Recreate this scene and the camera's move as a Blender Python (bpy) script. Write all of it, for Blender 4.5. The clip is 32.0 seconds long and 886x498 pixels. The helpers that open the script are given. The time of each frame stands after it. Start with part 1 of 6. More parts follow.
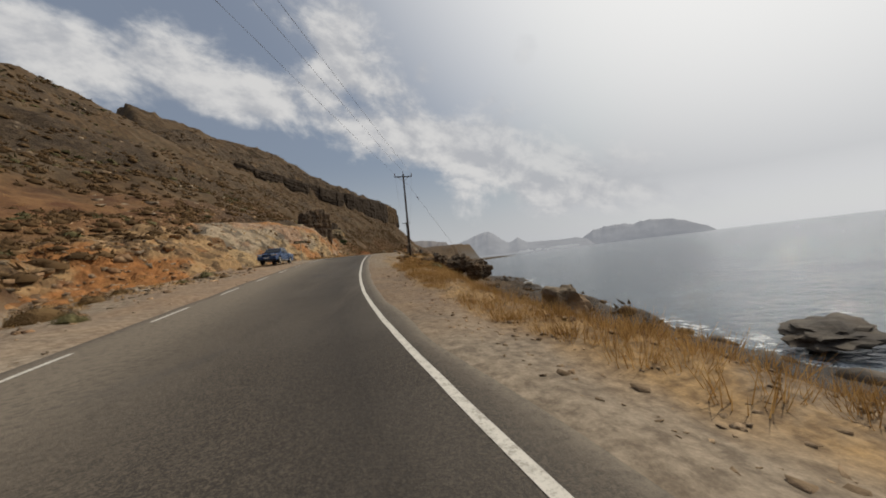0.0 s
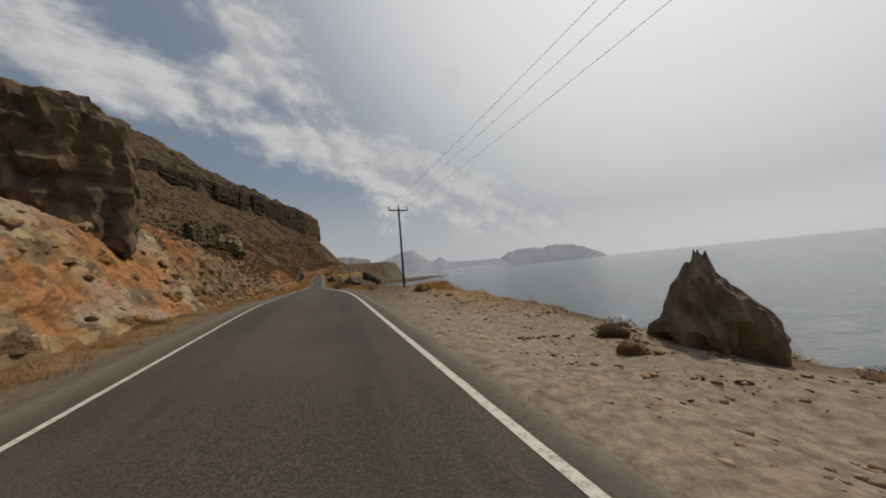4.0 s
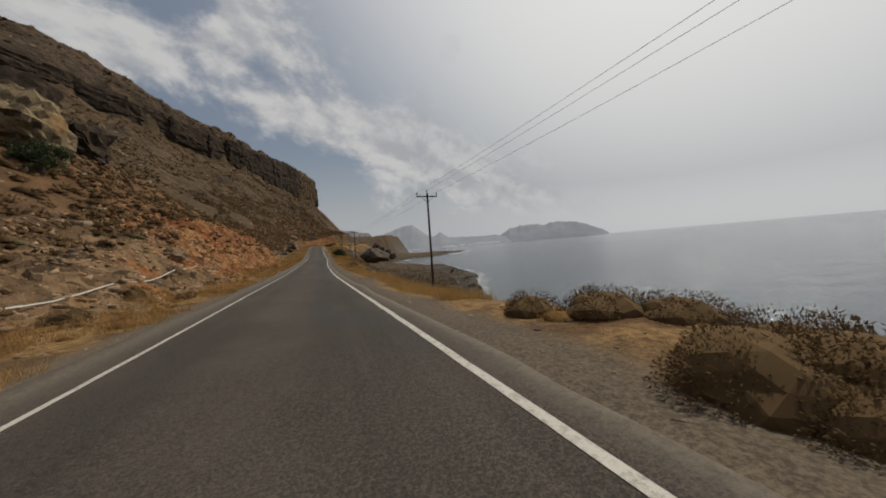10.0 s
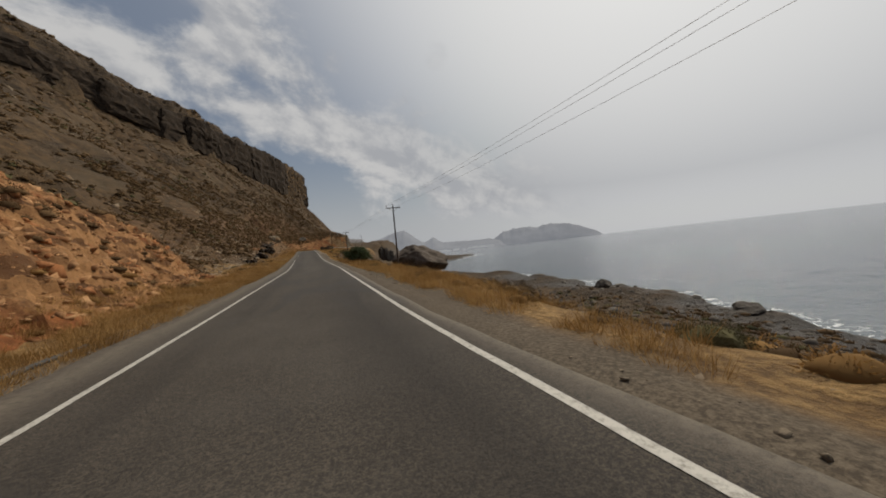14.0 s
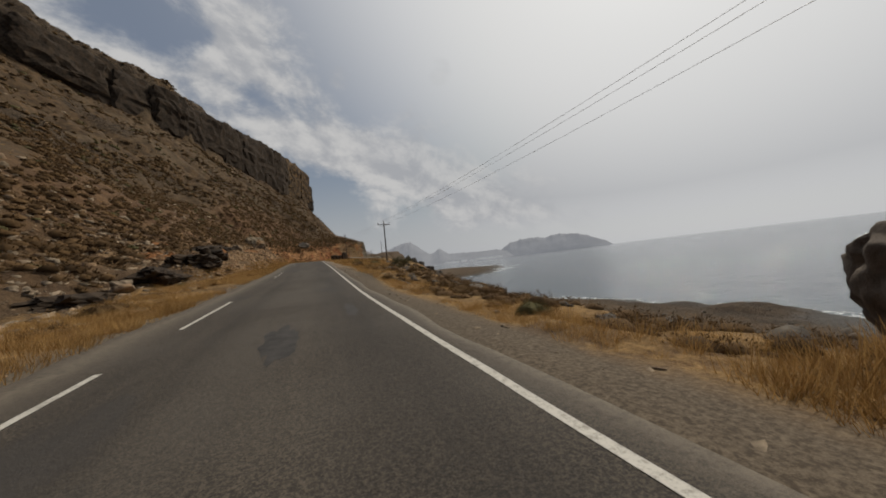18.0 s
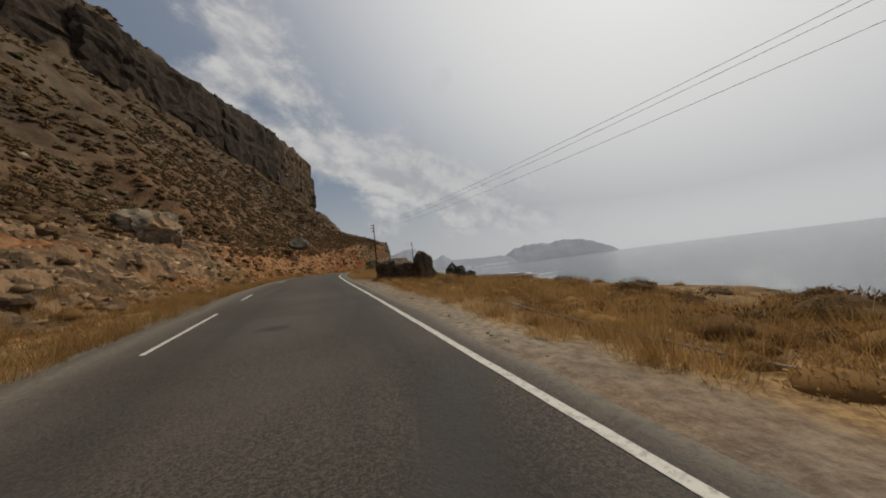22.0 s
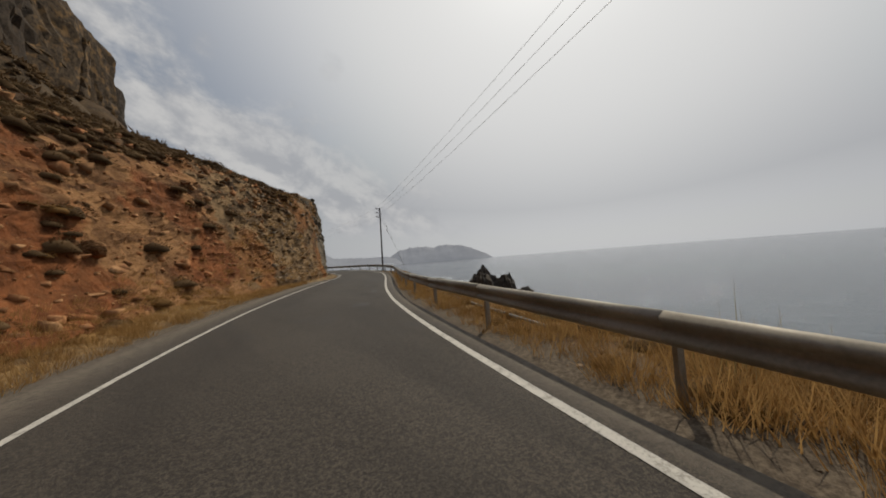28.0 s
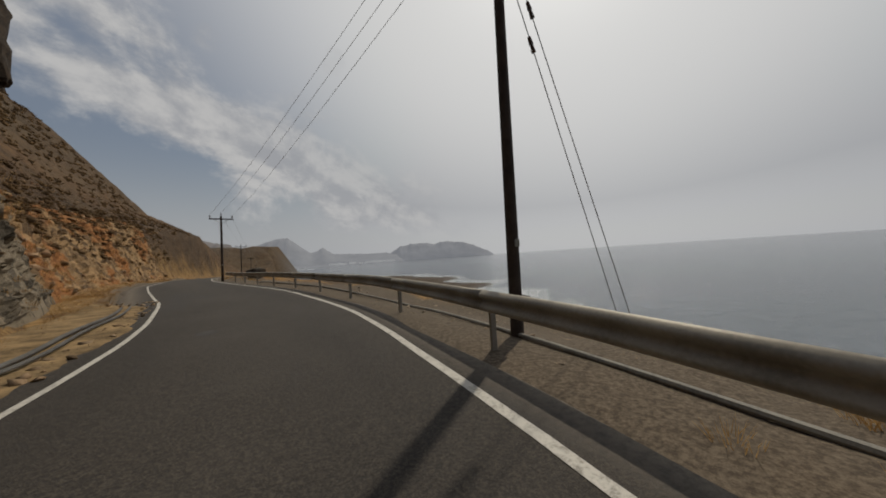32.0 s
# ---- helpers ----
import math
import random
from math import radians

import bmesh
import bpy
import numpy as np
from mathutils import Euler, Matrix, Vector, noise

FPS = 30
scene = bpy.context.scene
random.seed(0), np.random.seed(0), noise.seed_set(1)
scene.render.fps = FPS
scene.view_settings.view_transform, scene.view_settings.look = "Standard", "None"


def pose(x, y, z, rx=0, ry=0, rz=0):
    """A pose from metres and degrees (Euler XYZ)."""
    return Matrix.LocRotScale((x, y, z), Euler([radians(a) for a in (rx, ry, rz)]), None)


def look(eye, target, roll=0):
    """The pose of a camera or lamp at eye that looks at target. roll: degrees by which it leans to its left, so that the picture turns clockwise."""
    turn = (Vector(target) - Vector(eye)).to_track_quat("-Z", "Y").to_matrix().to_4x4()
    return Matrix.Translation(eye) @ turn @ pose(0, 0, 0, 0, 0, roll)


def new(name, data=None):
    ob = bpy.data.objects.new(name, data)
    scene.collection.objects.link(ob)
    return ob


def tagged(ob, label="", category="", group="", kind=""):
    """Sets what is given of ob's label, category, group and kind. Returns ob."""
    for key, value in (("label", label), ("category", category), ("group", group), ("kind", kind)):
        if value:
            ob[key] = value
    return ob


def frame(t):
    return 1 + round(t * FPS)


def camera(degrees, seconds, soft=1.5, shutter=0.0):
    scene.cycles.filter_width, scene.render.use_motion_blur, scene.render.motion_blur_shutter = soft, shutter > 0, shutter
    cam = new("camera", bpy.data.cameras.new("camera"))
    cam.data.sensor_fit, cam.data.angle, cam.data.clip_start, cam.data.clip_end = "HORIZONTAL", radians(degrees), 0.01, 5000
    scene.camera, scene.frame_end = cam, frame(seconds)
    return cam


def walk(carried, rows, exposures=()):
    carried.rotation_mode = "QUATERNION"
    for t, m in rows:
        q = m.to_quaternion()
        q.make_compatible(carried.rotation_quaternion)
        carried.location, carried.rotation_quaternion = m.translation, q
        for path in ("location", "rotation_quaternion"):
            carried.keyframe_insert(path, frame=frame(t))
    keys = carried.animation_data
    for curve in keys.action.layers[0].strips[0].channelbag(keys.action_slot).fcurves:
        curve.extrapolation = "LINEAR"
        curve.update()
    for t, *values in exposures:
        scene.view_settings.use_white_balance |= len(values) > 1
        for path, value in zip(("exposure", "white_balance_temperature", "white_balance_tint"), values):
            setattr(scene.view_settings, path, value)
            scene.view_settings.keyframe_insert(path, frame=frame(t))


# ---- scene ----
import itertools

cam = camera(108.2, 32.0, soft=1.8, shutter=0.0)
PATH = [
    (0, (7.701, -82.999, 4.700), (8.661, -73.053, 5.090), -6.76),
    (0.5, (5.963, -76.820, 5.039), (7.335, -66.927, 5.538), -6.57),
    (1, (4.479, -70.565, 5.482), (6.256, -60.747, 6.153), -7.69),
    (1.5, (3.249, -64.249, 6.040), (5.424, -54.518, 6.798), -8.27),
    (2, (2.253, -57.907, 6.658), (4.743, -48.265, 7.571), -7.18),
    (2.5, (1.446, -51.553, 7.277), (4.195, -41.979, 8.154), -6.74),
    (3, (0.807, -45.171, 7.876), (3.802, -35.665, 8.688), -7.62),
    (3.5, (0.343, -38.747, 8.449), (3.617, -29.332, 9.243), -6.59),
    (5.5, (-0.466, -12.732, 9.636), (2.953, -3.336, 9.748), -4.29),
    (6, (-0.709, -6.176, 9.647), (2.798, 3.188, 9.699), -3.76),
    (6.5, (-0.934, 0.413, 9.619), (2.541, 9.790, 9.638), -3.82),
    (7, (-1.181, 7.045, 9.580), (2.269, 16.431, 9.584), -3.96),
    (7.5, (-1.452, 13.728, 9.521), (1.960, 23.128, 9.479), -3.75),
    (8, (-1.759, 20.485, 9.465), (1.600, 29.904, 9.396), -5.11),
    (8.5, (-2.086, 27.342, 9.438), (1.283, 36.757, 9.349), -5.76),
    (9, (-2.409, 34.309, 9.408), (0.975, 43.719, 9.372), -4.54),
    (9.5, (-2.730, 41.381, 9.356), (0.657, 50.789, 9.291), -4.49),
    (10, (-3.057, 48.542, 9.304), (0.321, 57.954, 9.241), -4.95),
    (10.5, (-3.389, 55.765, 9.258), (-0.006, 65.175, 9.279), -3.59),
    (11, (-3.751, 63.018, 9.198), (-0.449, 72.457, 9.102), -4.81),
    (11.5, (-4.136, 70.289, 9.154), (-0.807, 79.719, 9.147), -4.65),
    (12, (-4.493, 77.576, 9.111), (-1.118, 86.989, 9.029), -4.68),
    (12.5, (-4.784, 84.873, 9.073), (-1.283, 94.240, 9.047), -5.10),
    (13, (-4.999, 92.169, 9.103), (-1.431, 101.511, 9.178), -5.28),
    (13.5, (-5.166, 99.453, 9.190), (-1.539, 108.772, 9.272), -6.00),
    (14, (-5.304, 106.716, 9.306), (-1.668, 116.031, 9.381), -6.45),
    (14.5, (-5.427, 113.952, 9.441), (-1.762, 123.255, 9.587), -5.97),
    (16.5, (-5.392, 142.614, 10.468), (-1.816, 151.950, 10.695), -6.65),
    (17, (-5.585, 149.707, 10.734), (-2.050, 159.056, 11.054), -6.85),
    (17.5, (-5.799, 156.781, 11.051), (-2.280, 166.135, 11.397), -7.18),
    (18, (-6.015, 163.842, 11.411), (-2.485, 173.187, 11.864), -6.89),
    (18.5, (-6.214, 170.884, 11.786), (-2.653, 180.220, 12.177), -7.23),
    (19, (-6.392, 177.879, 12.198), (-2.807, 187.199, 12.737), -7.36),
    (19.5, (-6.553, 184.810, 12.669), (-2.952, 194.122, 13.242), -7.42),
    (20, (-6.722, 191.684, 13.164), (-3.165, 201.011, 13.766), -7.72),
    (20.5, (-6.915, 198.530, 13.670), (-3.379, 207.861, 14.313), -6.96),
    (21, (-7.127, 205.354, 14.195), (-3.622, 214.690, 14.929), -6.81),
    (21.5, (-7.355, 212.123, 14.741), (-3.868, 221.467, 15.473), -6.81),
    (22, (-7.581, 218.815, 15.261), (-4.076, 228.158, 15.917), -7.06),
    (22.5, (-7.779, 225.426, 15.750), (-4.223, 234.748, 16.422), -6.50),
    (23, (-7.946, 231.965, 16.218), (-4.357, 241.281, 16.797), -7.40),
    (23.5, (-8.084, 238.457, 16.674), (-4.449, 247.753, 17.279), -7.05),
    (24, (-8.137, 244.937, 17.091), (-4.305, 254.159, 17.623), -6.32),
    (24.5, (-8.019, 251.421, 17.445), (-3.899, 260.523, 17.879), -6.49),
    (25, (-7.685, 257.888, 17.750), (-3.246, 266.843, 18.078), -6.91),
    (25.5, (-7.086, 264.310, 18.042), (-2.226, 273.043, 18.391), -7.10),
    (26, (-6.147, 270.665, 18.292), (-0.773, 279.096, 18.496), -6.76),
    (26.5, (-4.884, 276.937, 18.474), (0.857, 285.123, 18.649), -6.37),
    (27, (-3.418, 283.125, 18.654), (2.515, 291.170, 18.913), -5.95),
    (27.5, (-1.825, 289.227, 18.896), (4.280, 297.134, 19.353), -5.50),
    (28, (0.002, 295.197, 19.125), (6.583, 302.719, 19.454), -4.44),
    (28.5, (2.178, 300.947, 19.249), (9.261, 308.003, 19.437), -4.24),
    (29, (4.678, 306.356, 19.309), (12.268, 312.866, 19.368), -5.18),
    (29.5, (7.396, 311.312, 19.367), (15.383, 317.329, 19.470), -5.52),
    (30, (10.158, 315.846, 19.432), (18.301, 321.650, 19.465), -6.12),
    (30.5, (12.818, 320.094, 19.496), (20.945, 325.921, 19.624), -5.30),
    (31, (15.267, 324.203, 19.575), (23.140, 330.367, 19.714), -5.86),
    (31.5, (17.377, 328.306, 19.665), (24.713, 335.098, 19.895), -4.67),
    (32, (19.046, 332.481, 19.738), (25.619, 340.015, 19.963), -3.77),
]
walk(cam, [(t, look(eye, target, roll)) for t, eye, target, roll in PATH], exposures=[(0, 0.22), (2.0, 0.08), (3.5, 0.0), (5.5, -0.05), (28, -0.05), (32, -0.22)])

# ---- sun, sky and haze ----
SUN_AZ, SUN_EL = 66.0, 49.0   # degrees clockwise from +y, and above the horizon
sun_way = Vector((math.sin(radians(SUN_AZ)) * math.cos(radians(SUN_EL)), math.cos(radians(SUN_AZ)) * math.cos(radians(SUN_EL)), math.sin(radians(SUN_EL))))
sun = new("sun", bpy.data.lights.new("sun", "SUN"))
sun.data.energy, sun.data.angle, sun.data.color = 2.7, radians(1.0), (1.0, 0.905, 0.75)
sun.matrix_world = sun_way.to_track_quat("Z", "Y").to_matrix().to_4x4()


class Nodes:
    """Short hand for building a node tree."""

    def __init__(self, tree):
        self.tree = tree
        self.tree.nodes.clear()

    def add(self, kind, ins=None, **props):
        node = self.tree.nodes.new(kind)
        for key, value in props.items():
            setattr(node, key, value)
        for key, value in (ins or {}).items():
            self.put(node.inputs[key], value)
        return node

    def put(self, socket, value):
        if isinstance(value, bpy.types.NodeSocket):
            self.tree.links.new(value, socket)
        elif isinstance(value, bpy.types.Node):
            self.tree.links.new(value.outputs[0], socket)
        else:
            socket.default_value = value

    def math(self, op, a, b=0.0, c=0.0, clamp=False):
        node = self.add("ShaderNodeMath", operation=op, use_clamp=clamp)
        self.put(node.inputs[0], a), self.put(node.inputs[1], b), self.put(node.inputs[2], c)
        return node.outputs[0]

    def span(self, value, low, high, to_low=0.0, to_high=1.0):
        node = self.add("ShaderNodeMapRange", {"Value": value, "From Min": low, "From Max": high, "To Min": to_low, "To Max": to_high})
        node.interpolation_type = "SMOOTHSTEP"
        return node.outputs[0]

    def mix(self, fac, a, b, mode="MIX"):
        node = self.add("ShaderNodeMix", data_type="RGBA", blend_type=mode)
        self.put(node.inputs["Factor"], fac)
        self.put(node.inputs[6], a if not isinstance(a, tuple) else (*a, 1)[:4])
        self.put(node.inputs[7], b if not isinstance(b, tuple) else (*b, 1)[:4])
        return node.outputs[2]

    def noise(self, where, scale, detail=4.0, rough=0.55, warp=0.0, out=0):
        node = self.add("ShaderNodeTexNoise", {"Vector": where, "Scale": scale, "Detail": detail, "Roughness": rough, "Distortion": warp})
        return node.outputs[out]

    def scaled(self, where, s):
        return self.add("ShaderNodeMapping", {"Vector": where, "Scale": s}).outputs[0]


world = bpy.data.worlds.new("sky")
scene.world = world
world.use_nodes = True
w = Nodes(world.node_tree)
sky = w.add("ShaderNodeTexSky", sky_type="NISHITA", sun_disc=False, sun_elevation=radians(SUN_EL), sun_rotation=radians(SUN_AZ), dust_density=2.0, air_density=1.4, ozone_density=1.5)
way = w.add("ShaderNodeTexCoord").outputs["Generated"]
xyz = w.add("ShaderNodeSeparateXYZ", {"Vector": way})
FORM = Vector((-0.305, 0.357, -0.883))   # the clouds lie along a bank that dips to the horizon


def cloud_noise(at, detail):
    across = w.add("ShaderNodeVectorMath", {0: at, 1: tuple(FORM)}, operation="DOT_PRODUCT").outputs["Value"]
    spread = w.add("ShaderNodeVectorMath", {0: tuple(FORM * 0.5), "Scale": across}, operation="SCALE").outputs[0]
    return w.noise(w.add("ShaderNodeVectorMath", {0: at, 1: spread}, operation="ADD").outputs[0], 5.4, detail, 0.60, 0.15)


lump = cloud_noise(way, 12.0)
off_sun = w.add("ShaderNodeVectorMath", {0: way, 1: tuple(0.035 * sun_way)}, operation="ADD").outputs[0]
lump_sunward = cloud_noise(off_sun, 6.0)
toward_sun = w.add("ShaderNodeVectorMath", {0: way, 1: tuple(sun_way)}, operation="DOT_PRODUCT").outputs["Value"]
bank = w.add("ShaderNodeVectorMath", {0: way, 1: (-0.305, 0.357, -0.883)}, operation="DOT_PRODUCT").outputs["Value"]
band = w.math("EXPONENT", w.math("MULTIPLY", w.math("MULTIPLY", bank, bank), -190.0))
cover = w.math("ADD", w.math("ADD", w.math("MULTIPLY", lump, 0.9), 0.04), w.math("MULTIPLY", band, 0.28))
# single clouds: where they stand, how wide in degrees, how thick
for at, wide, much in (((-0.292, 0.734, 0.613), 18, 0.15), ((-0.052, 0.808, 0.587), 10, 0.17), ((0.292, 0.918, 0.268), 15, 0.19), ((0.022, 0.927, 0.375), 11, 0.13), ((0.50, 0.84, 0.20), 13, 0.10),
                       ((-0.128, 0.828, 0.546), 4.0, 0.20), ((0.345, 0.780, 0.522), 3.2, 0.24), ((0.095, 0.849, 0.520), 2.6, 0.18), ((-0.182, 0.850, 0.494), 4.0, 0.14), ((-0.75, 0.50, 0.42), 24, 0.03), ((-0.4, -0.7, 0.6), 40, 0.14)):
    close = w.add("ShaderNodeVectorMath", {0: way, 1: tuple(Vector(at).normalized())}, operation="DOT_PRODUCT").outputs["Value"]
    cover = w.math("ADD", cover, w.math("MULTIPLY", w.span(close, math.cos(radians(wide)), 1.0), much))
clouds = w.math("MULTIPLY", w.span(cover, 0.60, 0.82), w.span(xyz.outputs[2], 0.03, 0.15))
clouds = w.math("MULTIPLY", clouds, w.span(toward_sun, 0.55, 0.92, 1.0, 0.12))
cloud_tone = w.mix(w.span(w.math("SUBTRACT", lump, lump_sunward), -0.12, 0.12), (4.5, 4.6, 4.85), (6.5, 6.45, 6.4))
near_sun = w.span(toward_sun, 0.42, 0.98)
haze = w.math("MAXIMUM", w.span(xyz.outputs[2], -0.02, 0.33, 0.95, 0.0), w.math("MULTIPLY", near_sun, 0.95))
haze_tone = w.mix(near_sun, (5.1, 5.23, 5.45), (9.1, 9.05, 8.9))
tone = w.mix(1.0, sky.outputs[0], (6.0, 6.0, 6.0), "DARKEN")
tone = w.mix(0.66, tone, (2.25, 2.5, 3.0))
tone = w.mix(haze, tone, haze_tone)
tone = w.mix(w.math("POWER", w.math("MAXIMUM", toward_sun, 0.0), 40.0), tone, (13.5, 13.3, 12.8))
tone = w.mix(clouds, tone, cloud_tone)
back = w.add("ShaderNodeBackground", {"Color": tone, "Strength": 0.085})
w.add("ShaderNodeOutputWorld", {"Surface": back})


# ---- materials ----
def material(name, build, rough=0.9, spec=0.3):
    m = bpy.data.materials.new(name)
    m.use_nodes = True
    n = Nodes(m.node_tree)
    surface = n.add("ShaderNodeBsdfPrincipled", {"Roughness": rough, "Specular IOR Level": spec})
    n.add("ShaderNodeOutputMaterial", {"Surface": surface})
    n.where = n.add("ShaderNodeTexCoord").outputs["Object"]
    n.surface = surface
    build(n)
    return m


def bump(n, height, strength, distance):
    node = n.add("ShaderNodeBump", {"Height": height, "Strength": strength, "Distance": distance})
    n.put(n.surface.inputs["Normal"], node.outputs[0])


def attribute(n, name):
    return n.add("ShaderNodeAttribute", attribute_name=name).outputs["Fac"]


def plain(dark, light, scale=3.0, fine=40.0, rough=0.8, metal=0.0, relief=0.3, depth=0.01, vary=0.0):
    def build(n):
        a = n.noise(n.where, scale, 5.0)
        b = n.noise(n.where, fine, 3.0)
        fac = n.math("ADD", n.math("MULTIPLY", a, 0.65), n.math("MULTIPLY", b, 0.35))
        tone = n.mix(n.span(fac, 0.33, 0.67), dark, light)
        if vary:
            r = n.add("ShaderNodeNewGeometry").outputs["Random Per Island"]
            tone = n.mix(1.0, tone, n.add("ShaderNodeCombineColor", {0: n.span(r, 0, 1, 1 - vary, 1 + vary), 1: n.span(r, 0, 1, 1 - vary, 1 + vary * 0.8), 2: n.span(r, 0, 1, 1 - vary, 1 + vary * 0.6)}).outputs[0], "MULTIPLY")
        n.put(n.surface.inputs["Base Color"], tone)
        n.put(n.surface.inputs["Roughness"], n.span(b, 0.3, 0.7, rough - 0.08, min(1.0, rough + 0.08)))
        n.surface.inputs["Metallic"].default_value = metal
        bump(n, n.math("ADD", n.math("MULTIPLY", a, 0.6), n.math("MULTIPLY", b, 0.4)), relief, depth)
    return build


def build_earth(n):
    big = n.noise(n.where, 0.07, 5.0, 0.6)
    mid = n.noise(n.where, 0.55, 6.0, 0.62)
    fine = n.noise(n.where, 5.0, 5.0, 0.65)
    grit = n.noise(n.where, 24.0, 3.0, 0.7)
    red, pale, rock, wet, straw, grey = (attribute(n, k) for k in ("red", "pale", "rock", "wet", "straw", "grey"))
    soil = n.mix(n.span(mid, 0.35, 0.68), (0.044, 0.0275, 0.0145), (0.125, 0.076, 0.037))
    soil = n.mix(n.span(big, 0.42, 0.66, 0.0, 0.5), soil, (0.115, 0.085, 0.052))
    scrub = n.noise(n.where, 0.9, 3.0, 0.55, 0.6)
    soil = n.mix(n.span(scrub, 0.5, 0.62, 0.0, 0.55), soil, (0.080, 0.056, 0.031))
    clay = n.mix(n.span(mid, 0.33, 0.66), (0.135, 0.050, 0.018), (0.29, 0.147, 0.058))
    soil = n.mix(red, soil, clay)
    warp = n.add("ShaderNodeVectorMath", {0: n.where, 1: n.add("ShaderNodeVectorMath", {0: n.noise(n.where, 0.6, 4.0, 0.6, 0.0, 1), 1: (3.0, 3.0, 3.0)}, operation="MULTIPLY").outputs[0]}, operation="ADD").outputs[0]
    strata = n.noise(n.scaled(warp, (0.22, 0.22, 1.3)), 0.8, 7.0, 0.66, 0.6)
    cracks = n.noise(n.scaled(warp, (0.7, 0.7, 1.2)), 1.6, 5.0, 0.7, 1.2)
    stone = n.mix(n.span(strata, 0.34, 0.66), (0.038, 0.027, 0.0175), (0.115, 0.080, 0.050))
    ochre = n.noise(n.scaled(n.where, (0.12, 0.12, 0.05)), 0.8, 4.0)
    stone = n.mix(n.span(ochre, 0.56, 0.68, 0.0, 0.4), stone, (0.25, 0.155, 0.07))
    stone = n.mix(n.span(cracks, 0.40, 0.47, 0.6, 0.0), stone, (0.050, 0.042, 0.034))
    soil = n.mix(rock, soil, stone)
    gravel = n.mix(n.span(fine, 0.3, 0.7), (0.145, 0.119, 0.090), (0.345, 0.287, 0.215))
    soil = n.mix(pale, soil, gravel)
    litter = n.mix(n.span(fine, 0.32, 0.68), (0.15, 0.085, 0.032), (0.38, 0.235, 0.092))
    soil = n.mix(n.math("MULTIPLY", straw, n.span(mid, 0.36, 0.56, 0.25, 0.95)), soil, litter)
    chips = n.mix(n.span(n.noise(n.where, 14.0, 3.0, 0.8), 0.36, 0.66), (0.060, 0.048, 0.035), (0.160, 0.129, 0.092))
    soil = n.mix(grey, soil, chips)
    soil = n.mix(n.span(grit, 0.35, 0.7, 0.25, 0.0), soil, (0.06, 0.05, 0.04))
    soil = n.mix(wet, soil, (0.045, 0.038, 0.032))
    n.put(n.surface.inputs["Base Color"], soil)
    n.put(n.surface.inputs["Roughness"], n.span(wet, 0, 1, 0.95, 0.55))
    lumps = n.math("ADD", n.math("MULTIPLY", mid, 1.0), n.math("MULTIPLY", fine, 0.35))
    lumps = n.math("ADD", lumps, n.math("MULTIPLY", n.math("MULTIPLY", n.span(cracks, 0.38, 0.55), rock), 0.45))
    lumps = n.math("ADD", lumps, n.math("MULTIPLY", grit, 0.07))
    n.put(n.surface.inputs["Normal"], n.add("ShaderNodeBump", {"Height": lumps, "Strength": n.span(n.math("MAXIMUM", pale, grey), 0.0, 0.8, 0.9, 0.22), "Distance": 0.35}).outputs[0])


def build_asphalt(n):
    grain = n.noise(n.where, 42.0, 3.0, 0.85)
    chips = n.noise(n.where, 24.0, 4.0, 0.75)
    dust = n.noise(n.where, 0.30, 5.0, 0.6)
    lane, edge = attribute(n, "lane"), attribute(n, "edge")
    streak = n.noise(n.scaled(n.where, (1.0, 0.06, 1.0)), 1.1, 5.0, 0.6)
    tracks = n.math("MULTIPLY", lane, n.span(streak, 0.3, 0.62, 0.35, 1.0))
    speck = n.math("ADD", n.math("MULTIPLY", grain, 0.6), n.math("MULTIPLY", chips, 0.4))
    tone = n.mix(n.span(speck, 0.43, 0.59), (0.021, 0.0172, 0.0135), (0.092, 0.075, 0.057))
    tone = n.mix(n.span(dust, 0.38, 0.68, 0.0, 0.4), tone, (0.100, 0.087, 0.072))
    tone = n.mix(n.math("MULTIPLY", tracks, 0.85), tone, n.mix(n.span(speck, 0.42, 0.62), (0.018, 0.0148, 0.012), (0.046, 0.0375, 0.030)))
    worn = n.noise(n.scaled(n.where, (0.9, 0.035, 1.0)), 0.8, 4.0, 0.6)
    tone = n.mix(n.span(worn, 0.50, 0.64, 0.0, 0.5), tone, n.mix(n.span(speck, 0.42, 0.60), (0.033, 0.0275, 0.0215), (0.118, 0.097, 0.074)))
    # a darker mix over the last stretch of the road
    tone = n.mix(n.math("MULTIPLY", attribute(n, "dark_end"), 0.5), tone, n.mix(n.span(speck, 0.42, 0.62), (0.017, 0.015, 0.0125), (0.048, 0.041, 0.034)))
    patch = n.noise(n.scaled(n.where, (1.0, 0.35, 1.0)), 0.28, 4.0, 0.55, 0.6)
    tone = n.mix(n.span(patch, 0.57, 0.63, 0.0, 0.65), tone, (0.040, 0.036, 0.033))
    fine = n.noise(n.scaled(n.where, (1.0, 0.5, 1.0)), 0.9, 6.0, 0.75, 1.5)
    tone = n.mix(n.span(n.math("ABSOLUTE", n.math("SUBTRACT", fine, 0.5)), 0.0, 0.006, 0.35, 0.0), tone, (0.03, 0.027, 0.024))
    grit = n.noise(n.where, 9.0, 5.0, 0.75)
    tone = n.mix(n.math("MULTIPLY", edge, n.span(grit, 0.28, 0.62, 0.25, 1.0)), tone, (0.150, 0.124, 0.094))
    n.put(n.surface.inputs["Base Color"], tone)
    n.put(n.surface.inputs["Roughness"], n.span(grain, 0.3, 0.7, 0.75, 0.95))
    bump(n, n.math("ADD", speck, n.math("MULTIPLY", grit, 0.6)), 0.8, 0.016)


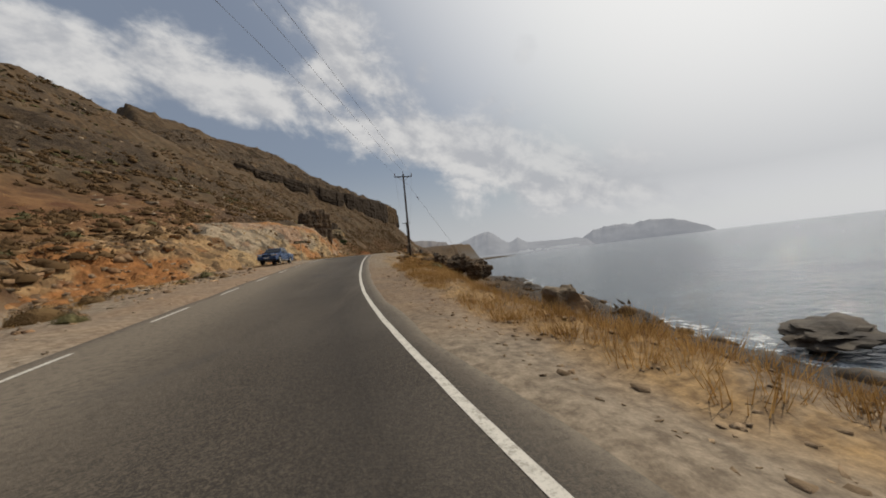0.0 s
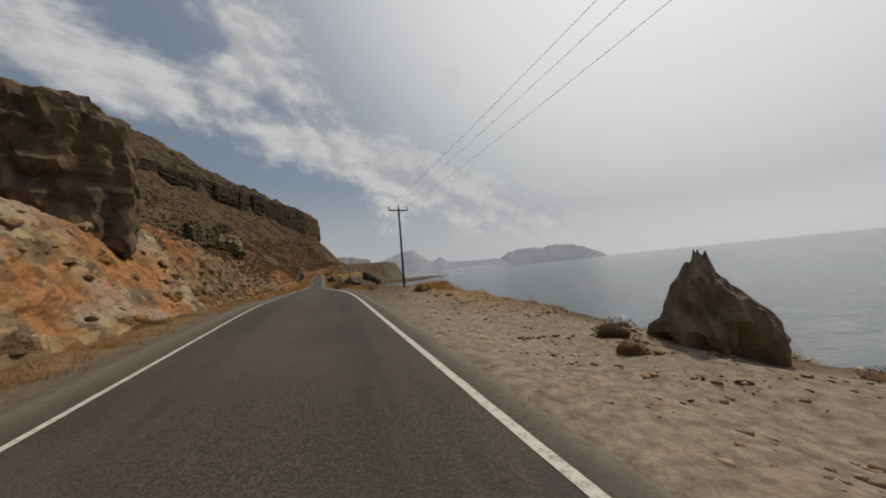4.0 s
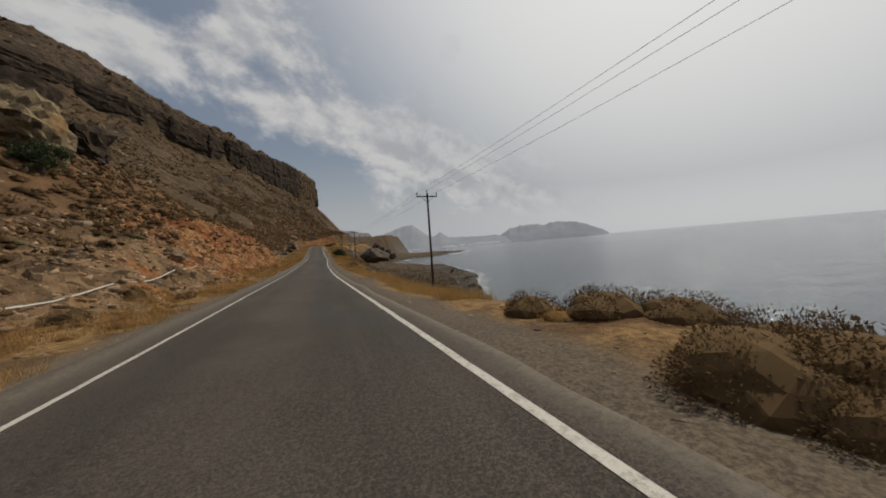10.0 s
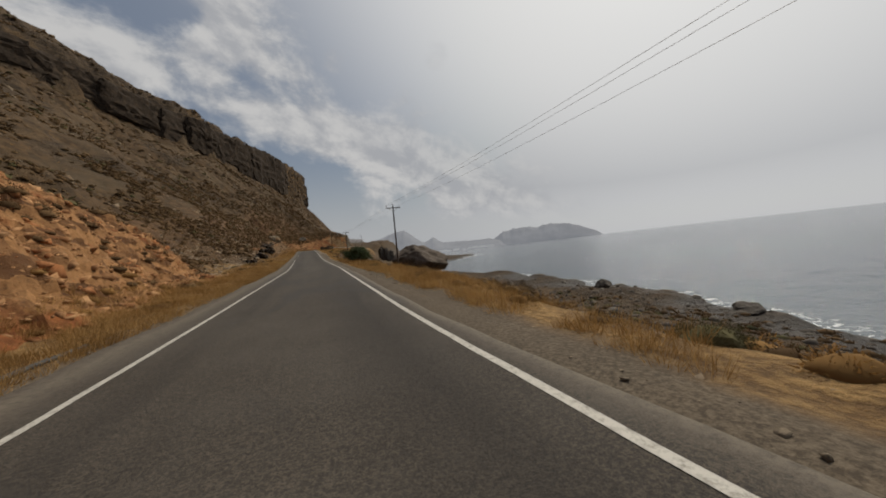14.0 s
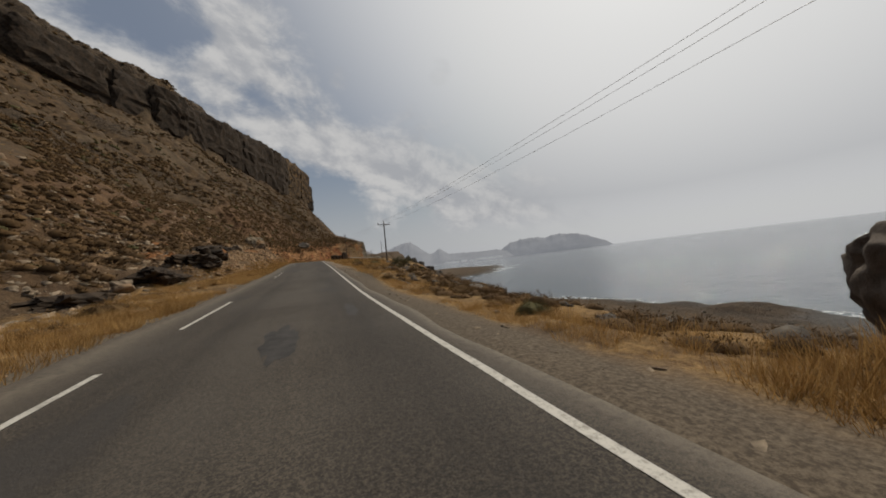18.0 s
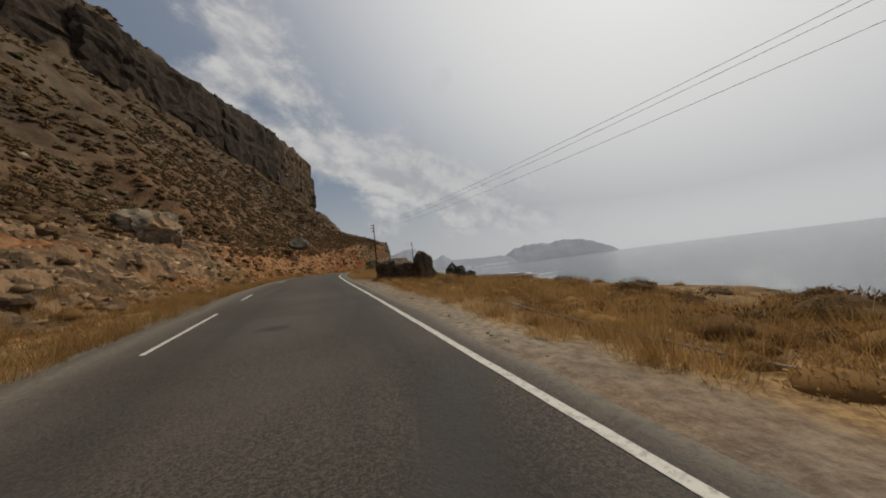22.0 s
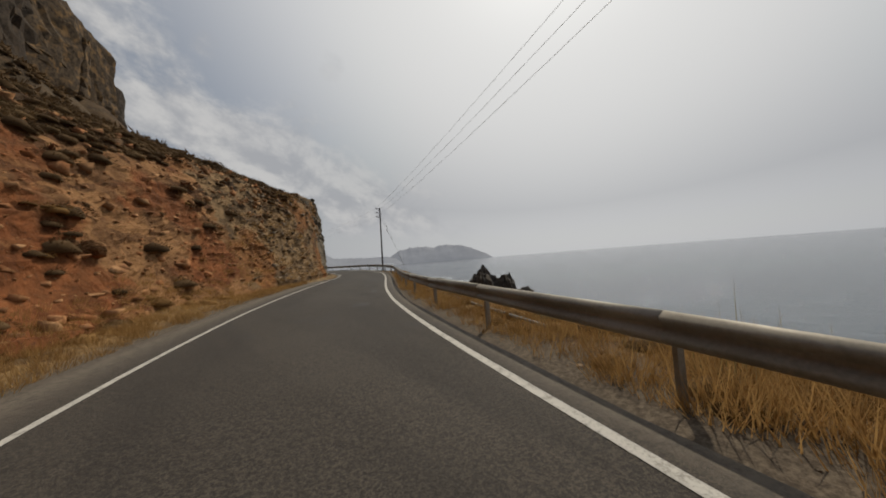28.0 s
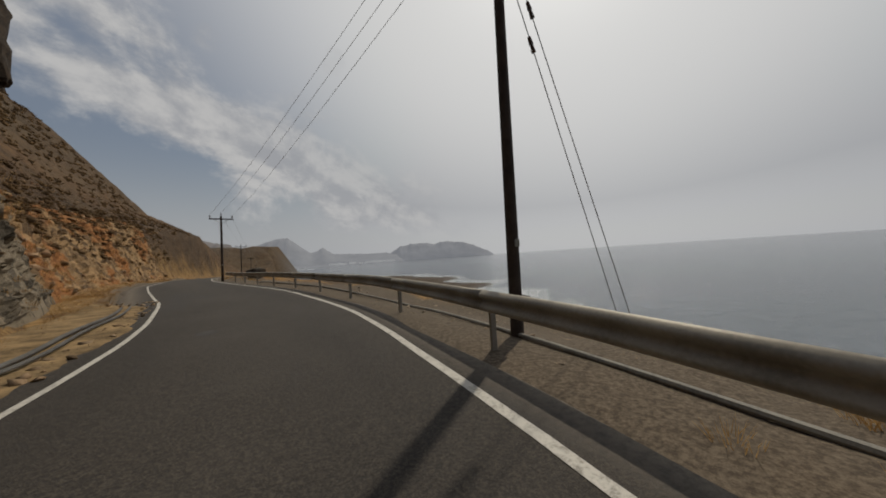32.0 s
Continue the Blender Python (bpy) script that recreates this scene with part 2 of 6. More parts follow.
def build_line(n):
    wear = n.noise(n.where, 9.0, 5.0, 0.7)
    tone = n.mix(n.span(n.math("ADD", n.math("MULTIPLY", wear, 0.6), n.math("MULTIPLY", n.noise(n.where, 34.0, 3.0, 0.8), 0.4)), 0.45, 0.66, 0.0, 0.8), (0.50, 0.475, 0.42), (0.16, 0.145, 0.120))
    n.put(n.surface.inputs["Base Color"], tone)
    bump(n, wear, 0.3, 0.004)


def build_sea(n):
    s = n.surface
    swell = n.noise(n.scaled(n.where, (0.7, 1.0, 1.0)), 0.16, 4.0, 0.6)
    chop = n.noise(n.scaled(n.where, (0.75, 1.0, 1.0)), 1.1, 5.0, 0.62, 0.4)
    foam_near = attribute(n, "foam")
    froth = n.noise(n.where, 1.2, 7.0, 0.72, 0.8)
    foam = n.math("MULTIPLY", foam_near, n.span(froth, 0.50, 0.60))
    tone = n.mix(attribute(n, "shallow"), (0.080, 0.100, 0.120), (0.120, 0.150, 0.155))
    tone = n.mix(n.noise(n.where, 0.011, 3.0), tone, (0.100, 0.120, 0.138))
    n.put(s.inputs["Base Color"], n.mix(foam, tone, (0.78, 0.80, 0.80)))
    n.put(s.inputs["Roughness"], n.math("ADD", 0.10, n.math("MULTIPLY", foam, 0.6)))
    s.inputs["Specular IOR Level"].default_value = 0.5
    s.inputs["IOR"].default_value = 1.33
    bump(n, n.math("ADD", n.math("MULTIPLY", swell, 2.2), n.math("ADD", n.math("MULTIPLY", chop, 0.55), n.math("MULTIPLY", n.noise(n.scaled(n.where, (0.6, 1.0, 1.0)), 2.6, 3.0, 0.55), 0.36))), 0.85, 0.5)


# Far land glows: haze and daylight are put into its emission colour.
def build_haze_glow(low, high, near=(0.2, 0.2, 0.2)):
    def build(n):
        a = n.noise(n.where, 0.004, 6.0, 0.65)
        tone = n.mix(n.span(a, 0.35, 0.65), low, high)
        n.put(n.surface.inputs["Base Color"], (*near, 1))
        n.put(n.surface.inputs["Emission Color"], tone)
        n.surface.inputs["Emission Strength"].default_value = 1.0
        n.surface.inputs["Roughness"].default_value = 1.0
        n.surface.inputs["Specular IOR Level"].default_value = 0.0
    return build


EARTH = material("earth", build_earth, 0.95, 0.15)
ASPHALT = material("asphalt", build_asphalt, 0.85, 0.3)
LINE = material("road_paint", build_line, 0.7)
SEA = material("sea_water", build_sea, 0.1, 0.5)
WOOD = material("creosoted_wood", plain((0.028, 0.020, 0.015), (0.075, 0.055, 0.042), 2.0, 25.0, 0.85), 0.85)
STEEL = material("galvanised_steel", plain((0.20, 0.185, 0.15), (0.36, 0.34, 0.28), 1.5, 30.0, 0.55, 0.55, 0.15, 0.004), 0.5)
WIRE = material("aluminium_wire", plain((0.22, 0.22, 0.22), (0.34, 0.34, 0.34), 2.0, 20.0, 0.6, 0.3), 0.6)
PORCELAIN = material("brown_porcelain", plain((0.05, 0.028, 0.02), (0.10, 0.055, 0.035), 4.0, 30.0, 0.3), 0.3)
# emissive haze tones, paler the farther the land
FAR_HAZE = material("far_hills_haze_glow", build_haze_glow((0.150, 0.158, 0.176), (0.185, 0.193, 0.210), (0.10, 0.10, 0.10)), 1.0)
FAR_SLOPE_HAZE = material("far_slopes_haze_glow", build_haze_glow((0.075, 0.074, 0.080), (0.105, 0.103, 0.106), (0.10, 0.09, 0.08)), 1.0)


# ---- small helpers ----
def mesh_object(name, verts, faces, mat, parent=None, smooth=False):
    me = bpy.data.meshes.new(name)
    me.from_pydata([tuple(v) for v in verts], [], [tuple(f) for f in faces])
    me.materials.append(mat)
    if smooth:
        me.polygons.foreach_set("use_smooth", [True] * len(me.polygons))
    me.update()
    ob = new(name, me)
    ob.parent = parent
    return ob


def part(name, bm, mat, parent=None, label=""):
    me = bpy.data.meshes.new(name)
    bm.normal_update()
    bm.to_mesh(me)
    bm.free()
    me.materials.append(mat)
    ob = new(name, me)
    ob.parent = parent
    return tagged(ob, label) if label else ob


def empty(name, m, label, category, group=""):
    ob = new(name)
    ob.empty_display_size = 0.3
    ob.matrix_world = m
    return tagged(ob, label, category, group)


def box(bm, centre, size, m=None, bevel=0.0):
    made = bmesh.ops.create_cube(bm, size=1.0, matrix=(m or Matrix()) @ Matrix.Translation(centre) @ Matrix.Diagonal((*size, 1)))
    if bevel:
        edges = {e for v in made["verts"] for e in v.link_edges}
        bmesh.ops.bevel(bm, geom=list(edges), offset=bevel, segments=1, affect="EDGES", clamp_overlap=True)
    return bm


def rod(bm, a, b, r1, r2=None, sides=8):
    a, b = Vector(a), Vector(b)
    turn = (b - a).to_track_quat("Z", "Y").to_matrix().to_4x4()
    bmesh.ops.create_cone(bm, cap_ends=True, segments=sides, radius1=r1, radius2=r1 if r2 is None else r2, depth=(b - a).length, matrix=Matrix.Translation((a + b) / 2) @ turn)
    return bm


def smooth01(v):
    v = np.clip(v, 0, 1)
    return v * v * (3 - 2 * v)


class Lattice:
    """Smooth value noise on arrays, with a fixed seed."""

    def __init__(self, seed):
        self.grid = np.random.default_rng(seed).random((256, 256))

    def at(self, x, y):
        xi, yi = np.floor(x).astype(int), np.floor(y).astype(int)
        fx, fy = smooth01(x - xi), smooth01(y - yi)
        g = self.grid
        a, b = g[xi % 256, yi % 256], g[(xi + 1) % 256, yi % 256]
        c, d = g[xi % 256, (yi + 1) % 256], g[(xi + 1) % 256, (yi + 1) % 256]
        return (a * (1 - fx) + b * fx) * (1 - fy) + (c * (1 - fx) + d * fx) * fy - 0.5

    def fractal(self, x, y, size, octaves=4, gain=0.5):
        total, k = 0.0, 1.0
        for o in range(octaves):
            f = 2.0 ** o / size
            total = total + k * self.at(x * f + 17.3 * o, y * f - 9.1 * o)
            k *= gain
        return total


N1, N2, N3 = Lattice(3), Lattice(8), Lattice(21)

# ---- the road's line ----
EYE_UP = 1.56          # the lens over the road
TURNED = 22.3          # the camera looks this far to the right of the way it goes
knots, banks = [], []
# how far the car keeps from the edge line, along the clip
KEEP_T = (0, 1, 2, 3, 6, 9, 11, 13, 17, 19, 21, 23, 25, 28, 29, 31, 32)
KEEP = (1.22, 1.20, 1.42, 1.48, 1.85, 1.66, 1.84, 2.12, 2.08, 1.84, 2.05, 2.05, 1.66, 2.1, 1.9, 1.66, 1.78)
for t, eye, target, roll in PATH:
    ahead = (Vector(target) - Vector(eye)).to_2d().normalized()
    turn = radians(TURNED)
    ahead = Vector((ahead.x * math.cos(turn) - ahead.y * math.sin(turn), ahead.x * math.sin(turn) + ahead.y * math.cos(turn)))
    shift = float(np.interp(t, KEEP_T, KEEP)) - 1.83
    knots.append((eye[0] + shift * ahead.y, eye[1] - shift * ahead.x, eye[2] - EYE_UP))
    banks.append(math.tan(radians(max(-2.0, min(4.0, -roll - 4.6))) * 0.8))
knots = [(20.0, -124.0, 1.6), (14.5, -104.0, 2.2)] + knots
banks = [0.03, 0.03] + banks
knots += [(21.2, 341.0, 18.4), (22.0, 351.0, 18.5), (21.4, 362.0, 18.6), (21.0, 374.0, 18.7), (22.2, 388.0, 18.7), (25.0, 404.0, 18.6), (30.0, 430.0, 18.2), (38.0, 470.0, 17.0), (50.0, 520.0, 15.0), (66.0, 580.0, 12.0), (90.0, 660.0, 9.0)]
banks += [0.0] * 11
knots, banks = np.array(knots), np.array(banks)
gone = np.r_[0, np.cumsum(np.linalg.norm(np.diff(knots[:, :2], axis=0), axis=1))]
LINE_S = np.arange(0, gone[-1], 1.0)


def eased(values, reach=7):
    core = np.hanning(reach + 2)[1:-1]
    padded = np.pad(values, reach // 2, mode="edge")
    return np.convolve(padded, core / core.sum(), "valid")


AX = np.stack([eased(np.interp(LINE_S, gone, knots[:, k]), 9 if k < 2 else 13) for k in range(3)], 1)
BANK = eased(np.interp(LINE_S, gone, banks), 25)
WAY = np.gradient(AX[:, :2], axis=0)
WAY /= np.linalg.norm(WAY, axis=1)[:, None]
RIGHT = np.stack([WAY[:, 1], -WAY[:, 0]], 1)


def on_road(s, l, up=0.0):
    """The place s metres along the road's line and l metres to its right, on the banked surface."""
    i = np.clip(np.asarray(s, float), 0, len(AX) - 1.001)
    k = np.arange(len(AX))
    x = np.interp(i, k, AX[:, 0]) + l * np.interp(i, k, RIGHT[:, 0])
    y = np.interp(i, k, AX[:, 1]) + l * np.interp(i, k, RIGHT[:, 1])
    z = np.interp(i, k, AX[:, 2]) - np.interp(i, k, BANK) * l + up
    return np.stack(np.broadcast_arrays(x, y, z), -1)


def s_of(y):
    """How far along the road's line it reaches y."""
    return float(np.interp(y, AX[:, 1], np.arange(len(AX))))


def nearest(x, y):
    """Nearest place on the road's line: index and the offset to its right."""
    x, y = np.ravel(x), np.ravel(y)
    idx, off = np.empty(len(x), int), np.empty(len(x))
    for a in range(0, len(x), 20000):
        px, py = x[a:a + 20000, None], y[a:a + 20000, None]
        d = (px - AX[None, ::2, 0]) ** 2 + (py - AX[None, ::2, 1]) ** 2
        i = np.minimum(2 * d.argmin(1), len(AX) - 1)
        rx, ry = x[a:a + 20000] - AX[i, 0], y[a:a + 20000] - AX[i, 1]
        side = rx * RIGHT[i, 0] + ry * RIGHT[i, 1]
        idx[a:a + 20000] = i
        off[a:a + 20000] = np.sign(side) * np.sqrt(d.min(1))
        near = np.abs(side) < 14
        off[a:a + 20000] = np.where(near & (np.abs(off[a:a + 20000]) < 15), side, off[a:a + 20000])
    return idx, off


# ---- the lie of the land ----
LEFT_EDGE, RIGHT_EDGE = -4.45, 2.35
# along y: flat verge, bank height, bank run, hill slope, bare red earth, bare rock
YL = np.array([-130, -85, -60, -48, -42, -36, -25, -12, 0, 12, 30, 45, 70, 85, 95, 120, 140, 155, 185, 200, 215, 235, 255, 275, 295, 310, 320, 328, 333, 338, 342, 347, 355, 372, 400, 470, 700.0])
VERGE = np.array([9, 9, 8, 5.5, 4.5, 3.0, 1.8, 2.2, 2.2, 2.5, 3.0, 3.5, 4, 3.0, 2.5, 2.5, 4, 7, 8, 4, 2.5, 2.5, 2.4, 2.4, 2.4, 2.2, 1.3, 0.15, -0.28, -0.15, 0.82, 1.45, 2.2, 2.2, 2, 1.5, 5.0])
RISE = np.array([2.5, 2.5, 3, 4, 4.5, 5, 5.5, 4.5, 6.0, 6.0, 3.5, 2.5, 2.2, 5, 8, 8, 5, 1.5, 1.5, 3, 3.5, 3.0, 4.5, 6, 8.2, 8.4, 8.4, 8.6, 9.0, 9.4, 9.6, 9.6, 8.5, 7, 9, 16, 4.0])
RUN = np.array([5, 5, 5, 4, 3.5, 3.5, 3.5, 4.5, 5.0, 6, 6, 5, 6, 8, 9, 9, 7, 6, 6, 6, 6, 5.5, 6, 6.5, 6.5, 5.5, 4.0, 2.2, 1.5, 1.4, 1.5, 2.0, 3.5, 5, 5, 5, 8.0])
SLOPE = np.array([0.42, 0.42, 0.44, 0.46, 0.47, 0.48, 0.5, 0.53, 0.55, 0.57, 0.6, 0.62, 0.66, 0.68, 0.7, 0.72, 0.72, 0.7, 0.72, 0.74, 0.76, 0.8, 0.82, 0.84, 0.78, 0.66, 0.52, 0.42, 0.38, 0.38, 0.40, 0.42, 0.5, 0.55, 0.60, 0.55, 0.15])
RED = np.array([0.7, 0.75, 0.85, 0.8, 0.6, 0.45, 0.35, 0.4, 0.65, 0.75, 0.6, 0.4, 0.25, 0.4, 0.6, 0.62, 0.5, 0.35, 0.35, 0.4, 0.4, 0.42, 0.48, 0.45, 0.35, 0.3, 0.3, 0.3, 0.38, 0.3, 0.28, 0.25, 0.4, 0.45, 0.35, 0.3, 0.4])
ROCK = np.array([0.1, 0.1, 0.15, 0.3, 0.5, 0.8, 0.9, 0.8, 0.5, 0.35, 0.2, 0.2, 0.15, 0.15, 0.1, 0.1, 0.2, 0.3, 0.3, 0.3, 0.3, 0.55, 0.3, 0.2, 0.2, 0.22, 0.28, 0.5, 0.75, 0.9, 0.95, 0.95, 0.8, 0.75, 0.75, 0.6, 0.3])
# along y: flat verge to seaward, and the shore's distance
YR = np.array([-130, -85, -60, -45, -30, -10, 5, 20, 45, 70, 85, 100, 125, 145, 165, 190, 215, 230, 245, 262, 285, 310, 325, 345, 365, 400, 470, 700.0])
GRAVEL = np.array([2, 2.5, 3.5, 4, 5.5, 4.2, 4.2, 1.2, 0.8, 0.8, 0.8, 0.8, 0.9, 0.9, 0.9, 0.9, 1.6, 4, 1.2, 0.7, 0.7, 1.2, 3, 6, 6, 4, 2, 2.0])
FLAT = np.array([2.5, 2.5, 4.2, 7, 6, 6, 6.5, 3.2, 4.4, 2.4, 1.8, 2.2, 3, 3.5, 3.8, 4, 9, 15, 6, 3.0, 2.2, 1.6, 2.0, 6, 7, 7, 8, 8.0])
SHORE = np.array([15, 14, 17, 22, 26, 22, 24, 22, 20, 19, 20, 25, 34, 40, 46, 60, 62, 60, 48, 38, 36, 32, 30, 38, 56, 95, 120, 160.0])
SHELF = np.array([0.45, 0.45, 0.45, 0.5, 0.5, 0.5, 0.4, 0.2, 0.15, 0.2, 0.3, 0.45, 0.5, 0.45, 0.4, 0.4, 0.5, 0.55, 0.4, 0.3, 0.2, 0.2, 0.2, 0.3, 0.4, 0.4, 0.4, 0.4])
FOOT = np.array([(-185, 180), (-140, 236), (-95, 300), (-62, 352), (-33, 408), (-15, 440), (-12, 466), (-26, 545), (-150, 640)], float)
FOOT_Z = np.array([122, 110, 94, 85, 77, 74, 70, 52, 20.0])
CLIFF = np.array([2, 10, 19, 25, 31, 29, 22, 5, 0.0])


def behind_foot(x, y):
    """Signed distance behind the foot of the crags, and the place along it."""
    best, u, sign = np.full(x.shape, 1e9), np.zeros(x.shape), np.zeros(x.shape)
    for k in range(len(FOOT) - 1):
        a, b = FOOT[k], FOOT[k + 1]
        d = b - a
        f = np.clip(((x - a[0]) * d[0] + (y - a[1]) * d[1]) / (d @ d), 0, 1)
        qx, qy = x - a[0] - f * d[0], y - a[1] - f * d[1]
        dist = np.hypot(qx, qy)
        hit = dist < best
        best, u = np.where(hit, dist, best), np.where(hit, k + f, u)
        sign = np.where(hit, np.sign(d[0] * (y - a[1]) - d[1] * (x - a[0])), sign)
    return best * sign, u


def land(x, y):
    """Height and cover (red earth, pale gravel, bare rock, wet rock) of the ground."""
    shape = np.shape(x)
    x, y = np.ravel(x).astype(float), np.ravel(y).astype(float)
    i, l = nearest(x, y)
    ahead = np.clip((y - AX[i, 1]) * RIGHT[i, 0] - (x - AX[i, 0]) * RIGHT[i, 1], -1.5, 1.5)
    zr, yr = np.interp(i + ahead, np.arange(len(AX)), AX[:, 2]), np.interp(i + ahead, np.arange(len(AX)), AX[:, 1])
    get = lambda table, at, wob=6.0: np.interp(yr + wob * N3.fractal(x, y, 30, 2), at, table)
    rough = N1.fractal(x, y, 9, 4, 0.55)
    broad = N2.fractal(x, y, 46, 3, 0.5)
    small = N3.fractal(x, y, 1.6, 3, 0.6)
    road = zr - BANK[i] * np.clip(l, LEFT_EDGE - 1, RIGHT_EDGE + 1)
    # landward
    d = LEFT_EDGE - l
    verge, rise, run, slope = get(VERGE, YL), get(RISE, YL), get(RUN, YL), get(SLOPE, YL)
    ragged = rough * np.clip((run - 1.0) / 4.0, 0.06, 1.0)
    up = np.clip((d - verge - 0.8 * ragged) / run, 0, 1)
    step = rise * (0.55 * smooth01(up) + 0.45 * smooth01(np.clip((up + 0.22 * ragged) * 1.35, 0, 1)))
    far = np.maximum(d - verge - run, 0)
    hill = slope * np.where(far < 165, far, 165 + 0.12 * (far - 165))
    amount = np.clip(far / 25, 0, 1)
    hill = hill + amount * (5.0 * broad * np.clip(far / 60, 0.3, 1.6) + 2.2 * rough)
    ledges = np.abs(((hill + 5 * broad) / 9.0) % 1.0 - 0.5)
    hill = hill + amount * 3.2 * (smooth01((ledges - 0.12) * 3.5) - 0.5) * np.clip(0.5 + 2.2 * N2.fractal(x, y, 70, 2), 0, 1)
    left = road + 0.12 * smooth01(d / 2) + step + hill + (0.35 * rough + 0.16 * small) * smooth01(d / 2.5) + (0.6 * small + get(ROCK, YL) * (0.6 * np.abs(N2.fractal(x, y + 3.0 * up, 2.6, 3, 0.6)) - 0.15)) * smooth01(up * 3) * (1 - smooth01(far / 8))
    q, u = behind_foot(x, y)
    q = q + 4.0 * N2.fractal(x, y, 26, 3, 0.55) + 2.0 * rough
    k = np.arange(len(FOOT))
    foot, crag = np.interp(u, k, FOOT_Z), np.interp(u, k, CLIFF)
    steps = 0.62 * smooth01(q / 2.2) + 0.38 * smooth01((q - 4) / 3.0)
    top = foot + 3 * rough + crag * steps + np.interp(u, k, (0.85, 0.70, 0.74, 0.50, 0.30, 0.18, 0.15, 0.1, 0.1)) * np.clip(q, 0, 75) + 0.1 * np.maximum(q - 75, 0) + 2.0 * rough * smooth01(q / 6)
    apron = np.minimum(foot + 3 * rough + 0.86 * q, road - 0.3 + np.where(yr > 338, 1.35, 1.15) * np.maximum(d - verge - 0.6, 0))
    left = np.where(q > 0, np.where(u < 1.0, np.maximum(left, left + (top - left) * smooth01(u / 0.12)), top), np.where(u > 0.6, np.maximum(left, apron), left))
    # seaward
    e = l - RIGHT_EDGE
    flat, shore, shelf = get(FLAT, YR), get(SHORE, YR), get(SHELF, YR)
    shore = np.maximum(shore * (1 + 0.30 * N2.fractal(x, y, 30, 3)), 9) - RIGHT_EDGE
    f = np.clip((e - flat) / np.maximum(shore - flat, 1), 0, 1.6)
    drop = (1 - shelf) * smooth01(np.clip(f * 2.6, 0, 1)) + shelf * np.clip(f, 0, 1)
    right = (road - 0.085 * np.clip(e, 0, flat)) * (1 - drop) + 0.3 * drop + (0.22 * small + 0.5 * rough) * smooth01((e - 0.4) / 2.5) * np.clip(1 - f, 0.25, 1)
    right = right + 1.6 * np.maximum(rough, 0) * smooth01((f - 0.45) * 3) * (f < 1.05)
    right = right - 4.5 * np.maximum(f - 1, 0) * 6
    z = np.where(l < LEFT_EDGE, left, np.where(l > RIGHT_EDGE, np.maximum(right, -6), road))
    z = np.where((l >= LEFT_EDGE - 0.15) & (l <= RIGHT_EDGE + 0.15), np.minimum(z, road) - 0.10, z - 0.02)
    patchy = smooth01(0.5 + 2.2 * rough)
    red = np.where(l < 0, get(RED, YL) * (1 - smooth01((far - 4) / 14)), 0.42 * (1 - smooth01((e - flat) / 8))) * (0.45 + 0.55 * patchy)
    bank_rock = get(ROCK, YL) * smooth01(up * 4) * (1 - smooth01((far - 3) / 10))
    crags = smooth01(q / 2.0) * (1 - smooth01((q - 24) / 30)) * 0.95
    outcrop = smooth01((N2.fractal(x, y, 22, 4, 0.6) - 0.13) * 9) * smooth01((far - 12) / 20) * 0.8
    rock = np.where(l < 0, np.maximum(np.maximum(bank_rock, crags), outcrop), smooth01((f - 0.5) * 3) * 0.85)
    pale = np.where(l < 0, np.where(yr < -40, 1.25 * (1 - smooth01((d - 0.95 * verge - 0.9 * rough) / 2.5)), 0.8 * (1 - smooth01((d - 0.25 - 0.5 * rough) / 0.7))), 1 - smooth01((e - get(GRAVEL, YR) - rough) / 1.2)) * 0.8
    wet = np.where(l > 0, smooth01((1.6 - z) / 1.2), 0)
    later = smooth01((yr - 12) / 14)
    sandy = np.maximum(smooth01((208 - yr) / 8), smooth01((yr - 240) / 8))
    straw = np.where(l < 0, smooth01((d - 0.4) / 0.5) * (1 - smooth01((d - verge - 0.8 - 2 * rough) / 1.5)) * np.maximum(later, 0.5 * (yr > -36)), smooth01((e - np.interp(yr, (-30, -15, 15, 26, 240, 250, 324, 334), (1.5, 3.6, 3.6, 1.0, 1.0, 0.4, 0.4, 4.0)) - rough) / 0.6) * (1 - smooth01((e - flat - 2.5 - 3 * rough - 4 * (yr > 84) * (yr < 168)) / 3)) * np.maximum(smooth01((yr + 24) / 12), 0.8 * (yr < -42)))
    grey = np.where(l < 0, (1 - smooth01((d - 0.35 - 0.4 * rough) / 0.5)) * (yr > -40), (1 - smooth01((e - np.interp(yr, (-30, -8, 15, 26, 240, 250, 324, 334), (0.5, 2.4, 2.4, 1.15, 1.15, 0.5, 0.5, 4.0)) - 0.8 * rough) / 0.7)) * smooth01((yr + 26) / 16) * sandy) * 0.9
    pale = np.where(l > 0, pale * (1 - 0.85 * later * sandy), pale)
    return [a.reshape(shape) for a in (z, red, pale * (1 - 0.4 * patchy), rock, wet, straw, grey)]


def height(x, y):
    return land(np.array([x]), np.array([y]))[0][0]


def lines(*stretches):
    out = []
    for a, b, step in stretches:
        out += list(np.arange(a, b - 1e-6, step))
    return np.array(out + [stretches[-1][1]])


gx = lines((-900, -320, 60), (-320, -120, 4.5), (-120, -45, 2.0), (-45, -24, 1.0), (-24, 12, 0.42), (12, 34, 0.6), (34, 60, 1.2), (60, 130, 5), (130, 330, 40))
gy = lines((-600, -140, 46), (-140, -84, 4), (-84, 350, 0.8), (350, 480, 2.0), (480, 760, 8), (760, 1300, 60))
GX, GY = np.meshgrid(gx, gy)
cover = land(GX, GY)
GZ = cover[0]
rows, cols = GX.shape
n = np.arange(rows * cols).reshape(rows, cols)
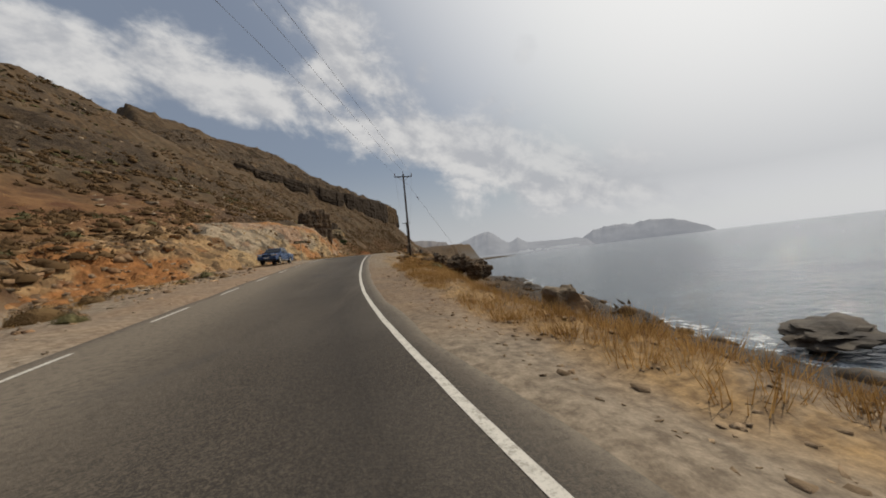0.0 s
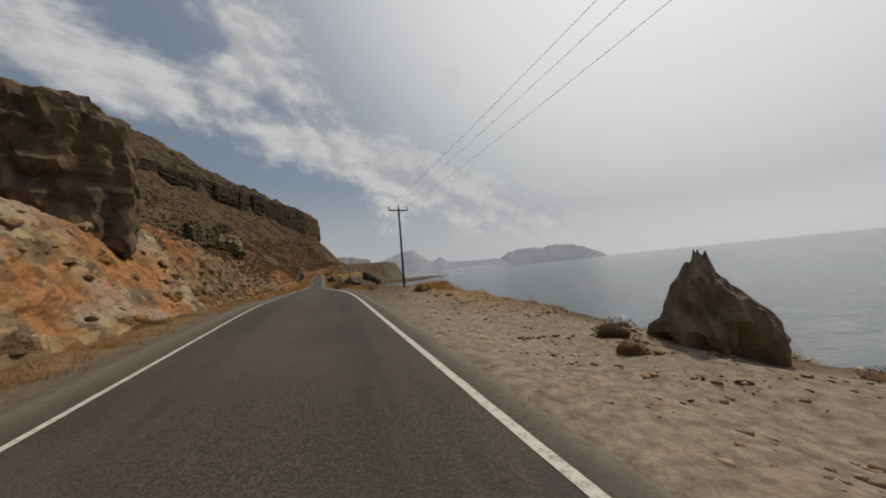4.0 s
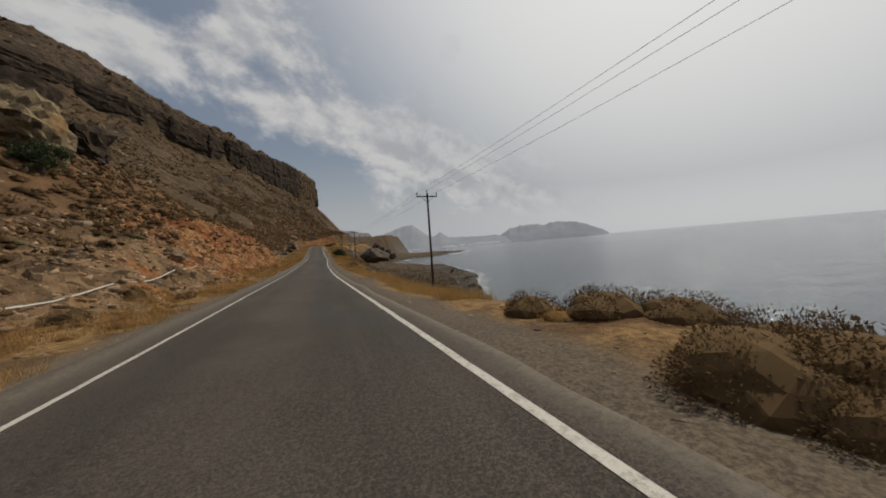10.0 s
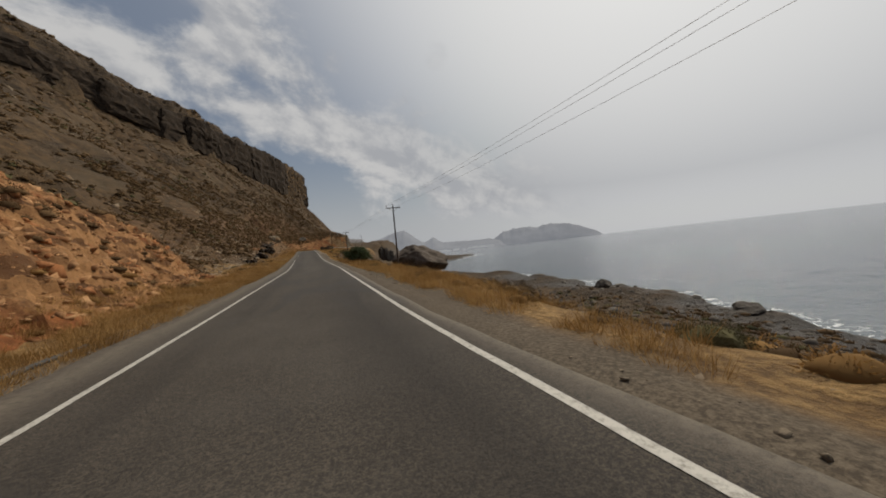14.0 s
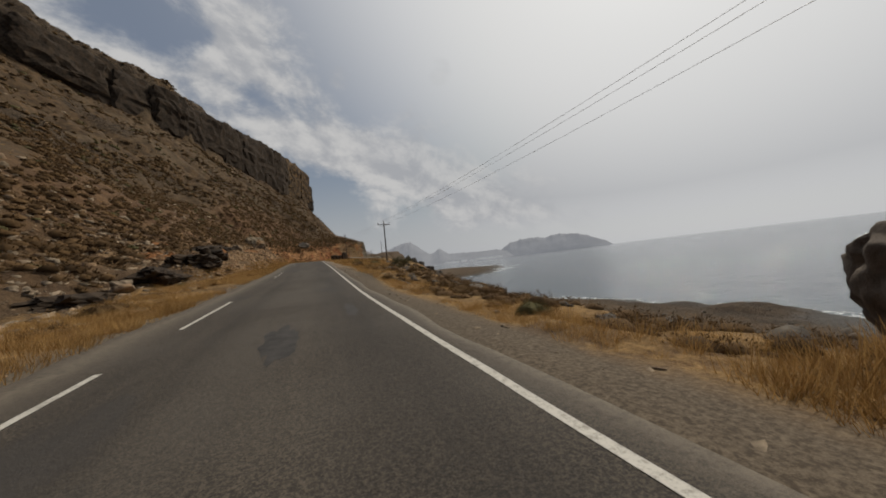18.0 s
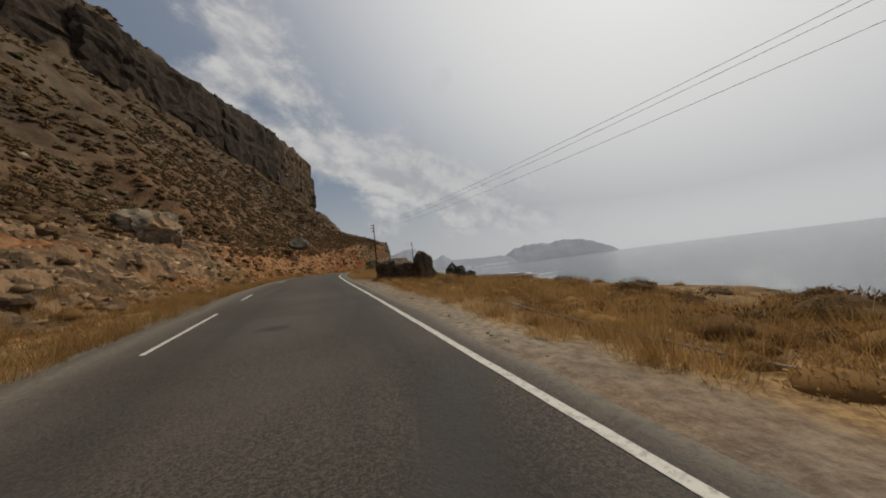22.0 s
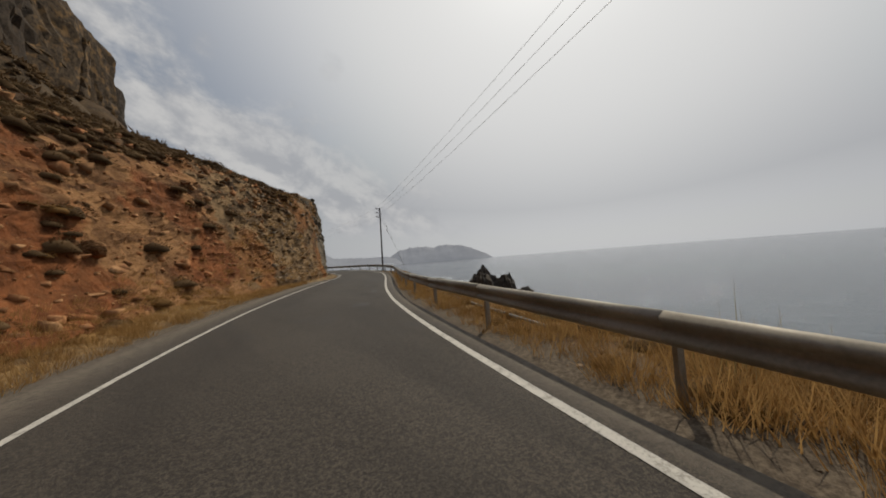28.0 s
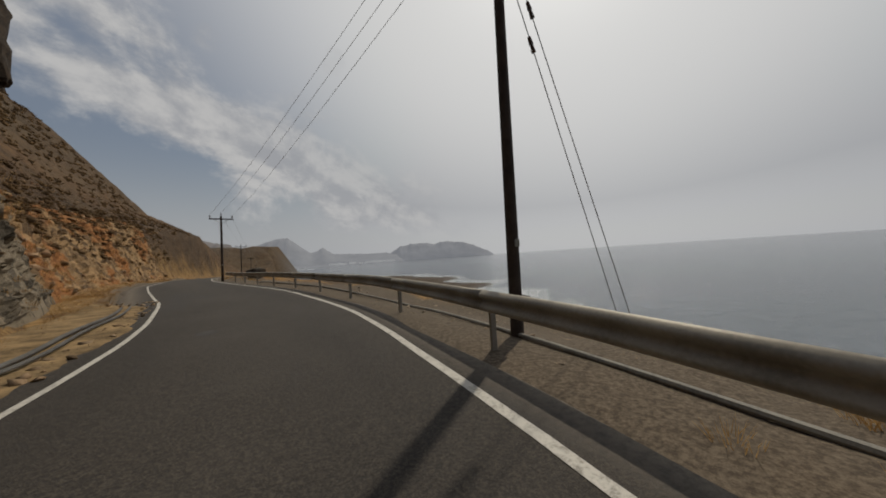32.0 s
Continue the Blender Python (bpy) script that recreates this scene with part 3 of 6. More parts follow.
faces = np.stack([n[:-1, :-1], n[:-1, 1:], n[1:, 1:], n[1:, :-1]], -1).reshape(-1, 4)
me = bpy.data.meshes.new("ground")
me.vertices.add(rows * cols)
me.vertices.foreach_set("co", np.stack([GX, GY, GZ], -1).astype(np.float32).ravel())
me.loops.add(faces.size)
me.loops.foreach_set("vertex_index", faces.astype(np.int32).ravel())
me.polygons.add(len(faces))
me.polygons.foreach_set("loop_start", np.arange(0, faces.size, 4, dtype=np.int32))
me.polygons.foreach_set("use_smooth", np.ones(len(faces), bool))
me.update(calc_edges=True)
for key, values in zip(("red", "pale", "rock", "wet", "straw", "grey"), cover[1:]):
    me.attributes.new(key, "FLOAT", "POINT").data.foreach_set("value", values.astype(np.float32).ravel())
me.materials.append(EARTH)
ground = tagged(new("ground", me), "dry stony hillside and coast with ochre earth and bare limestone", "ground", kind="structure")


# ---- sea ----
sx = lines((-60, 0, 20), (0, 120, 2.5), (120, 400, 12), (400, 5200, 300))
sy = lines((-2600, -400, 220), (-400, -120, 20), (-120, 480, 2.5), (480, 900, 15), (900, 5200, 300))
SX, SY = np.meshgrid(sx, sy)
deep = land(SX, SY)[0]
rows, cols = SX.shape
n = np.arange(rows * cols).reshape(rows, cols)
faces = np.stack([n[:-1, :-1], n[:-1, 1:], n[1:, 1:], n[1:, :-1]], -1).reshape(-1, 4)
sea = mesh_object("water", np.stack([SX, SY, 0 * SX], -1).reshape(-1, 3).tolist(), faces.tolist(), SEA, smooth=True)
shal = smooth01((deep + 6) / 5.5)
sea.data.attributes.new("shallow", "FLOAT", "POINT").data.foreach_set("value", shal.astype(np.float32).ravel())
sea.data.attributes.new("foam", "FLOAT", "POINT").data.foreach_set("value", smooth01((deep + 3.2) / 2.4).astype(np.float32).ravel())
tagged(sea, "hazy blue-grey sea with small waves and surf at the rocks", "sea", kind="structure")

# ---- the road ----
ROAD_L = [-4.65, -4.5, -4.1, -3.7, -3.3, -2.7, -2.1, -1.5, -0.9, -0.3, 0.3, 0.9, 1.5, 1.9, 2.15, 2.37, 2.5]
rs = np.arange(10, s_of(600), 1.0)
verts, lane, edge, dark_end = [], [], [], []
for s in rs:
    wob = 0.22 * float(N1.fractal(np.array([s * 1.0]), np.array([3.0]), 3.0, 3)[0])
    wob2 = 0.22 * float(N1.fractal(np.array([s * 1.0]), np.array([40.0]), 3.0, 3)[0])
    for k, l in enumerate(ROAD_L):
        ll = l + (wob if k < 3 else 0) + (wob2 if k > 13 else 0)
        drop = -0.16 if k in (0, len(ROAD_L) - 1) else 0.03 * (1 - ((l + 1.0) / 3.7) ** 2) * 0.6
        verts.append(on_road(s, ll, drop))
        lane.append(max(math.exp(-((l - q) / wide_) ** 2) for q, wide_ in ((-2.35, 0.5), (0.85, 0.75))))
        # the asphalt turns darker between y 286 and 312
        dark_end.append(float(smooth01((verts[-1][1] - 286) / 26)))
        edge.append(float(0.9 * smooth01((l - 1.92) / 0.45) + (smooth01((-3.5 - l) / 0.5) if s > s_of(-44) else 1.2 * smooth01((-0.6 - l) / 3.0))))
c = len(ROAD_L)
faces = [(a * c + b, a * c + b + 1, (a + 1) * c + b + 1, (a + 1) * c + b) for a in range(len(rs) - 1) for b in range(c - 1)]
road = mesh_object("road", verts, faces, ASPHALT, smooth=True)
road.data.attributes.new("lane", "FLOAT", "POINT").data.foreach_set("value", np.array(lane, np.float32))
road.data.attributes.new("dark_end", "FLOAT", "POINT").data.foreach_set("value", np.array(dark_end, np.float32))
road.data.attributes.new("edge", "FLOAT", "POINT").data.foreach_set("value", np.array(edge, np.float32))
tagged(road, "worn grey asphalt coast road with dark wheel tracks", "road", kind="structure")


def road_lift(l):
    return 0.03 * (1 - ((l + 1.0) / 3.7) ** 2) * 0.6


def stripe(name, s0, s1, l0, width, label, parent=None):
    verts, faces = [], []
    steps = max(2, int((s1 - s0) / 0.5))
    for s in np.linspace(s0, s1, steps):
        w1 = 0.012 * float(N3.fractal(np.array([s]), np.array([7.0]), 0.7, 2)[0])
        mid = l0(s) if callable(l0) else l0
        for l in (mid - width / 2 + w1, mid + width / 2 + w1):
            verts.append(on_road(s, l, road_lift(l) + 0.006))
    faces = [(2 * a, 2 * a + 1, 2 * a + 3, 2 * a + 2) for a in range(steps - 1)]
    return mesh_object(name, verts, faces, LINE, parent)


LINE_R = 1.83


def LINE_L(s):
    """The landward line draws in where the road bends round the bluff."""
    return float(np.interp(s, [s_of(-52), s_of(-34), s_of(320), s_of(331), s_of(344), s_of(354)], [-4.1, -3.28, -3.28, -2.75, -2.8, -3.2]))


right_line = tagged(stripe("edge_line", 12, s_of(560), LINE_R, 0.13, ""), "worn white edge line along the seaward side", "road marking", kind="structure")
dashes = [(s, s + 2.2) for s in np.arange(s_of(-82), s_of(-47), 5.0)]
for a, b in dashes:
    tagged(stripe("edge_line", a, b, LINE_L, 0.10, ""), "faded white dash of the edge line", "road marking", "left edge dashes", "structure")
for y0, y1 in ((-46, 166), (168, 170.6), (174, 179.5), (194.6, 195.9), (197.3, 198.6), (200.5, 202.2), (226.5, 231.5), (235.5, 238.3), (249.5, 254), (276, 560)):
    tagged(stripe("edge_line", s_of(y0), s_of(y1), LINE_L, 0.11, ""), "worn white edge line along the hillside", "road marking", kind="structure")

# the gravel verge that narrows the road below the bluff
vs_ = np.arange(s_of(321), s_of(354), 0.4)
verts, faces = [], []
for s in vs_:
    fade = float(smooth01((s - vs_[0]) / 5) * smooth01((vs_[-1] - s) / 5))
    inner = LINE_L(s) - 0.22 - 1.2 * (1 - fade) + 0.25 * float(N1.fractal(np.array([s]), np.array([60.0]), 2.0, 3)[0])
    for k in range(9):
        l = inner - k / 8 * (inner + 5.3)
        verts.append(on_road(s, l, -0.01 + (0.03 + 0.10 * (k / 8) + 0.05 * float(N2.fractal(np.array([s * 3.0]), np.array([l * 3.0]), 1.4, 3)[0])) * (k > 0)))
faces = [(a * 9 + q, a * 9 + q + 1, (a + 1) * 9 + q + 1, (a + 1) * 9 + q) for a in range(len(vs_) - 1) for q in range(8)]
VERGE_EARTH = material("tan_verge_gravel", plain((0.10, 0.070, 0.038), (0.30, 0.205, 0.105), 1.6, 14.0, 0.95, 0.0, 0.6, 0.04), 0.95, 0.1)
tagged(mesh_object("verge", verts, faces, VERGE_EARTH, smooth=True), "tan gravel verge at the foot of the rock wall", "verge", kind="structure")

# ---- distance across the bay ----
def far_land(name, rows, reach, depth, mat, label, seed):
    """A far range: rows of bearing (degrees to the right of +y) and crest height, with its shore reach metres off."""
    rng = Lattice(seed)
    rows = np.array(rows, float)
    bear = np.linspace(rows[0, 0], rows[-1, 0], 90)
    crest = np.interp(bear, rows[:, 0], rows[:, 1])
    crest = np.maximum(crest * (1 + 0.07 * rng.fractal(bear * 10, bear * 0 + 3, 9, 4, 0.6)), 0)
    verts, faces, steps = [], [], (-0.05, 0.0, 0.18, 0.38, 0.62, 0.85, 1.0, 1.35)
    lift = (-0.1, 0.0, 0.22, 0.45, 0.72, 0.92, 1.0, 0.2)
    for b, c in zip(bear, crest):
        for j, (f, k) in enumerate(zip(steps, lift)):
            r = reach + f * depth * (0.4 + 0.6 * min(1, c / 120))
            z = c * k * (1 + (0.25 * float(rng.at(np.array([b * 3.0]), np.array([f * 6.0]))[0]) if 0 < j < 6 else 0)) - (2 if j == 0 else 0)
            verts.append((r * math.sin(radians(b)), r * math.cos(radians(b)), z))
    m = len(steps)
    faces = [(i * m + j, i * m + j + 1, (i + 1) * m + j + 1, (i + 1) * m + j) for i in range(len(bear) - 1) for j in range(m - 1)]
    return tagged(mesh_object(name, verts, faces, mat, smooth=True), label, "far hills", kind="structure")


far_land("backdrop_headland", [(26, 0), (28.0, 40), (29.5, 90), (31.4, 185), (33, 205), (34.7, 220), (37, 195), (39, 215), (40.2, 212), (42, 190), (43.6, 150), (45.0, 90), (46.0, 55), (46.9, 0)], 4150, 420, FAR_HAZE, "hazy blue-grey headland across the bay", 31)
far_land("backdrop_mountain", [(2, 150), (5, 190), (7.9, 200), (10.9, 262), (12.5, 300), (13.7, 330), (14.6, 315), (15.9, 240), (17.4, 150), (18.4, 165), (19.2, 210), (20.0, 160), (20.9, 125), (23, 118), (25.9, 105), (28.8, 110), (30.5, 70), (31.5, 0)], 3500, 700, FAR_HAZE, "hazy mountain with a small pointed peak beside it", 32)
far_land("backdrop_shore", [(4, 6), (9, 14), (14, 16), (20, 17), (26, 14), (29.5, 0)], 2900, 300, FAR_HAZE, "low hazy shore at the head of the bay", 33)
far_land("backdrop_ridge", [(-14, 165), (-6, 150), (0, 140), (3.5, 128), (5.5, 118), (6.8, 108), (7.5, 78), (8.3, 40), (9.5, 14), (11, 0)], 1450, 260, FAR_SLOPE_HAZE, "dim brown-grey ridge ending in a bluff over the bay", 34)
# the far walls also glow, with the haze put into their white
WHITEWASH = material("far_whitewash_haze_glow", build_haze_glow((0.26, 0.265, 0.27), (0.30, 0.305, 0.31)), 1.0)
rnd = random.Random(5)
village = empty("village", Matrix.Translation((1250, 2620, 14)), "pale hazy village and greenhouses on the far shore", "village")
for k in range(34):
    b = radians(rnd.uniform(19.5, 29.0))
    r = 2890 + rnd.uniform(-15, 30)
    bm = bmesh.new()
    wdt, hgt = rnd.uniform(14, 46), rnd.uniform(6, 12)
    box(bm, (0, 0, 0), (wdt, 14, hgt), pose(r * math.sin(b) - 1250, r * math.cos(b) - 2620, rnd.uniform(-8, 4), 0, 0, -math.degrees(b)), 0.8)
    part("building", bm, WHITEWASH, village)

# ---- poles and wires ----
POLE_TOP = {}


def tube(bm, points, r, sides=6):
    """One unbroken round tube along a line of points."""
    points = [Vector(p) for p in points]
    rings = []
    for k, p in enumerate(points):
        way_ = (points[min(k + 1, len(points) - 1)] - points[max(k - 1, 0)]).normalized()
        turn = way_.to_track_quat("Z", "Y").to_matrix()
        rings.append([bm.verts.new(p + turn @ Vector((r * math.cos(6.2832 * q / sides), r * math.sin(6.2832 * q / sides), 0))) for q in range(sides)])
    for a, b in zip(rings, rings[1:]):
        for q in range(sides):
            bm.faces.new((a[q], a[(q + 1) % sides], b[(q + 1) % sides], b[q]))
    bm.faces.new(rings[0][::-1]), bm.faces.new(rings[-1])
    return bm


def utility_pole(name, x, y, top, arms="across", turn=0.0, lean=(0.0, 0.0), group="power line poles", label=None):
    z = height(x, y) - 0.15
    pole = empty(name, pose(x, y, z, lean[0], lean[1], turn), label or "tarred wooden power pole with a crossarm and three insulators", "utility pole", group)
    tall = top - z
    bm = bmesh.new()
    sides = 12
    bmesh.ops.create_cone(bm, cap_ends=True, segments=sides, radius1=0.125, radius2=0.085, depth=tall, matrix=Matrix.Translation((0, 0, tall / 2)))
    part("shaft", bm, WOOD, pole)
    ends = []
    if arms == "across":
        bm = bmesh.new()
        box(bm, (0, 0.12, tall - 0.28), (2.0, 0.09, 0.11), bevel=0.012)
        part("crossarm", bm, WOOD, pole)
        for side in (-1, 1):
            bm = bmesh.new()
            rod(bm, (side * 0.62, 0.12, tall - 0.30), (0, 0.10, tall - 0.82), 0.018, sides=6)
            part("brace", bm, STEEL, pole)
        for off in (-0.93, 0.0, 0.93):
            bm = bmesh.new()
            base = tall - 0.22 if off else tall - 0.02
            rod(bm, (off, 0.12 if off else 0, base), (off, 0.12 if off else 0, base + 0.16), 0.02, sides=6)
            for q in range(3):
                rod(bm, (off, 0.12 if off else 0, base + 0.12 + 0.06 * q), (off, 0.12 if off else 0, base + 0.17 + 0.06 * q), 0.07 - 0.012 * q, 0.045, 10)
            part("insulator", bm, PORCELAIN, pole)
            ends.append((off, 0.12 if off else 0, base + 0.32))
    else:
        for q, down in enumerate((0.15, 0.75, 1.35)):
            bm = bmesh.new()
            box(bm, (-0.28, 0, tall - down), (0.56, 0.07, 0.08), bevel=0.01)
            part("side_arm", bm, WOOD, pole)
            bm = bmesh.new()
            for k in range(3):
                rod(bm, (-0.34 - 0.09 * k, 0, tall - down + 0.03), (-0.40 - 0.09 * k, 0, tall - down + 0.05), 0.065, 0.05, 10)
            part("insulator", bm, PORCELAIN, pole)
            ends.append((-0.60, 0, tall - down + 0.05))
    bm = bmesh.new()
    box(bm, (0, -0.155, 1.9), (0.10, 0.012, 0.14), bevel=0.003)
    part("plate", bm, STEEL, pole, "small pale metal plate")
    bpy.context.view_layer.update()
    POLE_TOP[name + str(len(POLE_TOP))] = [pole.matrix_world @ Vector(e) for e in ends]
    return pole


POLES = [(-3.0, -116.0, 12.2, "across", 16), (7.7, -47.2, 15.0, "across", 4), (7.1, -0.8, 15.8, "across", 2), (6.0, 76.9, 14.4, "across", 0), (5.1, 150.5, 16.4, "across", 1), (4.2, 217.1, 19.4, "across", 2),
         (2.4, 283.0, 26.0, "side", -10), (24.2, 336.2, 27.4, "side", -20), (23.6, 371.0, 25.2, "across", -8), (31.0, 408.0, 24.6, "across", -10), (40.5, 452.0, 23.4, "across", -10), (52.0, 505.0, 21.5, "across", -12)]
spots = []
for x, y, top, arms, turn in POLES:
    utility_pole("utility_pole", x - 0.2, y, top, arms, turn, (0.0, 1.0), label=None if arms == "across" else "tarred wooden power pole at the bend with three short side arms")
    spots.append(list(POLE_TOP.values())[-1])
for a, b in zip(spots, spots[1:]):
    for p, q in zip(a, b):
        pts = []
        span = (q - p).length
        for f in np.linspace(0, 1, 14):
            v = p.lerp(q, f)
            v.z -= 4 * f * (1 - f) * span * 0.011
            pts.append(v)
        bm = bmesh.new()
        tube(bm, pts, 0.008, 4)
        tagged(part("power_cable", bm, WIRE), "thin bare overhead cable strung between wooden poles", "cable", "overhead cables")


def stay(a, b, r=0.011):
    """A guy wire with its two strain insulators."""
    a, b = Vector(a), Vector(b)
    thing = empty("guy_wire", Matrix.Translation(b), "steel guy wire with strain insulators bracing the pole", "cable")
    bm = bmesh.new()
    rod(bm, a - b, (0, 0, 0), r, sides=5)
    part("strand", bm, WIRE, thing)
    for f in (0.16, 0.175):
        c = (a - b) * (1 - f)
        bm = bmesh.new()
        rod(bm, c, c + (b - a).normalized() * 0.16, 0.035, 0.05, 8)
        part("strain_insulator", bm, PORCELAIN, thing)


stay((7.7, -47.2, 14.4), (15.5, -44.5, height(15.5, -44.5)))
stay((24.3, 336.2, 26.6), (28.3, 335.3, height(28.3, 335.3)))
stay((24.3, 336.2, 25.9), (28.9, 335.8, height(28.9, 335.8)))

# ---- guard rail ----
RAIL0, RAIL1 = s_of(289.5), s_of(372.0)
RUST = material("weathered_rail_steel", plain((0.20, 0.180, 0.145), (0.36, 0.325, 0.265), 1.2, 26.0, 0.6, 0.2, 0.2, 0.004), 0.6)
rail = empty("guard_rail", Matrix.Translation(tuple(on_road(RAIL0, 2.85))), "weathered corrugated steel guard rail on short posts", "guard rail")
origin = np.array(on_road(RAIL0, 2.85))
PROFILE = [(0.0, 0.44), (-0.02, 0.455), (-0.075, 0.49), (-0.075, 0.525), (-0.02, 0.57), (-0.005, 0.60), (-0.02, 0.63), (-0.075, 0.675), (-0.075, 0.71), (-0.02, 0.745), (0.0, 0.76)]
step = 4.0
cuts = np.arange(RAIL0, RAIL1, step)
for a in cuts:
    verts, faces = [], []
    ss = np.linspace(a - 0.12, a + step, 5)
    for s in ss:
        for dl, up in PROFILE:
            sag = 0.03 * float(N1.at(np.array([s * 0.4]), np.array([2.0]))[0])
            verts.append(np.array(on_road(s, 2.78 + dl + (0.006 if s == ss[0] else 0) + sag, up + 0.11 + sag)) - origin)
    c = len(PROFILE)
    faces = [(i * c + j, (i + 1) * c + j, (i + 1) * c + j + 1, i * c + j + 1) for i in range(len(ss) - 1) for j in range(c - 1)]
    ob = mesh_object("rail_beam", verts, faces, RUST, rail, smooth=True)
    thick = ob.modifiers.new("thickness", "SOLIDIFY")
    thick.thickness = 0.006
for k, s in enumerate(cuts):
    bm = bmesh.new()
    p = on_road(s, 2.90)
    i = int(s)
    m = Matrix.Translation(Vector(p - origin)) @ pose(0, 0, 0, 0, 0, math.degrees(math.atan2(RIGHT[i, 1], RIGHT[i, 0])))
    box(bm, (0.03, 0, 0.22), (0.10, 0.055, 1.15), m, 0.006)
    box(bm, (-0.05, 0, 0.71), (0.09, 0.05, 0.24), m, 0.006)
    part("post", bm, RUST, rail)

# pipes lying on the ground
PIPE = material("grey_pipe", plain((0.16, 0.15, 0.13), (0.30, 0.28, 0.23), 2.0, 30.0, 0.7), 0.7)
BLACK_PIPE = material("dark_plastic_pipe", plain((0.05, 0.047, 0.043), (0.10, 0.094, 0.085), 2.0, 30.0, 0.7), 0.7)
PALE_PIPE = material("pale_plastic_pipe", plain((0.42, 0.40, 0.36), (0.58, 0.56, 0.52), 2.0, 30.0, 0.6), 0.6)


def ground_pipe(points, r, mat, label):
    pts = []
    for (x0, y0), (x1, y1) in zip(points, points[1:]):
        steps = max(2, int(math.hypot(x1 - x0, y1 - y0) / 1.5))
        for f in np.linspace(0, 1, steps, endpoint=False):
            x, y = x0 + f * (x1 - x0), y0 + f * (y1 - y0)
            pts.append(Vector((x, y, height(x, y) + r * 0.9)))
    for _ in range(2):
        for k in range(1, len(pts) - 1):
            pts[k].z = max(pts[k].z, (pts[k - 1].z + pts[k + 1].z) / 2)
    bm = bmesh.new()
    tube(bm, pts, r, 8)
    return tagged(part("pipe", bm, mat), label, "pipe")


def along(y0, y1, l, n=12):
    return [tuple(on_road(s, l)[:2]) for s in np.linspace(s_of(y0), s_of(y1), n)]


ground_pipe(along(300, 366, 3.9, 20), 0.045, PIPE, "rusty water pipe lying behind the guard rail")
ground_pipe(along(60, 92, -10.2), 0.04, PALE_PIPE, "pale water pipe lying along the foot of the slope")
ground_pipe(along(30, 58, -13.5), 0.045, PALE_PIPE, "pale water pipe lying on the stony slope")
ground_pipe([(-1.0, 181.0), (-1.9, 188.0), (-2.4, 192.4), (-2.8, 198.4), (-3.2, 205.0)], 0.021, PIPE, "long rusty pipe lying in dry grass beside the road")
ground_pipe([(-2.0, 214.0), (-2.5, 222.0), (-2.9, 229.0)], 0.022, PIPE, "rusty pipe lying in dry grass on the terrace")
for l_, r_ in ((-3.72, 0.035), (-3.95, 0.045)):
    bm = bmesh.new()
    tube(bm, [Vector(on_road(q, l_ + 0.08 * math.sin(q), 0.13)) for q in np.linspace(s_of(334), s_of(349), 16)], r_, 8)
    tagged(part("pipe", bm, BLACK_PIPE), "dark grey pipe lying at the foot of the rock wall", "pipe", "pipes below the bluff")
ground_pipe([(-8.75, 74.0), (-8.95, 80.0), (-9.35, 85.0), (-9.5, 90.0)], 0.05, BLACK_PIPE, "dark pipe lying along the landward verge")
ground_pipe([(-10.15, 111.0), (-10.25, 115.0), (-10.2, 117.5)], 0.05, BLACK_PIPE, "short dark pipe lying on the landward verge")

# ---- road sign ----
SIGN = material("brown_sign_paint", plain((0.045, 0.030, 0.018), (0.07, 0.048, 0.03), 3.0, 30.0, 0.6), 0.6)
SIGN_MARK = material("sign_lettering", plain((0.45, 0.40, 0.25), (0.55, 0.50, 0.33), 3.0, 30.0, 0.6), 0.6)
sx0, sy0 = -7.2, -37.9
sign = empty("road_sign", pose(sx0, sy0, height(sx0, sy0) - 0.05, 0, 0, 8), "brown direction board on a thin steel post", "sign")
bm = bmesh.new()
rod(bm, (0, 0, 0), (0, 0, 2.75), 0.035, sides=8)
part("post", bm, STEEL, sign)
bm = bmesh.new()
box(bm, (0, -0.05, 2.55), (1.6, 0.03, 0.34), bevel=0.01)
board = part("board", bm, SIGN, sign)
for a, b in ((-0.62, -0.16), (-0.10, 0.30), (0.38, 0.64)):
    bm = bmesh.new()
    box(bm, ((a + b) / 2, -0.071, 2.55), (b - a, 0.006, 0.10))
    part("lettering_bar", bm, SIGN_MARK, board)

# ---- rocks ----
def build_rock(low, high, stain):
    def build(n):
        a = n.noise(n.where, 1.1, 7.0, 0.65, 0.5)
        b = n.noise(n.where, 9.0, 4.0, 0.7)
        r = n.add("ShaderNodeObjectInfo").outputs["Random"]
        isl = n.add("ShaderNodeNewGeometry").outputs["Random Per Island"]
        tone = n.mix(n.span(a, 0.32, 0.68), low, high)
        tone = n.mix(n.span(n.noise(n.where, 0.5, 3.0), 0.48, 0.68, 0.0, 0.6), tone, stain)
        tone = n.mix(n.span(b, 0.55, 0.75, 0.0, 0.5), tone, (0.05, 0.045, 0.04))
        k = n.math("ADD", n.math("MULTIPLY", r, 0.3), n.math("MULTIPLY", isl, 0.55))
        tone = n.mix(1.0, tone, n.add("ShaderNodeCombineColor", {0: n.math("ADD", k, 0.6), 1: n.math("ADD", k, 0.58), 2: n.math("ADD", k, 0.56)}).outputs[0], "MULTIPLY")
        n.put(n.surface.inputs["Base Color"], tone)
        bump(n, n.math("ADD", a, n.math("MULTIPLY", b, 0.4)), 0.8, 0.08)
    return build


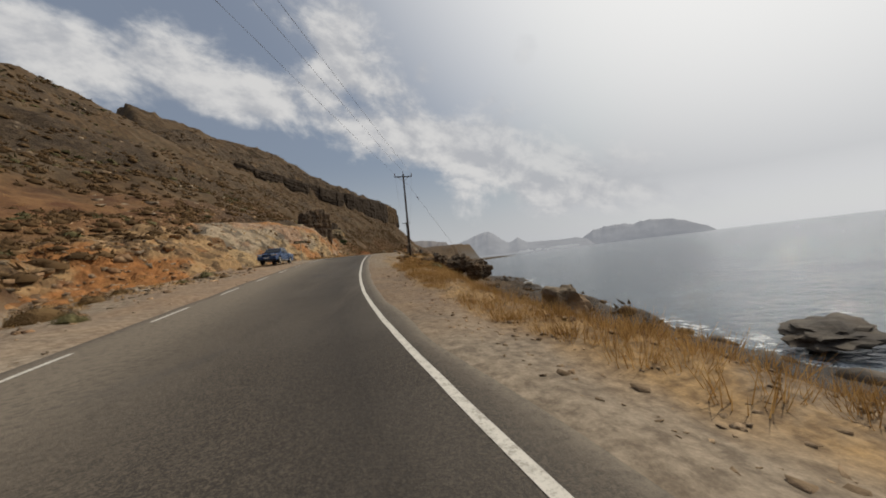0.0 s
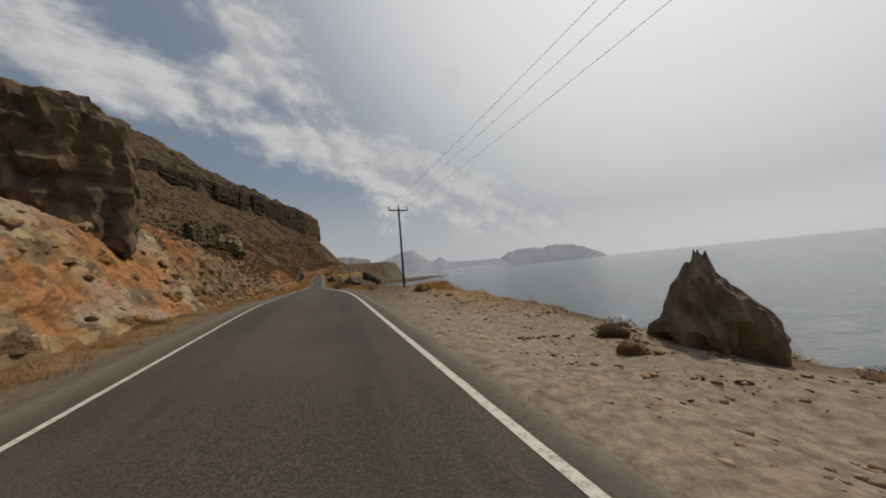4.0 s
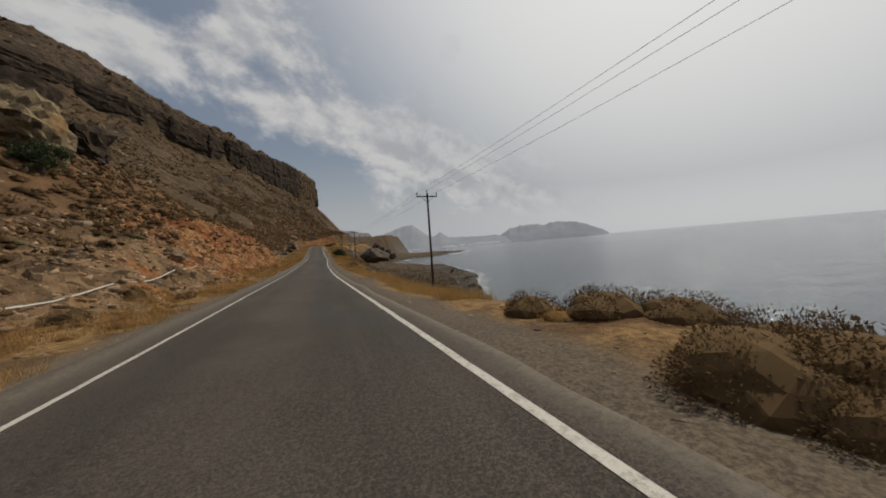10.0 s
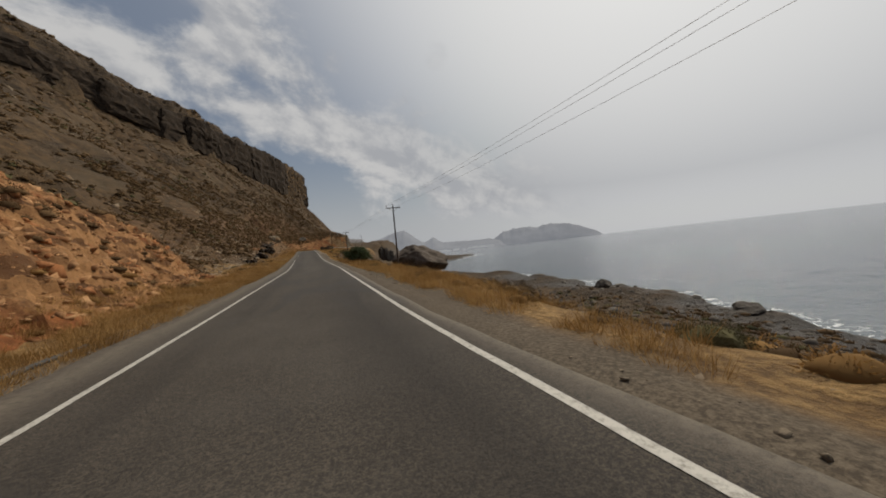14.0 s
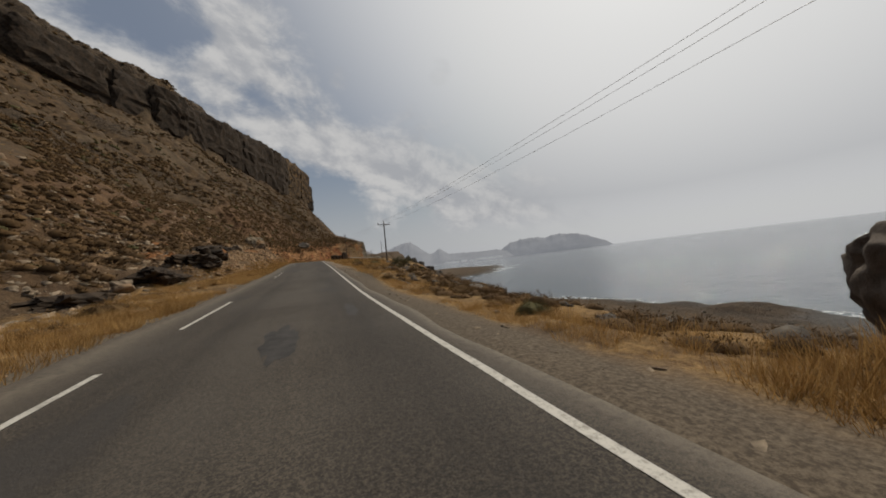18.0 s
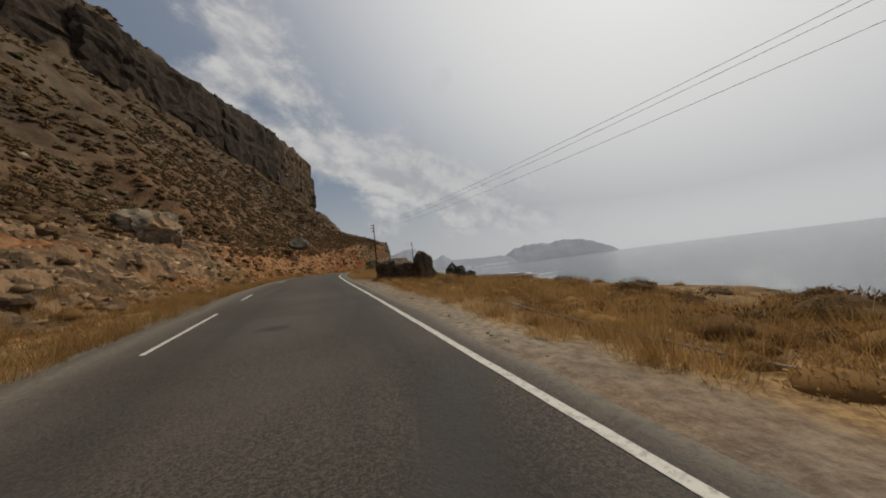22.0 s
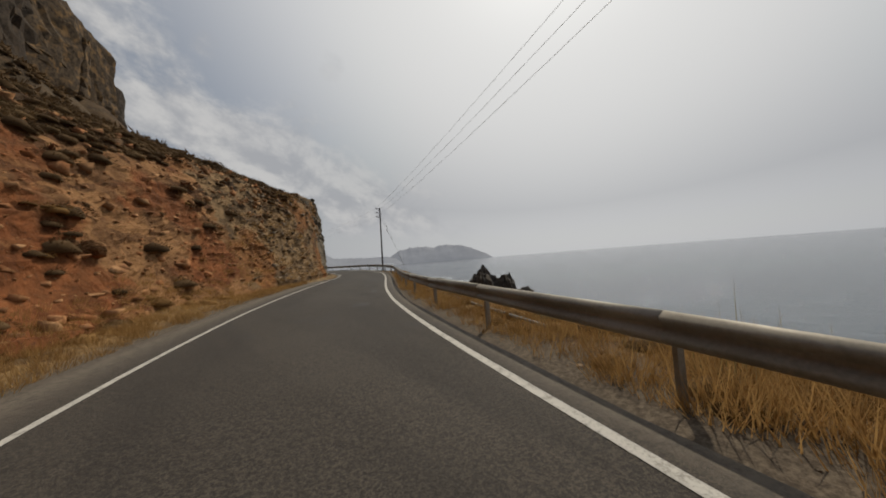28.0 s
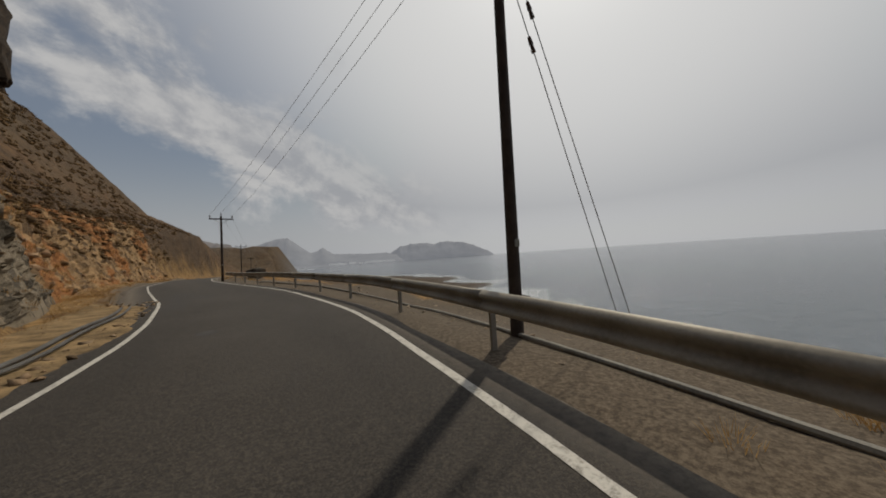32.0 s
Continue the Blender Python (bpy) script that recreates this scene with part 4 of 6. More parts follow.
LIMESTONE = material("weathered_limestone", build_rock((0.115, 0.092, 0.066), (0.30, 0.238, 0.168), (0.25, 0.15, 0.075)), 0.92, 0.2)
RED_STONE = material("ochre_rubble", build_rock((0.150, 0.096, 0.056), (0.35, 0.240, 0.142), (0.225, 0.108, 0.052)), 0.95, 0.15)
RUST_STONE = material("rust_red_rubble", build_rock((0.19, 0.085, 0.037), (0.44, 0.262, 0.130), (0.32, 0.108, 0.036)), 0.95, 0.15)
TAN_STONE = material("tan_gravel_stone", build_rock((0.12, 0.085, 0.052), (0.32, 0.235, 0.15), (0.25, 0.14, 0.07)), 0.95, 0.15)
SEA_ROCK = material("smooth_brown_rock", build_rock((0.055, 0.042, 0.032), (0.125, 0.098, 0.075), (0.085, 0.066, 0.05)), 0.85, 0.25)
DARK_STONE = material("dark_shore_rock", build_rock((0.045, 0.038, 0.032), (0.13, 0.112, 0.09), (0.10, 0.075, 0.05)), 0.85, 0.25)


from mathutils.bvhtree import BVHTree

BANKS, FACES = [], []


def cells(a, b, seed):
    """Random blocks: a value and a tilted offset for the nearest cell, and the distance to its edge."""
    g = np.random.default_rng(seed).random((5, 128, 128))
    ia, ib = np.floor(a).astype(int), np.floor(b).astype(int)
    f1, f2, value, lean = np.full(a.shape, 9.0), np.full(a.shape, 9.0), np.zeros(a.shape), np.zeros(a.shape)
    for p, q in itertools.product((-1, 0, 1), (-1, 0, 1)):
        u, v = (ia + p) % 128, (ib + q) % 128
        da, db = a - (ia + p) - g[0][u, v], b - (ib + q) - g[1][u, v]
        dist = np.hypot(da, db)
        hit = dist < f1
        f2 = np.where(hit, f1, np.minimum(f2, dist))
        value = np.where(hit, g[2][u, v], value)
        lean = np.where(hit, (g[3][u, v] - 0.5) * da + (g[4][u, v] - 0.5) * db, lean)
        f1 = np.where(hit, dist, f1)
    return value, lean, f2 - f1


def rock_bank(y0, y1, up, amount, block, mat, label, seed, lift=0.2, step=0.28, reach=3.0, dip=0.25, even=0.0):
    """The broken face of a road cut, split into blocks along dipping layers."""
    s = np.arange(s_of(y0), s_of(y1), step)
    u = np.linspace(0, 1, up)
    S, U = np.meshgrid(s, u)
    yy = np.interp(S, np.arange(len(AX)), AX[:, 1])
    verge, run = np.interp(yy, YL, VERGE), np.interp(yy, YL, RUN)
    L = LEFT_EDGE - verge + 0.25 - U * (run + reach)
    P = on_road(S.ravel(), L.ravel())
    P[:, 2] = land(P[:, 0], P[:, 1])[0]
    P = P.reshape(len(u), len(s), 3)
    if even:
        wide = int(even / step)
        core = np.hanning(2 * wide + 1)
        padded = np.pad(P[:, :, 2], ((0, 0), (wide, wide)), mode="edge")
        P[:, :, 2] = np.stack([np.convolve(row, core / core.sum(), "valid") for row in padded])
    rise = np.cumsum(np.linalg.norm(np.gradient(P, axis=0), axis=2), axis=0)
    for j in range(len(s)):
        at = np.linspace(rise[0, j], rise[-1, j], len(u))
        P[:, j] = np.stack([np.interp(at, rise[:, j], P[:, j, k]) for k in range(3)], 1)
        U[:, j] = np.interp(at, rise[:, j], u)
    ds, du = np.gradient(P, axis=1), np.gradient(P, axis=0)
    out = np.cross(du, ds)
    out /= np.linalg.norm(out, axis=2)[:, :, None] + 1e-9
    out *= np.where(out[:, :, 2:3] < 0, -1, 1)
    W = np.cumsum(np.linalg.norm(du, axis=2), axis=0)
    a = S / block + 1.0 * N1.fractal(S, W, block * 1.5, 3)
    b = W / (block * 0.42) + dip * S / block + 1.3 * N2.fractal(S, W, block * 1.3, 3)
    v1, t1, e1 = cells(a, b, seed)
    v2, t2, e2 = cells(a * 2.7 + 5, b * 2.5, seed + 1)
    rubble = N2.fractal(S, 1.7 * W, block * 1.1, 5, 0.62)
    push = 0.55 * v1 + 0.30 * t1 - 0.20 * (1 - smooth01(e1 / 0.12)) + 0.34 * (v2 + 0.5 * t2 - 0.5 * (1 - smooth01(e2 / 0.2))) + 0.9 * rubble + 1.1 * N3.fractal(S, W, block * 4, 2)
    rim = smooth01(U / 0.06) * smooth01((1 - U) / 0.22) * smooth01((S - s[0]) / 4.0) * smooth01((s[-1] - S) / 4.0)
    P = P + out * ((lift + amount * np.maximum(push - 0.25, -0.1)) * rim - 0.22 * (1 - rim))[:, :, None]
    n = np.arange(P.shape[0] * P.shape[1]).reshape(P.shape[:2])
    faces = np.stack([n[:-1, :-1], n[:-1, 1:], n[1:, 1:], n[1:, :-1]], -1).reshape(-1, 4)
    BANKS.append((y0 - 4, y1 + 4, BVHTree.FromPolygons(P.reshape(-1, 3).tolist(), faces.tolist())))
    ob = mesh_object("rocky_bank", P.reshape(-1, 3).tolist(), faces.tolist(), mat)
    FACES.append((ob, y0, y1, mat))
    return tagged(ob, label, "rock", "rocky road banks")


def build_face(low, high, orange, share, dark=(0.045, 0.036, 0.028), cool=0.0):
    def build(n):
        warp = n.add("ShaderNodeVectorMath", {0: n.where, 1: n.add("ShaderNodeVectorMath", {0: n.noise(n.where, 0.9, 4.0, 0.6, 0.0, 1), 1: (1.6, 1.6, 1.6)}, operation="MULTIPLY").outputs[0]}, operation="ADD").outputs[0]
        block = n.add("ShaderNodeTexVoronoi", {"Vector": n.scaled(warp, (0.8, 0.8, 1.5)), "Scale": 1.1})
        tint = n.add("ShaderNodeSeparateColor", {0: block.outputs["Color"]}).outputs[0]
        a = n.noise(n.where, 1.4, 7.0, 0.66, 0.4)
        grain = n.noise(n.where, 8.0, 5.0, 0.7)
        big = n.noise(n.scaled(n.where, (0.14, 0.14, 0.25)), 1.0, 4.0, 0.6)
        k = n.math("ADD", n.math("MULTIPLY", tint, 0.4), n.math("MULTIPLY", a, 0.6))
        tone = n.mix(n.span(k, 0.25, 0.70), low, high)
        tone = n.mix(n.span(big, 0.60 - share, 0.68 - share, 0.0, 0.85), tone, n.mix(n.span(a, 0.35, 0.65), tuple(0.45 * c for c in orange), orange))
        if cool:
            side = n.noise(n.scaled(n.where, (0.11, 0.11, 0.3)), 1.0, 3.0, 0.6, 0.4)
            tone = n.mix(n.span(side, 0.47, 0.56, 0.0, cool), tone, n.mix(n.span(k, 0.3, 0.7), (0.115, 0.107, 0.094), (0.30, 0.275, 0.230)))
        tone = n.mix(n.span(grain, 0.54, 0.74, 0.0, 0.65), tone, dark)
        n.put(n.surface.inputs["Base Color"], tone)
        bump(n, n.math("ADD", a, n.math("MULTIPLY", grain, 0.45)), 0.9, 0.14)
    return build


CUT_FACE = material("ochre_cut_face", build_face((0.085, 0.062, 0.040), (0.33, 0.23, 0.122), (0.36, 0.165, 0.062), 0.12, cool=0.45), 0.95, 0.15)
BROWN_FACE = material("brown_rubble_face", build_face((0.058, 0.037, 0.021), (0.215, 0.138, 0.075), (0.30, 0.125, 0.045), 0.03), 0.95, 0.15)
RED_FACE = material("red_brown_cut_face", build_face((0.095, 0.045, 0.020), (0.31, 0.163, 0.070), (0.25, 0.085, 0.029), 0.08), 0.95, 0.15)
ORANGE_FACE = material("orange_layered_face", build_face((0.085, 0.055, 0.032), (0.31, 0.20, 0.10), (0.32, 0.135, 0.045), 0.10), 0.95, 0.15)
GREY_FACE = material("grey_cut_face", build_face((0.050, 0.042, 0.032), (0.205, 0.168, 0.120), (0.34, 0.175, 0.06), 0.03), 0.95, 0.15)
rock_bank(-66, -46, 40, 0.26, 0.9, ORANGE_FACE, "red-brown rubble bank behind the roadside clearing", 30, 0.1)
rock_bank(-50, -4, 80, 0.19, 1.2, CUT_FACE, "pale ochre and grey layered rock of the road cutting", 31, 0.2, 0.2, even=2.0)
rock_bank(-8, 32, 60, 0.40, 1.1, BROWN_FACE, "crumbling brown rock and earth face beside the road", 32, 0.15, 0.25)
rock_bank(84, 146, 44, 0.26, 0.9, RED_FACE, "red-brown rubble slope with angular blocks", 33, 0.08)
rock_bank(196, 262, 40, 0.28, 0.9, BROWN_FACE, "tan broken rock in the roadside bank", 34, 0.08)
rock_bank(28, 90, 36, 0.22, 0.8, BROWN_FACE, "low bank of brown earth and pale stones", 38, 0.05, 0.34)
rock_bank(256, 318, 76, 0.14, 0.6, RED_FACE, "tall red-brown broken rock face of the cutting", 35, 0.22, 0.24, -1.0, even=2.5)
rock_bank(312, 333, 96, 0.24, 0.8, ORANGE_FACE, "orange and tan layered rock face of the cutting", 39, 0.35, 0.2, 0.2, even=3.0)
rock_bank(327, 359, 120, 0.34, 0.95, GREY_FACE, "grey craggy rock wall at the bend of the road", 36, 0.40, 0.15, 2.0, even=3.0)
rock_bank(353, 412, 50, 0.42, 1.2, ORANGE_FACE, "orange and grey rock bank beyond the bend", 37, 0.15, 0.34)


def rock_shape(seed, sub=2, cuts=11, jag=0.16):
    rng = random.Random(seed)
    bm = bmesh.new()
    bmesh.ops.create_icosphere(bm, subdivisions=sub, radius=1.0)
    planes = []
    for _ in range(cuts):
        v = Vector((rng.gauss(0, 1), rng.gauss(0, 1), rng.gauss(0, 0.8))).normalized()
        planes.append((v, rng.uniform(0.55, 0.9)))
    off = Vector((rng.uniform(0, 90), rng.uniform(0, 90), rng.uniform(0, 90)))
    for v in bm.verts:
        for nrm, o in planes:
            k = v.co.dot(nrm)
            if k > o:
                v.co -= nrm * (k - o)
        if jag:
            v.co += v.co.normalized() * jag * (noise.fractal(v.co * 1.7 + off, 0.9, 2.0, 4))
    return bm


def arrays(bm):
    bmesh.ops.triangulate(bm, faces=bm.faces)
    bm.verts.index_update()
    out = np.array([v.co[:] for v in bm.verts]), np.array([[v.index for v in f.verts] for f in bm.faces])
    bm.free()
    return out


def scatter(name, shapes, places, sizes, turns, mat, label, category, squash=None, tilt=None, smooth=False, pick_seed=0):
    """Joins many small copies of a few shapes into one mesh."""
    rng = np.random.default_rng(pick_seed)
    pick = rng.integers(0, len(shapes), len(places))
    vs, fs, base = [], [], 0
    for k, (v, f) in enumerate(shapes):
        sel = np.where(pick == k)[0]
        if not len(sel):
            continue
        c, s = np.cos(turns[sel])[:, None], np.sin(turns[sel])[:, None]
        sx = sizes[sel][:, None]
        sz = sx * (squash[sel][:, None] if squash is not None else 1.0)
        x, y, z = v[None, :, 0] * sx, v[None, :, 1] * sx, v[None, :, 2] * sz
        X, Y = x * c - y * s, x * s + y * c
        if tilt is not None:
            X = X + z * tilt[sel][:, :1]
            Y = Y + z * tilt[sel][:, 1:2]
        p = np.stack([X + places[sel][:, 0:1], Y + places[sel][:, 1:2], z + places[sel][:, 2:3]], -1)
        vs.append(p.reshape(-1, 3))
        fs.append((f[None] + (np.arange(len(sel)) * len(v))[:, None, None]).reshape(-1, 3) + base)
        base += len(sel) * len(v)
    V, F = np.concatenate(vs), np.concatenate(fs)
    me = bpy.data.meshes.new(name)
    me.vertices.add(len(V)), me.loops.add(F.size), me.polygons.add(len(F))
    me.vertices.foreach_set("co", V.astype(np.float32).ravel())
    me.loops.foreach_set("vertex_index", F.astype(np.int32).ravel())
    me.polygons.foreach_set("loop_start", np.arange(0, F.size, 3, dtype=np.int32))
    if smooth:
        me.polygons.foreach_set("use_smooth", np.ones(len(F), bool))
    me.update(calc_edges=True)
    me.materials.append(mat)
    return tagged(new(name, me), label, category, kind="stuff")


def strew(count, y0, y1, l0, l1, seed, keep=None, power=1.0):
    """Random places in a strip beside the road, on the ground."""
    rng = np.random.default_rng(seed)
    s = rng.uniform(s_of(y0), s_of(y1), count)
    l = l0 + (l1 - l0) * rng.random(count) ** power
    p = on_road(s, l)
    if keep is not None:
        ok = keep(p[:, 0], p[:, 1], l, rng)
        p, l = p[ok], l[ok]
    cover = land(p[:, 0], p[:, 1])
    p[:, 2] = cover[0]
    p[:, 2] += np.where((l > LEFT_EDGE - 0.2) & (l < RIGHT_EDGE), 0.15, 0.0)
    for a, b, tree in BANKS:
        for k in np.where((l < -4.8) & (l > -24) & (p[:, 1] > a) & (p[:, 1] < b))[0]:
            hit = tree.ray_cast(Vector((p[k, 0], p[k, 1], p[k, 2] + 8.0)), Vector((0, 0, -1)))[0]
            if hit:
                p[k, 2] = max(p[k, 2], hit.z)
    return p, l, cover, rng


def chip_shape(seed, points=10):
    rng = random.Random(seed)
    bm = bmesh.new()
    for _ in range(points):
        v = Vector((rng.uniform(-1, 1), rng.uniform(-1, 1), rng.uniform(-0.8, 0.8)))
        bm.verts.new(v * (0.75 + 0.35 * rng.random()))
    out = bmesh.ops.convex_hull(bm, input=bm.verts)
    bmesh.ops.delete(bm, geom=[v for v in bm.verts if not v.link_faces], context="VERTS")
    return bm


STONES = [arrays(chip_shape(k)) for k in range(12)]
BOULDERS = [arrays(rock_shape(40 + k, 2, 12, 0.12)) for k in range(6)]


def stones(count, y0, y1, l0, l1, low, high, seed, mat, label, power=1.0, keep=None, shapes=STONES, sink=0.3):
    p, l, cover, rng = strew(count, y0, y1, l0, l1, seed, keep, power)
    size = low * (high / low) ** (rng.random(len(p)) ** 1.8)
    p[:, 2] -= size * 0.5 * sink
    squash = rng.uniform(0.6, 1.1, len(p))
    scatter("stones", shapes, p, size * 0.5, rng.uniform(0, 6.28, len(p)), mat, label, "stones", squash, rng.uniform(-0.4, 0.4, (len(p), 2)))


in_patches = lambda size, level: (lambda x, y, l, rng: N2.fractal(x, y, size, 2) + 0.25 * rng.random(len(x)) > level)
stones(3600, -84, 60, -6.0, -20, 0.10, 0.7, 1, RED_STONE, "loose ochre stones on the roadside bank")
stones(2200, 60, 90, -7.0, -19, 0.12, 0.7, 2, RED_STONE, "loose ochre stones on the roadside bank")
stones(7500, 84, 146, -6.8, -19, 0.10, 0.55, 3, RUST_STONE, "red-brown rubble slope beside the road")
stones(4200, 144, 205, -8.0, -22, 0.16, 1.0, 4, LIMESTONE, "pale limestone rubble below the slope")
stones(4000, 196, 262, -6.6, -17, 0.10, 0.7, 5, RED_STONE, "tan rubble on the roadside bank")
stones(7500, 255, 338, -6.6, -15, 0.10, 0.6, 6, RUST_STONE, "red-brown rubble and blocks in the road cutting")
stones(1500, 318, 346, -5.4, -9.0, 0.12, 0.6, 16, LIMESTONE, "broken grey rock at the foot of the cutting")
stones(1500, 344, 420, -6.4, -20, 0.12, 0.7, 17, RED_STONE, "tan rubble on the bank")
stones(3200, -80, 330, -17, -75, 0.3, 1.7, 7, LIMESTONE, "weathered limestone blocks strewn over the hillside", 1.4, in_patches(18, 0.02))
stones(1700, 60, 400, -60, -170, 0.8, 3.2, 18, LIMESTONE, "limestone blocks high on the hillside", 1.0, in_patches(26, 0.06))
stones(4200, -84, 20, 3.2, 10.5, 0.08, 0.26, 8, TAN_STONE, "loose stones on the gravel verge")
stones(6500, -84, -8, 3.0, 8.5, 0.04, 0.19, 21, TAN_STONE, "fine broken gravel of the lay-by", 1.0, None, STONES, 0.25)
stones(2000, 40, 330, 2.75, 7.0, 0.04, 0.30, 9, LIMESTONE, "loose stones on the gravel verge", 1.6)
stones(2200, 26, 92, -7.4, -18, 0.12, 0.8, 19, TAN_STONE, "pale stones on the low earth bank")
stones(1600, -80, 300, -4.75, -7.0, 0.03, 0.2, 10, LIMESTONE, "gravel along the asphalt edge", 1.5)
stones(1700, -84, 330, 9, 44, 0.4, 2.3, 11, DARK_STONE, "dark rocks and ledges above the shore", 1.0, in_patches(14, 0.05), BOULDERS)
stones(260, 196, 222, 10, 17, 0.4, 1.3, 12, LIMESTONE, "line of pale blocks at the edge of the terrace")
stones(1100, 186, 216, 6.0, 11, 0.08, 0.6, 23, LIMESTONE, "pale broken rubble at the edge of the terrace")
stones(260, -66, -55, -7.2, -13, 0.15, 0.7, 24, TAN_STONE, "pale rubble heaped at the roadside clearing")
stones(700, 324, 353, -3.1, -5.0, 0.03, 0.28, 20, TAN_STONE, "rock debris on the verge at the bend")
stones(500, 318, 366, 3.2, 9, 0.05, 0.35, 13, LIMESTONE, "gravel and stones behind the guard rail")
stones(700, -84, -52, -7, -16, 0.25, 0.8, 14, LIMESTONE, "pale stones round the roadside clearing")


for k, (n_, y0, y1, l0, l1, mat_) in enumerate(((420, -84, -40, -13, -20, RED_STONE), (420, -12, 40, -7.6, -17, RED_STONE), (300, 40, 86, -8, -20, LIMESTONE), (1150, 86, 146, -7.4, -18, RUST_STONE), (420, 146, 205, -9, -26, LIMESTONE), (520, 200, 258, -7.6, -17, RED_STONE), (900, 255, 330, -7.0, -15, RUST_STONE), (240, 345, 400, -7, -18, RED_STONE))):
    stones(n_, y0, y1, l0, l1, 0.35, 1.0, 400 + k, mat_, "angular rock blocks in the roadside bank", 1.2, None, STONES, 0.35)


# single blocks that stand out of the banks
BLOCKS = []
for k in range(10):
    me = bpy.data.meshes.new("block")
    bm = rock_shape(600 + k, 2, 13, 0.10)
    bm.to_mesh(me)
    bm.free()
    BLOCKS.append(me)
rng = random.Random(61)
BLOCK_OF = {}
for ob, y0, y1, mat in FACES:
    for k in range(int((y1 - y0) * 0.5)):
        y = rng.uniform(y0 + 3, y1 - 3)
        s = s_of(y)
        l = LEFT_EDGE - float(np.interp(y, YL, VERGE)) - rng.uniform(0.03, 0.8) * float(np.interp(y, YL, RUN))
        x, yy, _ = on_road(s, l)
        tops = [tree.ray_cast(Vector((x, yy, 60.0)), Vector((0, 0, -1)))[0] for a, b, tree in BANKS]
        tops = [hit.z for hit in tops if hit]
        if not tops:
            continue
        size = 0.22 * (0.95 / 0.22) ** (rng.random() ** 1.4)
        pick = (rng.randrange(10), mat.name)
        if pick not in BLOCK_OF:
            BLOCK_OF[pick] = BLOCKS[pick[0]].copy()
            BLOCK_OF[pick].materials.append(mat)
        one = new("rock_block", BLOCK_OF[pick])
        one.parent = ob
        one.matrix_world = pose(x, yy, max(max(tops), height(x, yy)) + 0.12 * size, rng.uniform(-25, 25), rng.uniform(-25, 25), rng.uniform(0, 360)) @ Matrix.Diagonal((size * 0.62, size * 0.5, size * rng.uniform(0.28, 0.45), 1))


def boulder(name, x, y, size, label, seed, mat, turn=0.0, sink=0.2, z=None, cuts=13, jag=0.2, group="", sub=4):
    bm = rock_shape(seed, sub, cuts, jag)
    bmesh.ops.scale(bm, vec=Vector(size) / 2, verts=bm.verts)
    ob = part(name, bm, mat)
    ground_z = height(x, y) if z is None else z
    ob.matrix_world = pose(x, y, ground_z + size[2] * (0.5 - sink), 0, 0, turn)
    return tagged(ob, label, "rock", group)


CRAG = material("dark_cliff_limestone", build_rock((0.020, 0.0155, 0.012), (0.066, 0.049, 0.035), (0.075, 0.050, 0.030)), 0.95, 0.15)
# the cliff's sunlit end is put into this lighter ochre rock colour
CRAG_OCHRE_LIT = material("ochre_lit_cliff", build_rock((0.032, 0.024, 0.017), (0.115, 0.082, 0.052), (0.30, 0.180, 0.075)), 0.95, 0.15)
TOWER_ROCK = material("brown_tower_rock", build_rock((0.050, 0.038, 0.027), (0.150, 0.110, 0.074), (0.14, 0.09, 0.05)), 0.95, 0.15)


def cliff_block(x, y, z, size, turn, seed, mat=None, label="dark brown limestone crag of the cliff above the scree", group="cliff crags", sub=4, name="crag", layers=0.16, taper=0.0, cleft_depth=0.34, boxy=0.0):
    """A tall craggy block of the cliff, layered and split by clefts."""
    bm = rock_shape(seed, sub, 16, 0.0)
    off = Vector((seed * 3.1, seed * 1.7, 0))
    for v in bm.verts:
        v.co /= max(abs(v.co.x), abs(v.co.y), abs(v.co.z)) ** boxy
    for v in bm.verts:
        p = v.co * 2.2 + off
        ledge = noise.noise(Vector((p.x * 0.4, p.y * 0.4, p.z * 3.0)))
        cleft = abs(noise.noise(Vector((p.x * 1.6, p.y * 1.6, p.z * 0.35))))
        v.co += v.co.normalized() * (layers * ledge + cleft_depth * cleft - 0.30 * cleft_depth + 0.10 * noise.fractal(p * 2.5, 0.8, 2.0, 4))
    for v in bm.verts:
        f = 1 - taper * max(0.0, min(1.0, v.co.z))
        v.co.x, v.co.y = v.co.x * f, v.co.y * f
    bmesh.ops.scale(bm, vec=Vector(size) / 2, verts=bm.verts)
    ob = part(name, bm, mat or CRAG)
    ob.matrix_world = pose(x, y, z, 0, 0, turn)
    tagged(ob, label, "rock", group)


CUT_ROCK = material("cut_ochre_rock", build_rock((0.10, 0.085, 0.065), (0.31, 0.25, 0.17), (0.34, 0.19, 0.085)), 0.95, 0.15)


CREAM_ROCK = material("cream_hollow_rock", build_face((0.070, 0.054, 0.036), (0.27, 0.205, 0.120), (0.26, 0.155, 0.065), 0.05), 0.95, 0.15)
boulder("boulder", 13.3, -70.8, (2.2, 2.0, 2.2), "weathered brown boulder on the slope above the sea", 101, LIMESTONE, 20, z=1.7, cuts=18, jag=0.3)
boulder("boulder", 22.5, -72.5, (5.0, 2.6, 1.0), "low dark rock at the water's edge", 102, DARK_STONE, 30, z=0.15, cuts=20, jag=0.34)
for x, y, z, size, turn, seed in ((10.3, -51.4, 4.4, (3.6, 2.6, 2.4), 20, 103), (12.0, -51.8, 4.2, (3.8, 2.8, 2.3), 50, 104), (13.8, -52.2, 3.6, (3.4, 2.8, 2.2), -20, 105)):
    cliff_block(x, y, z, size, turn, seed, TOWER_ROCK, "low rocky mound of broken brown rock above the sea", "mounds above the sea", 4, "rock_outcrop", 0.12)
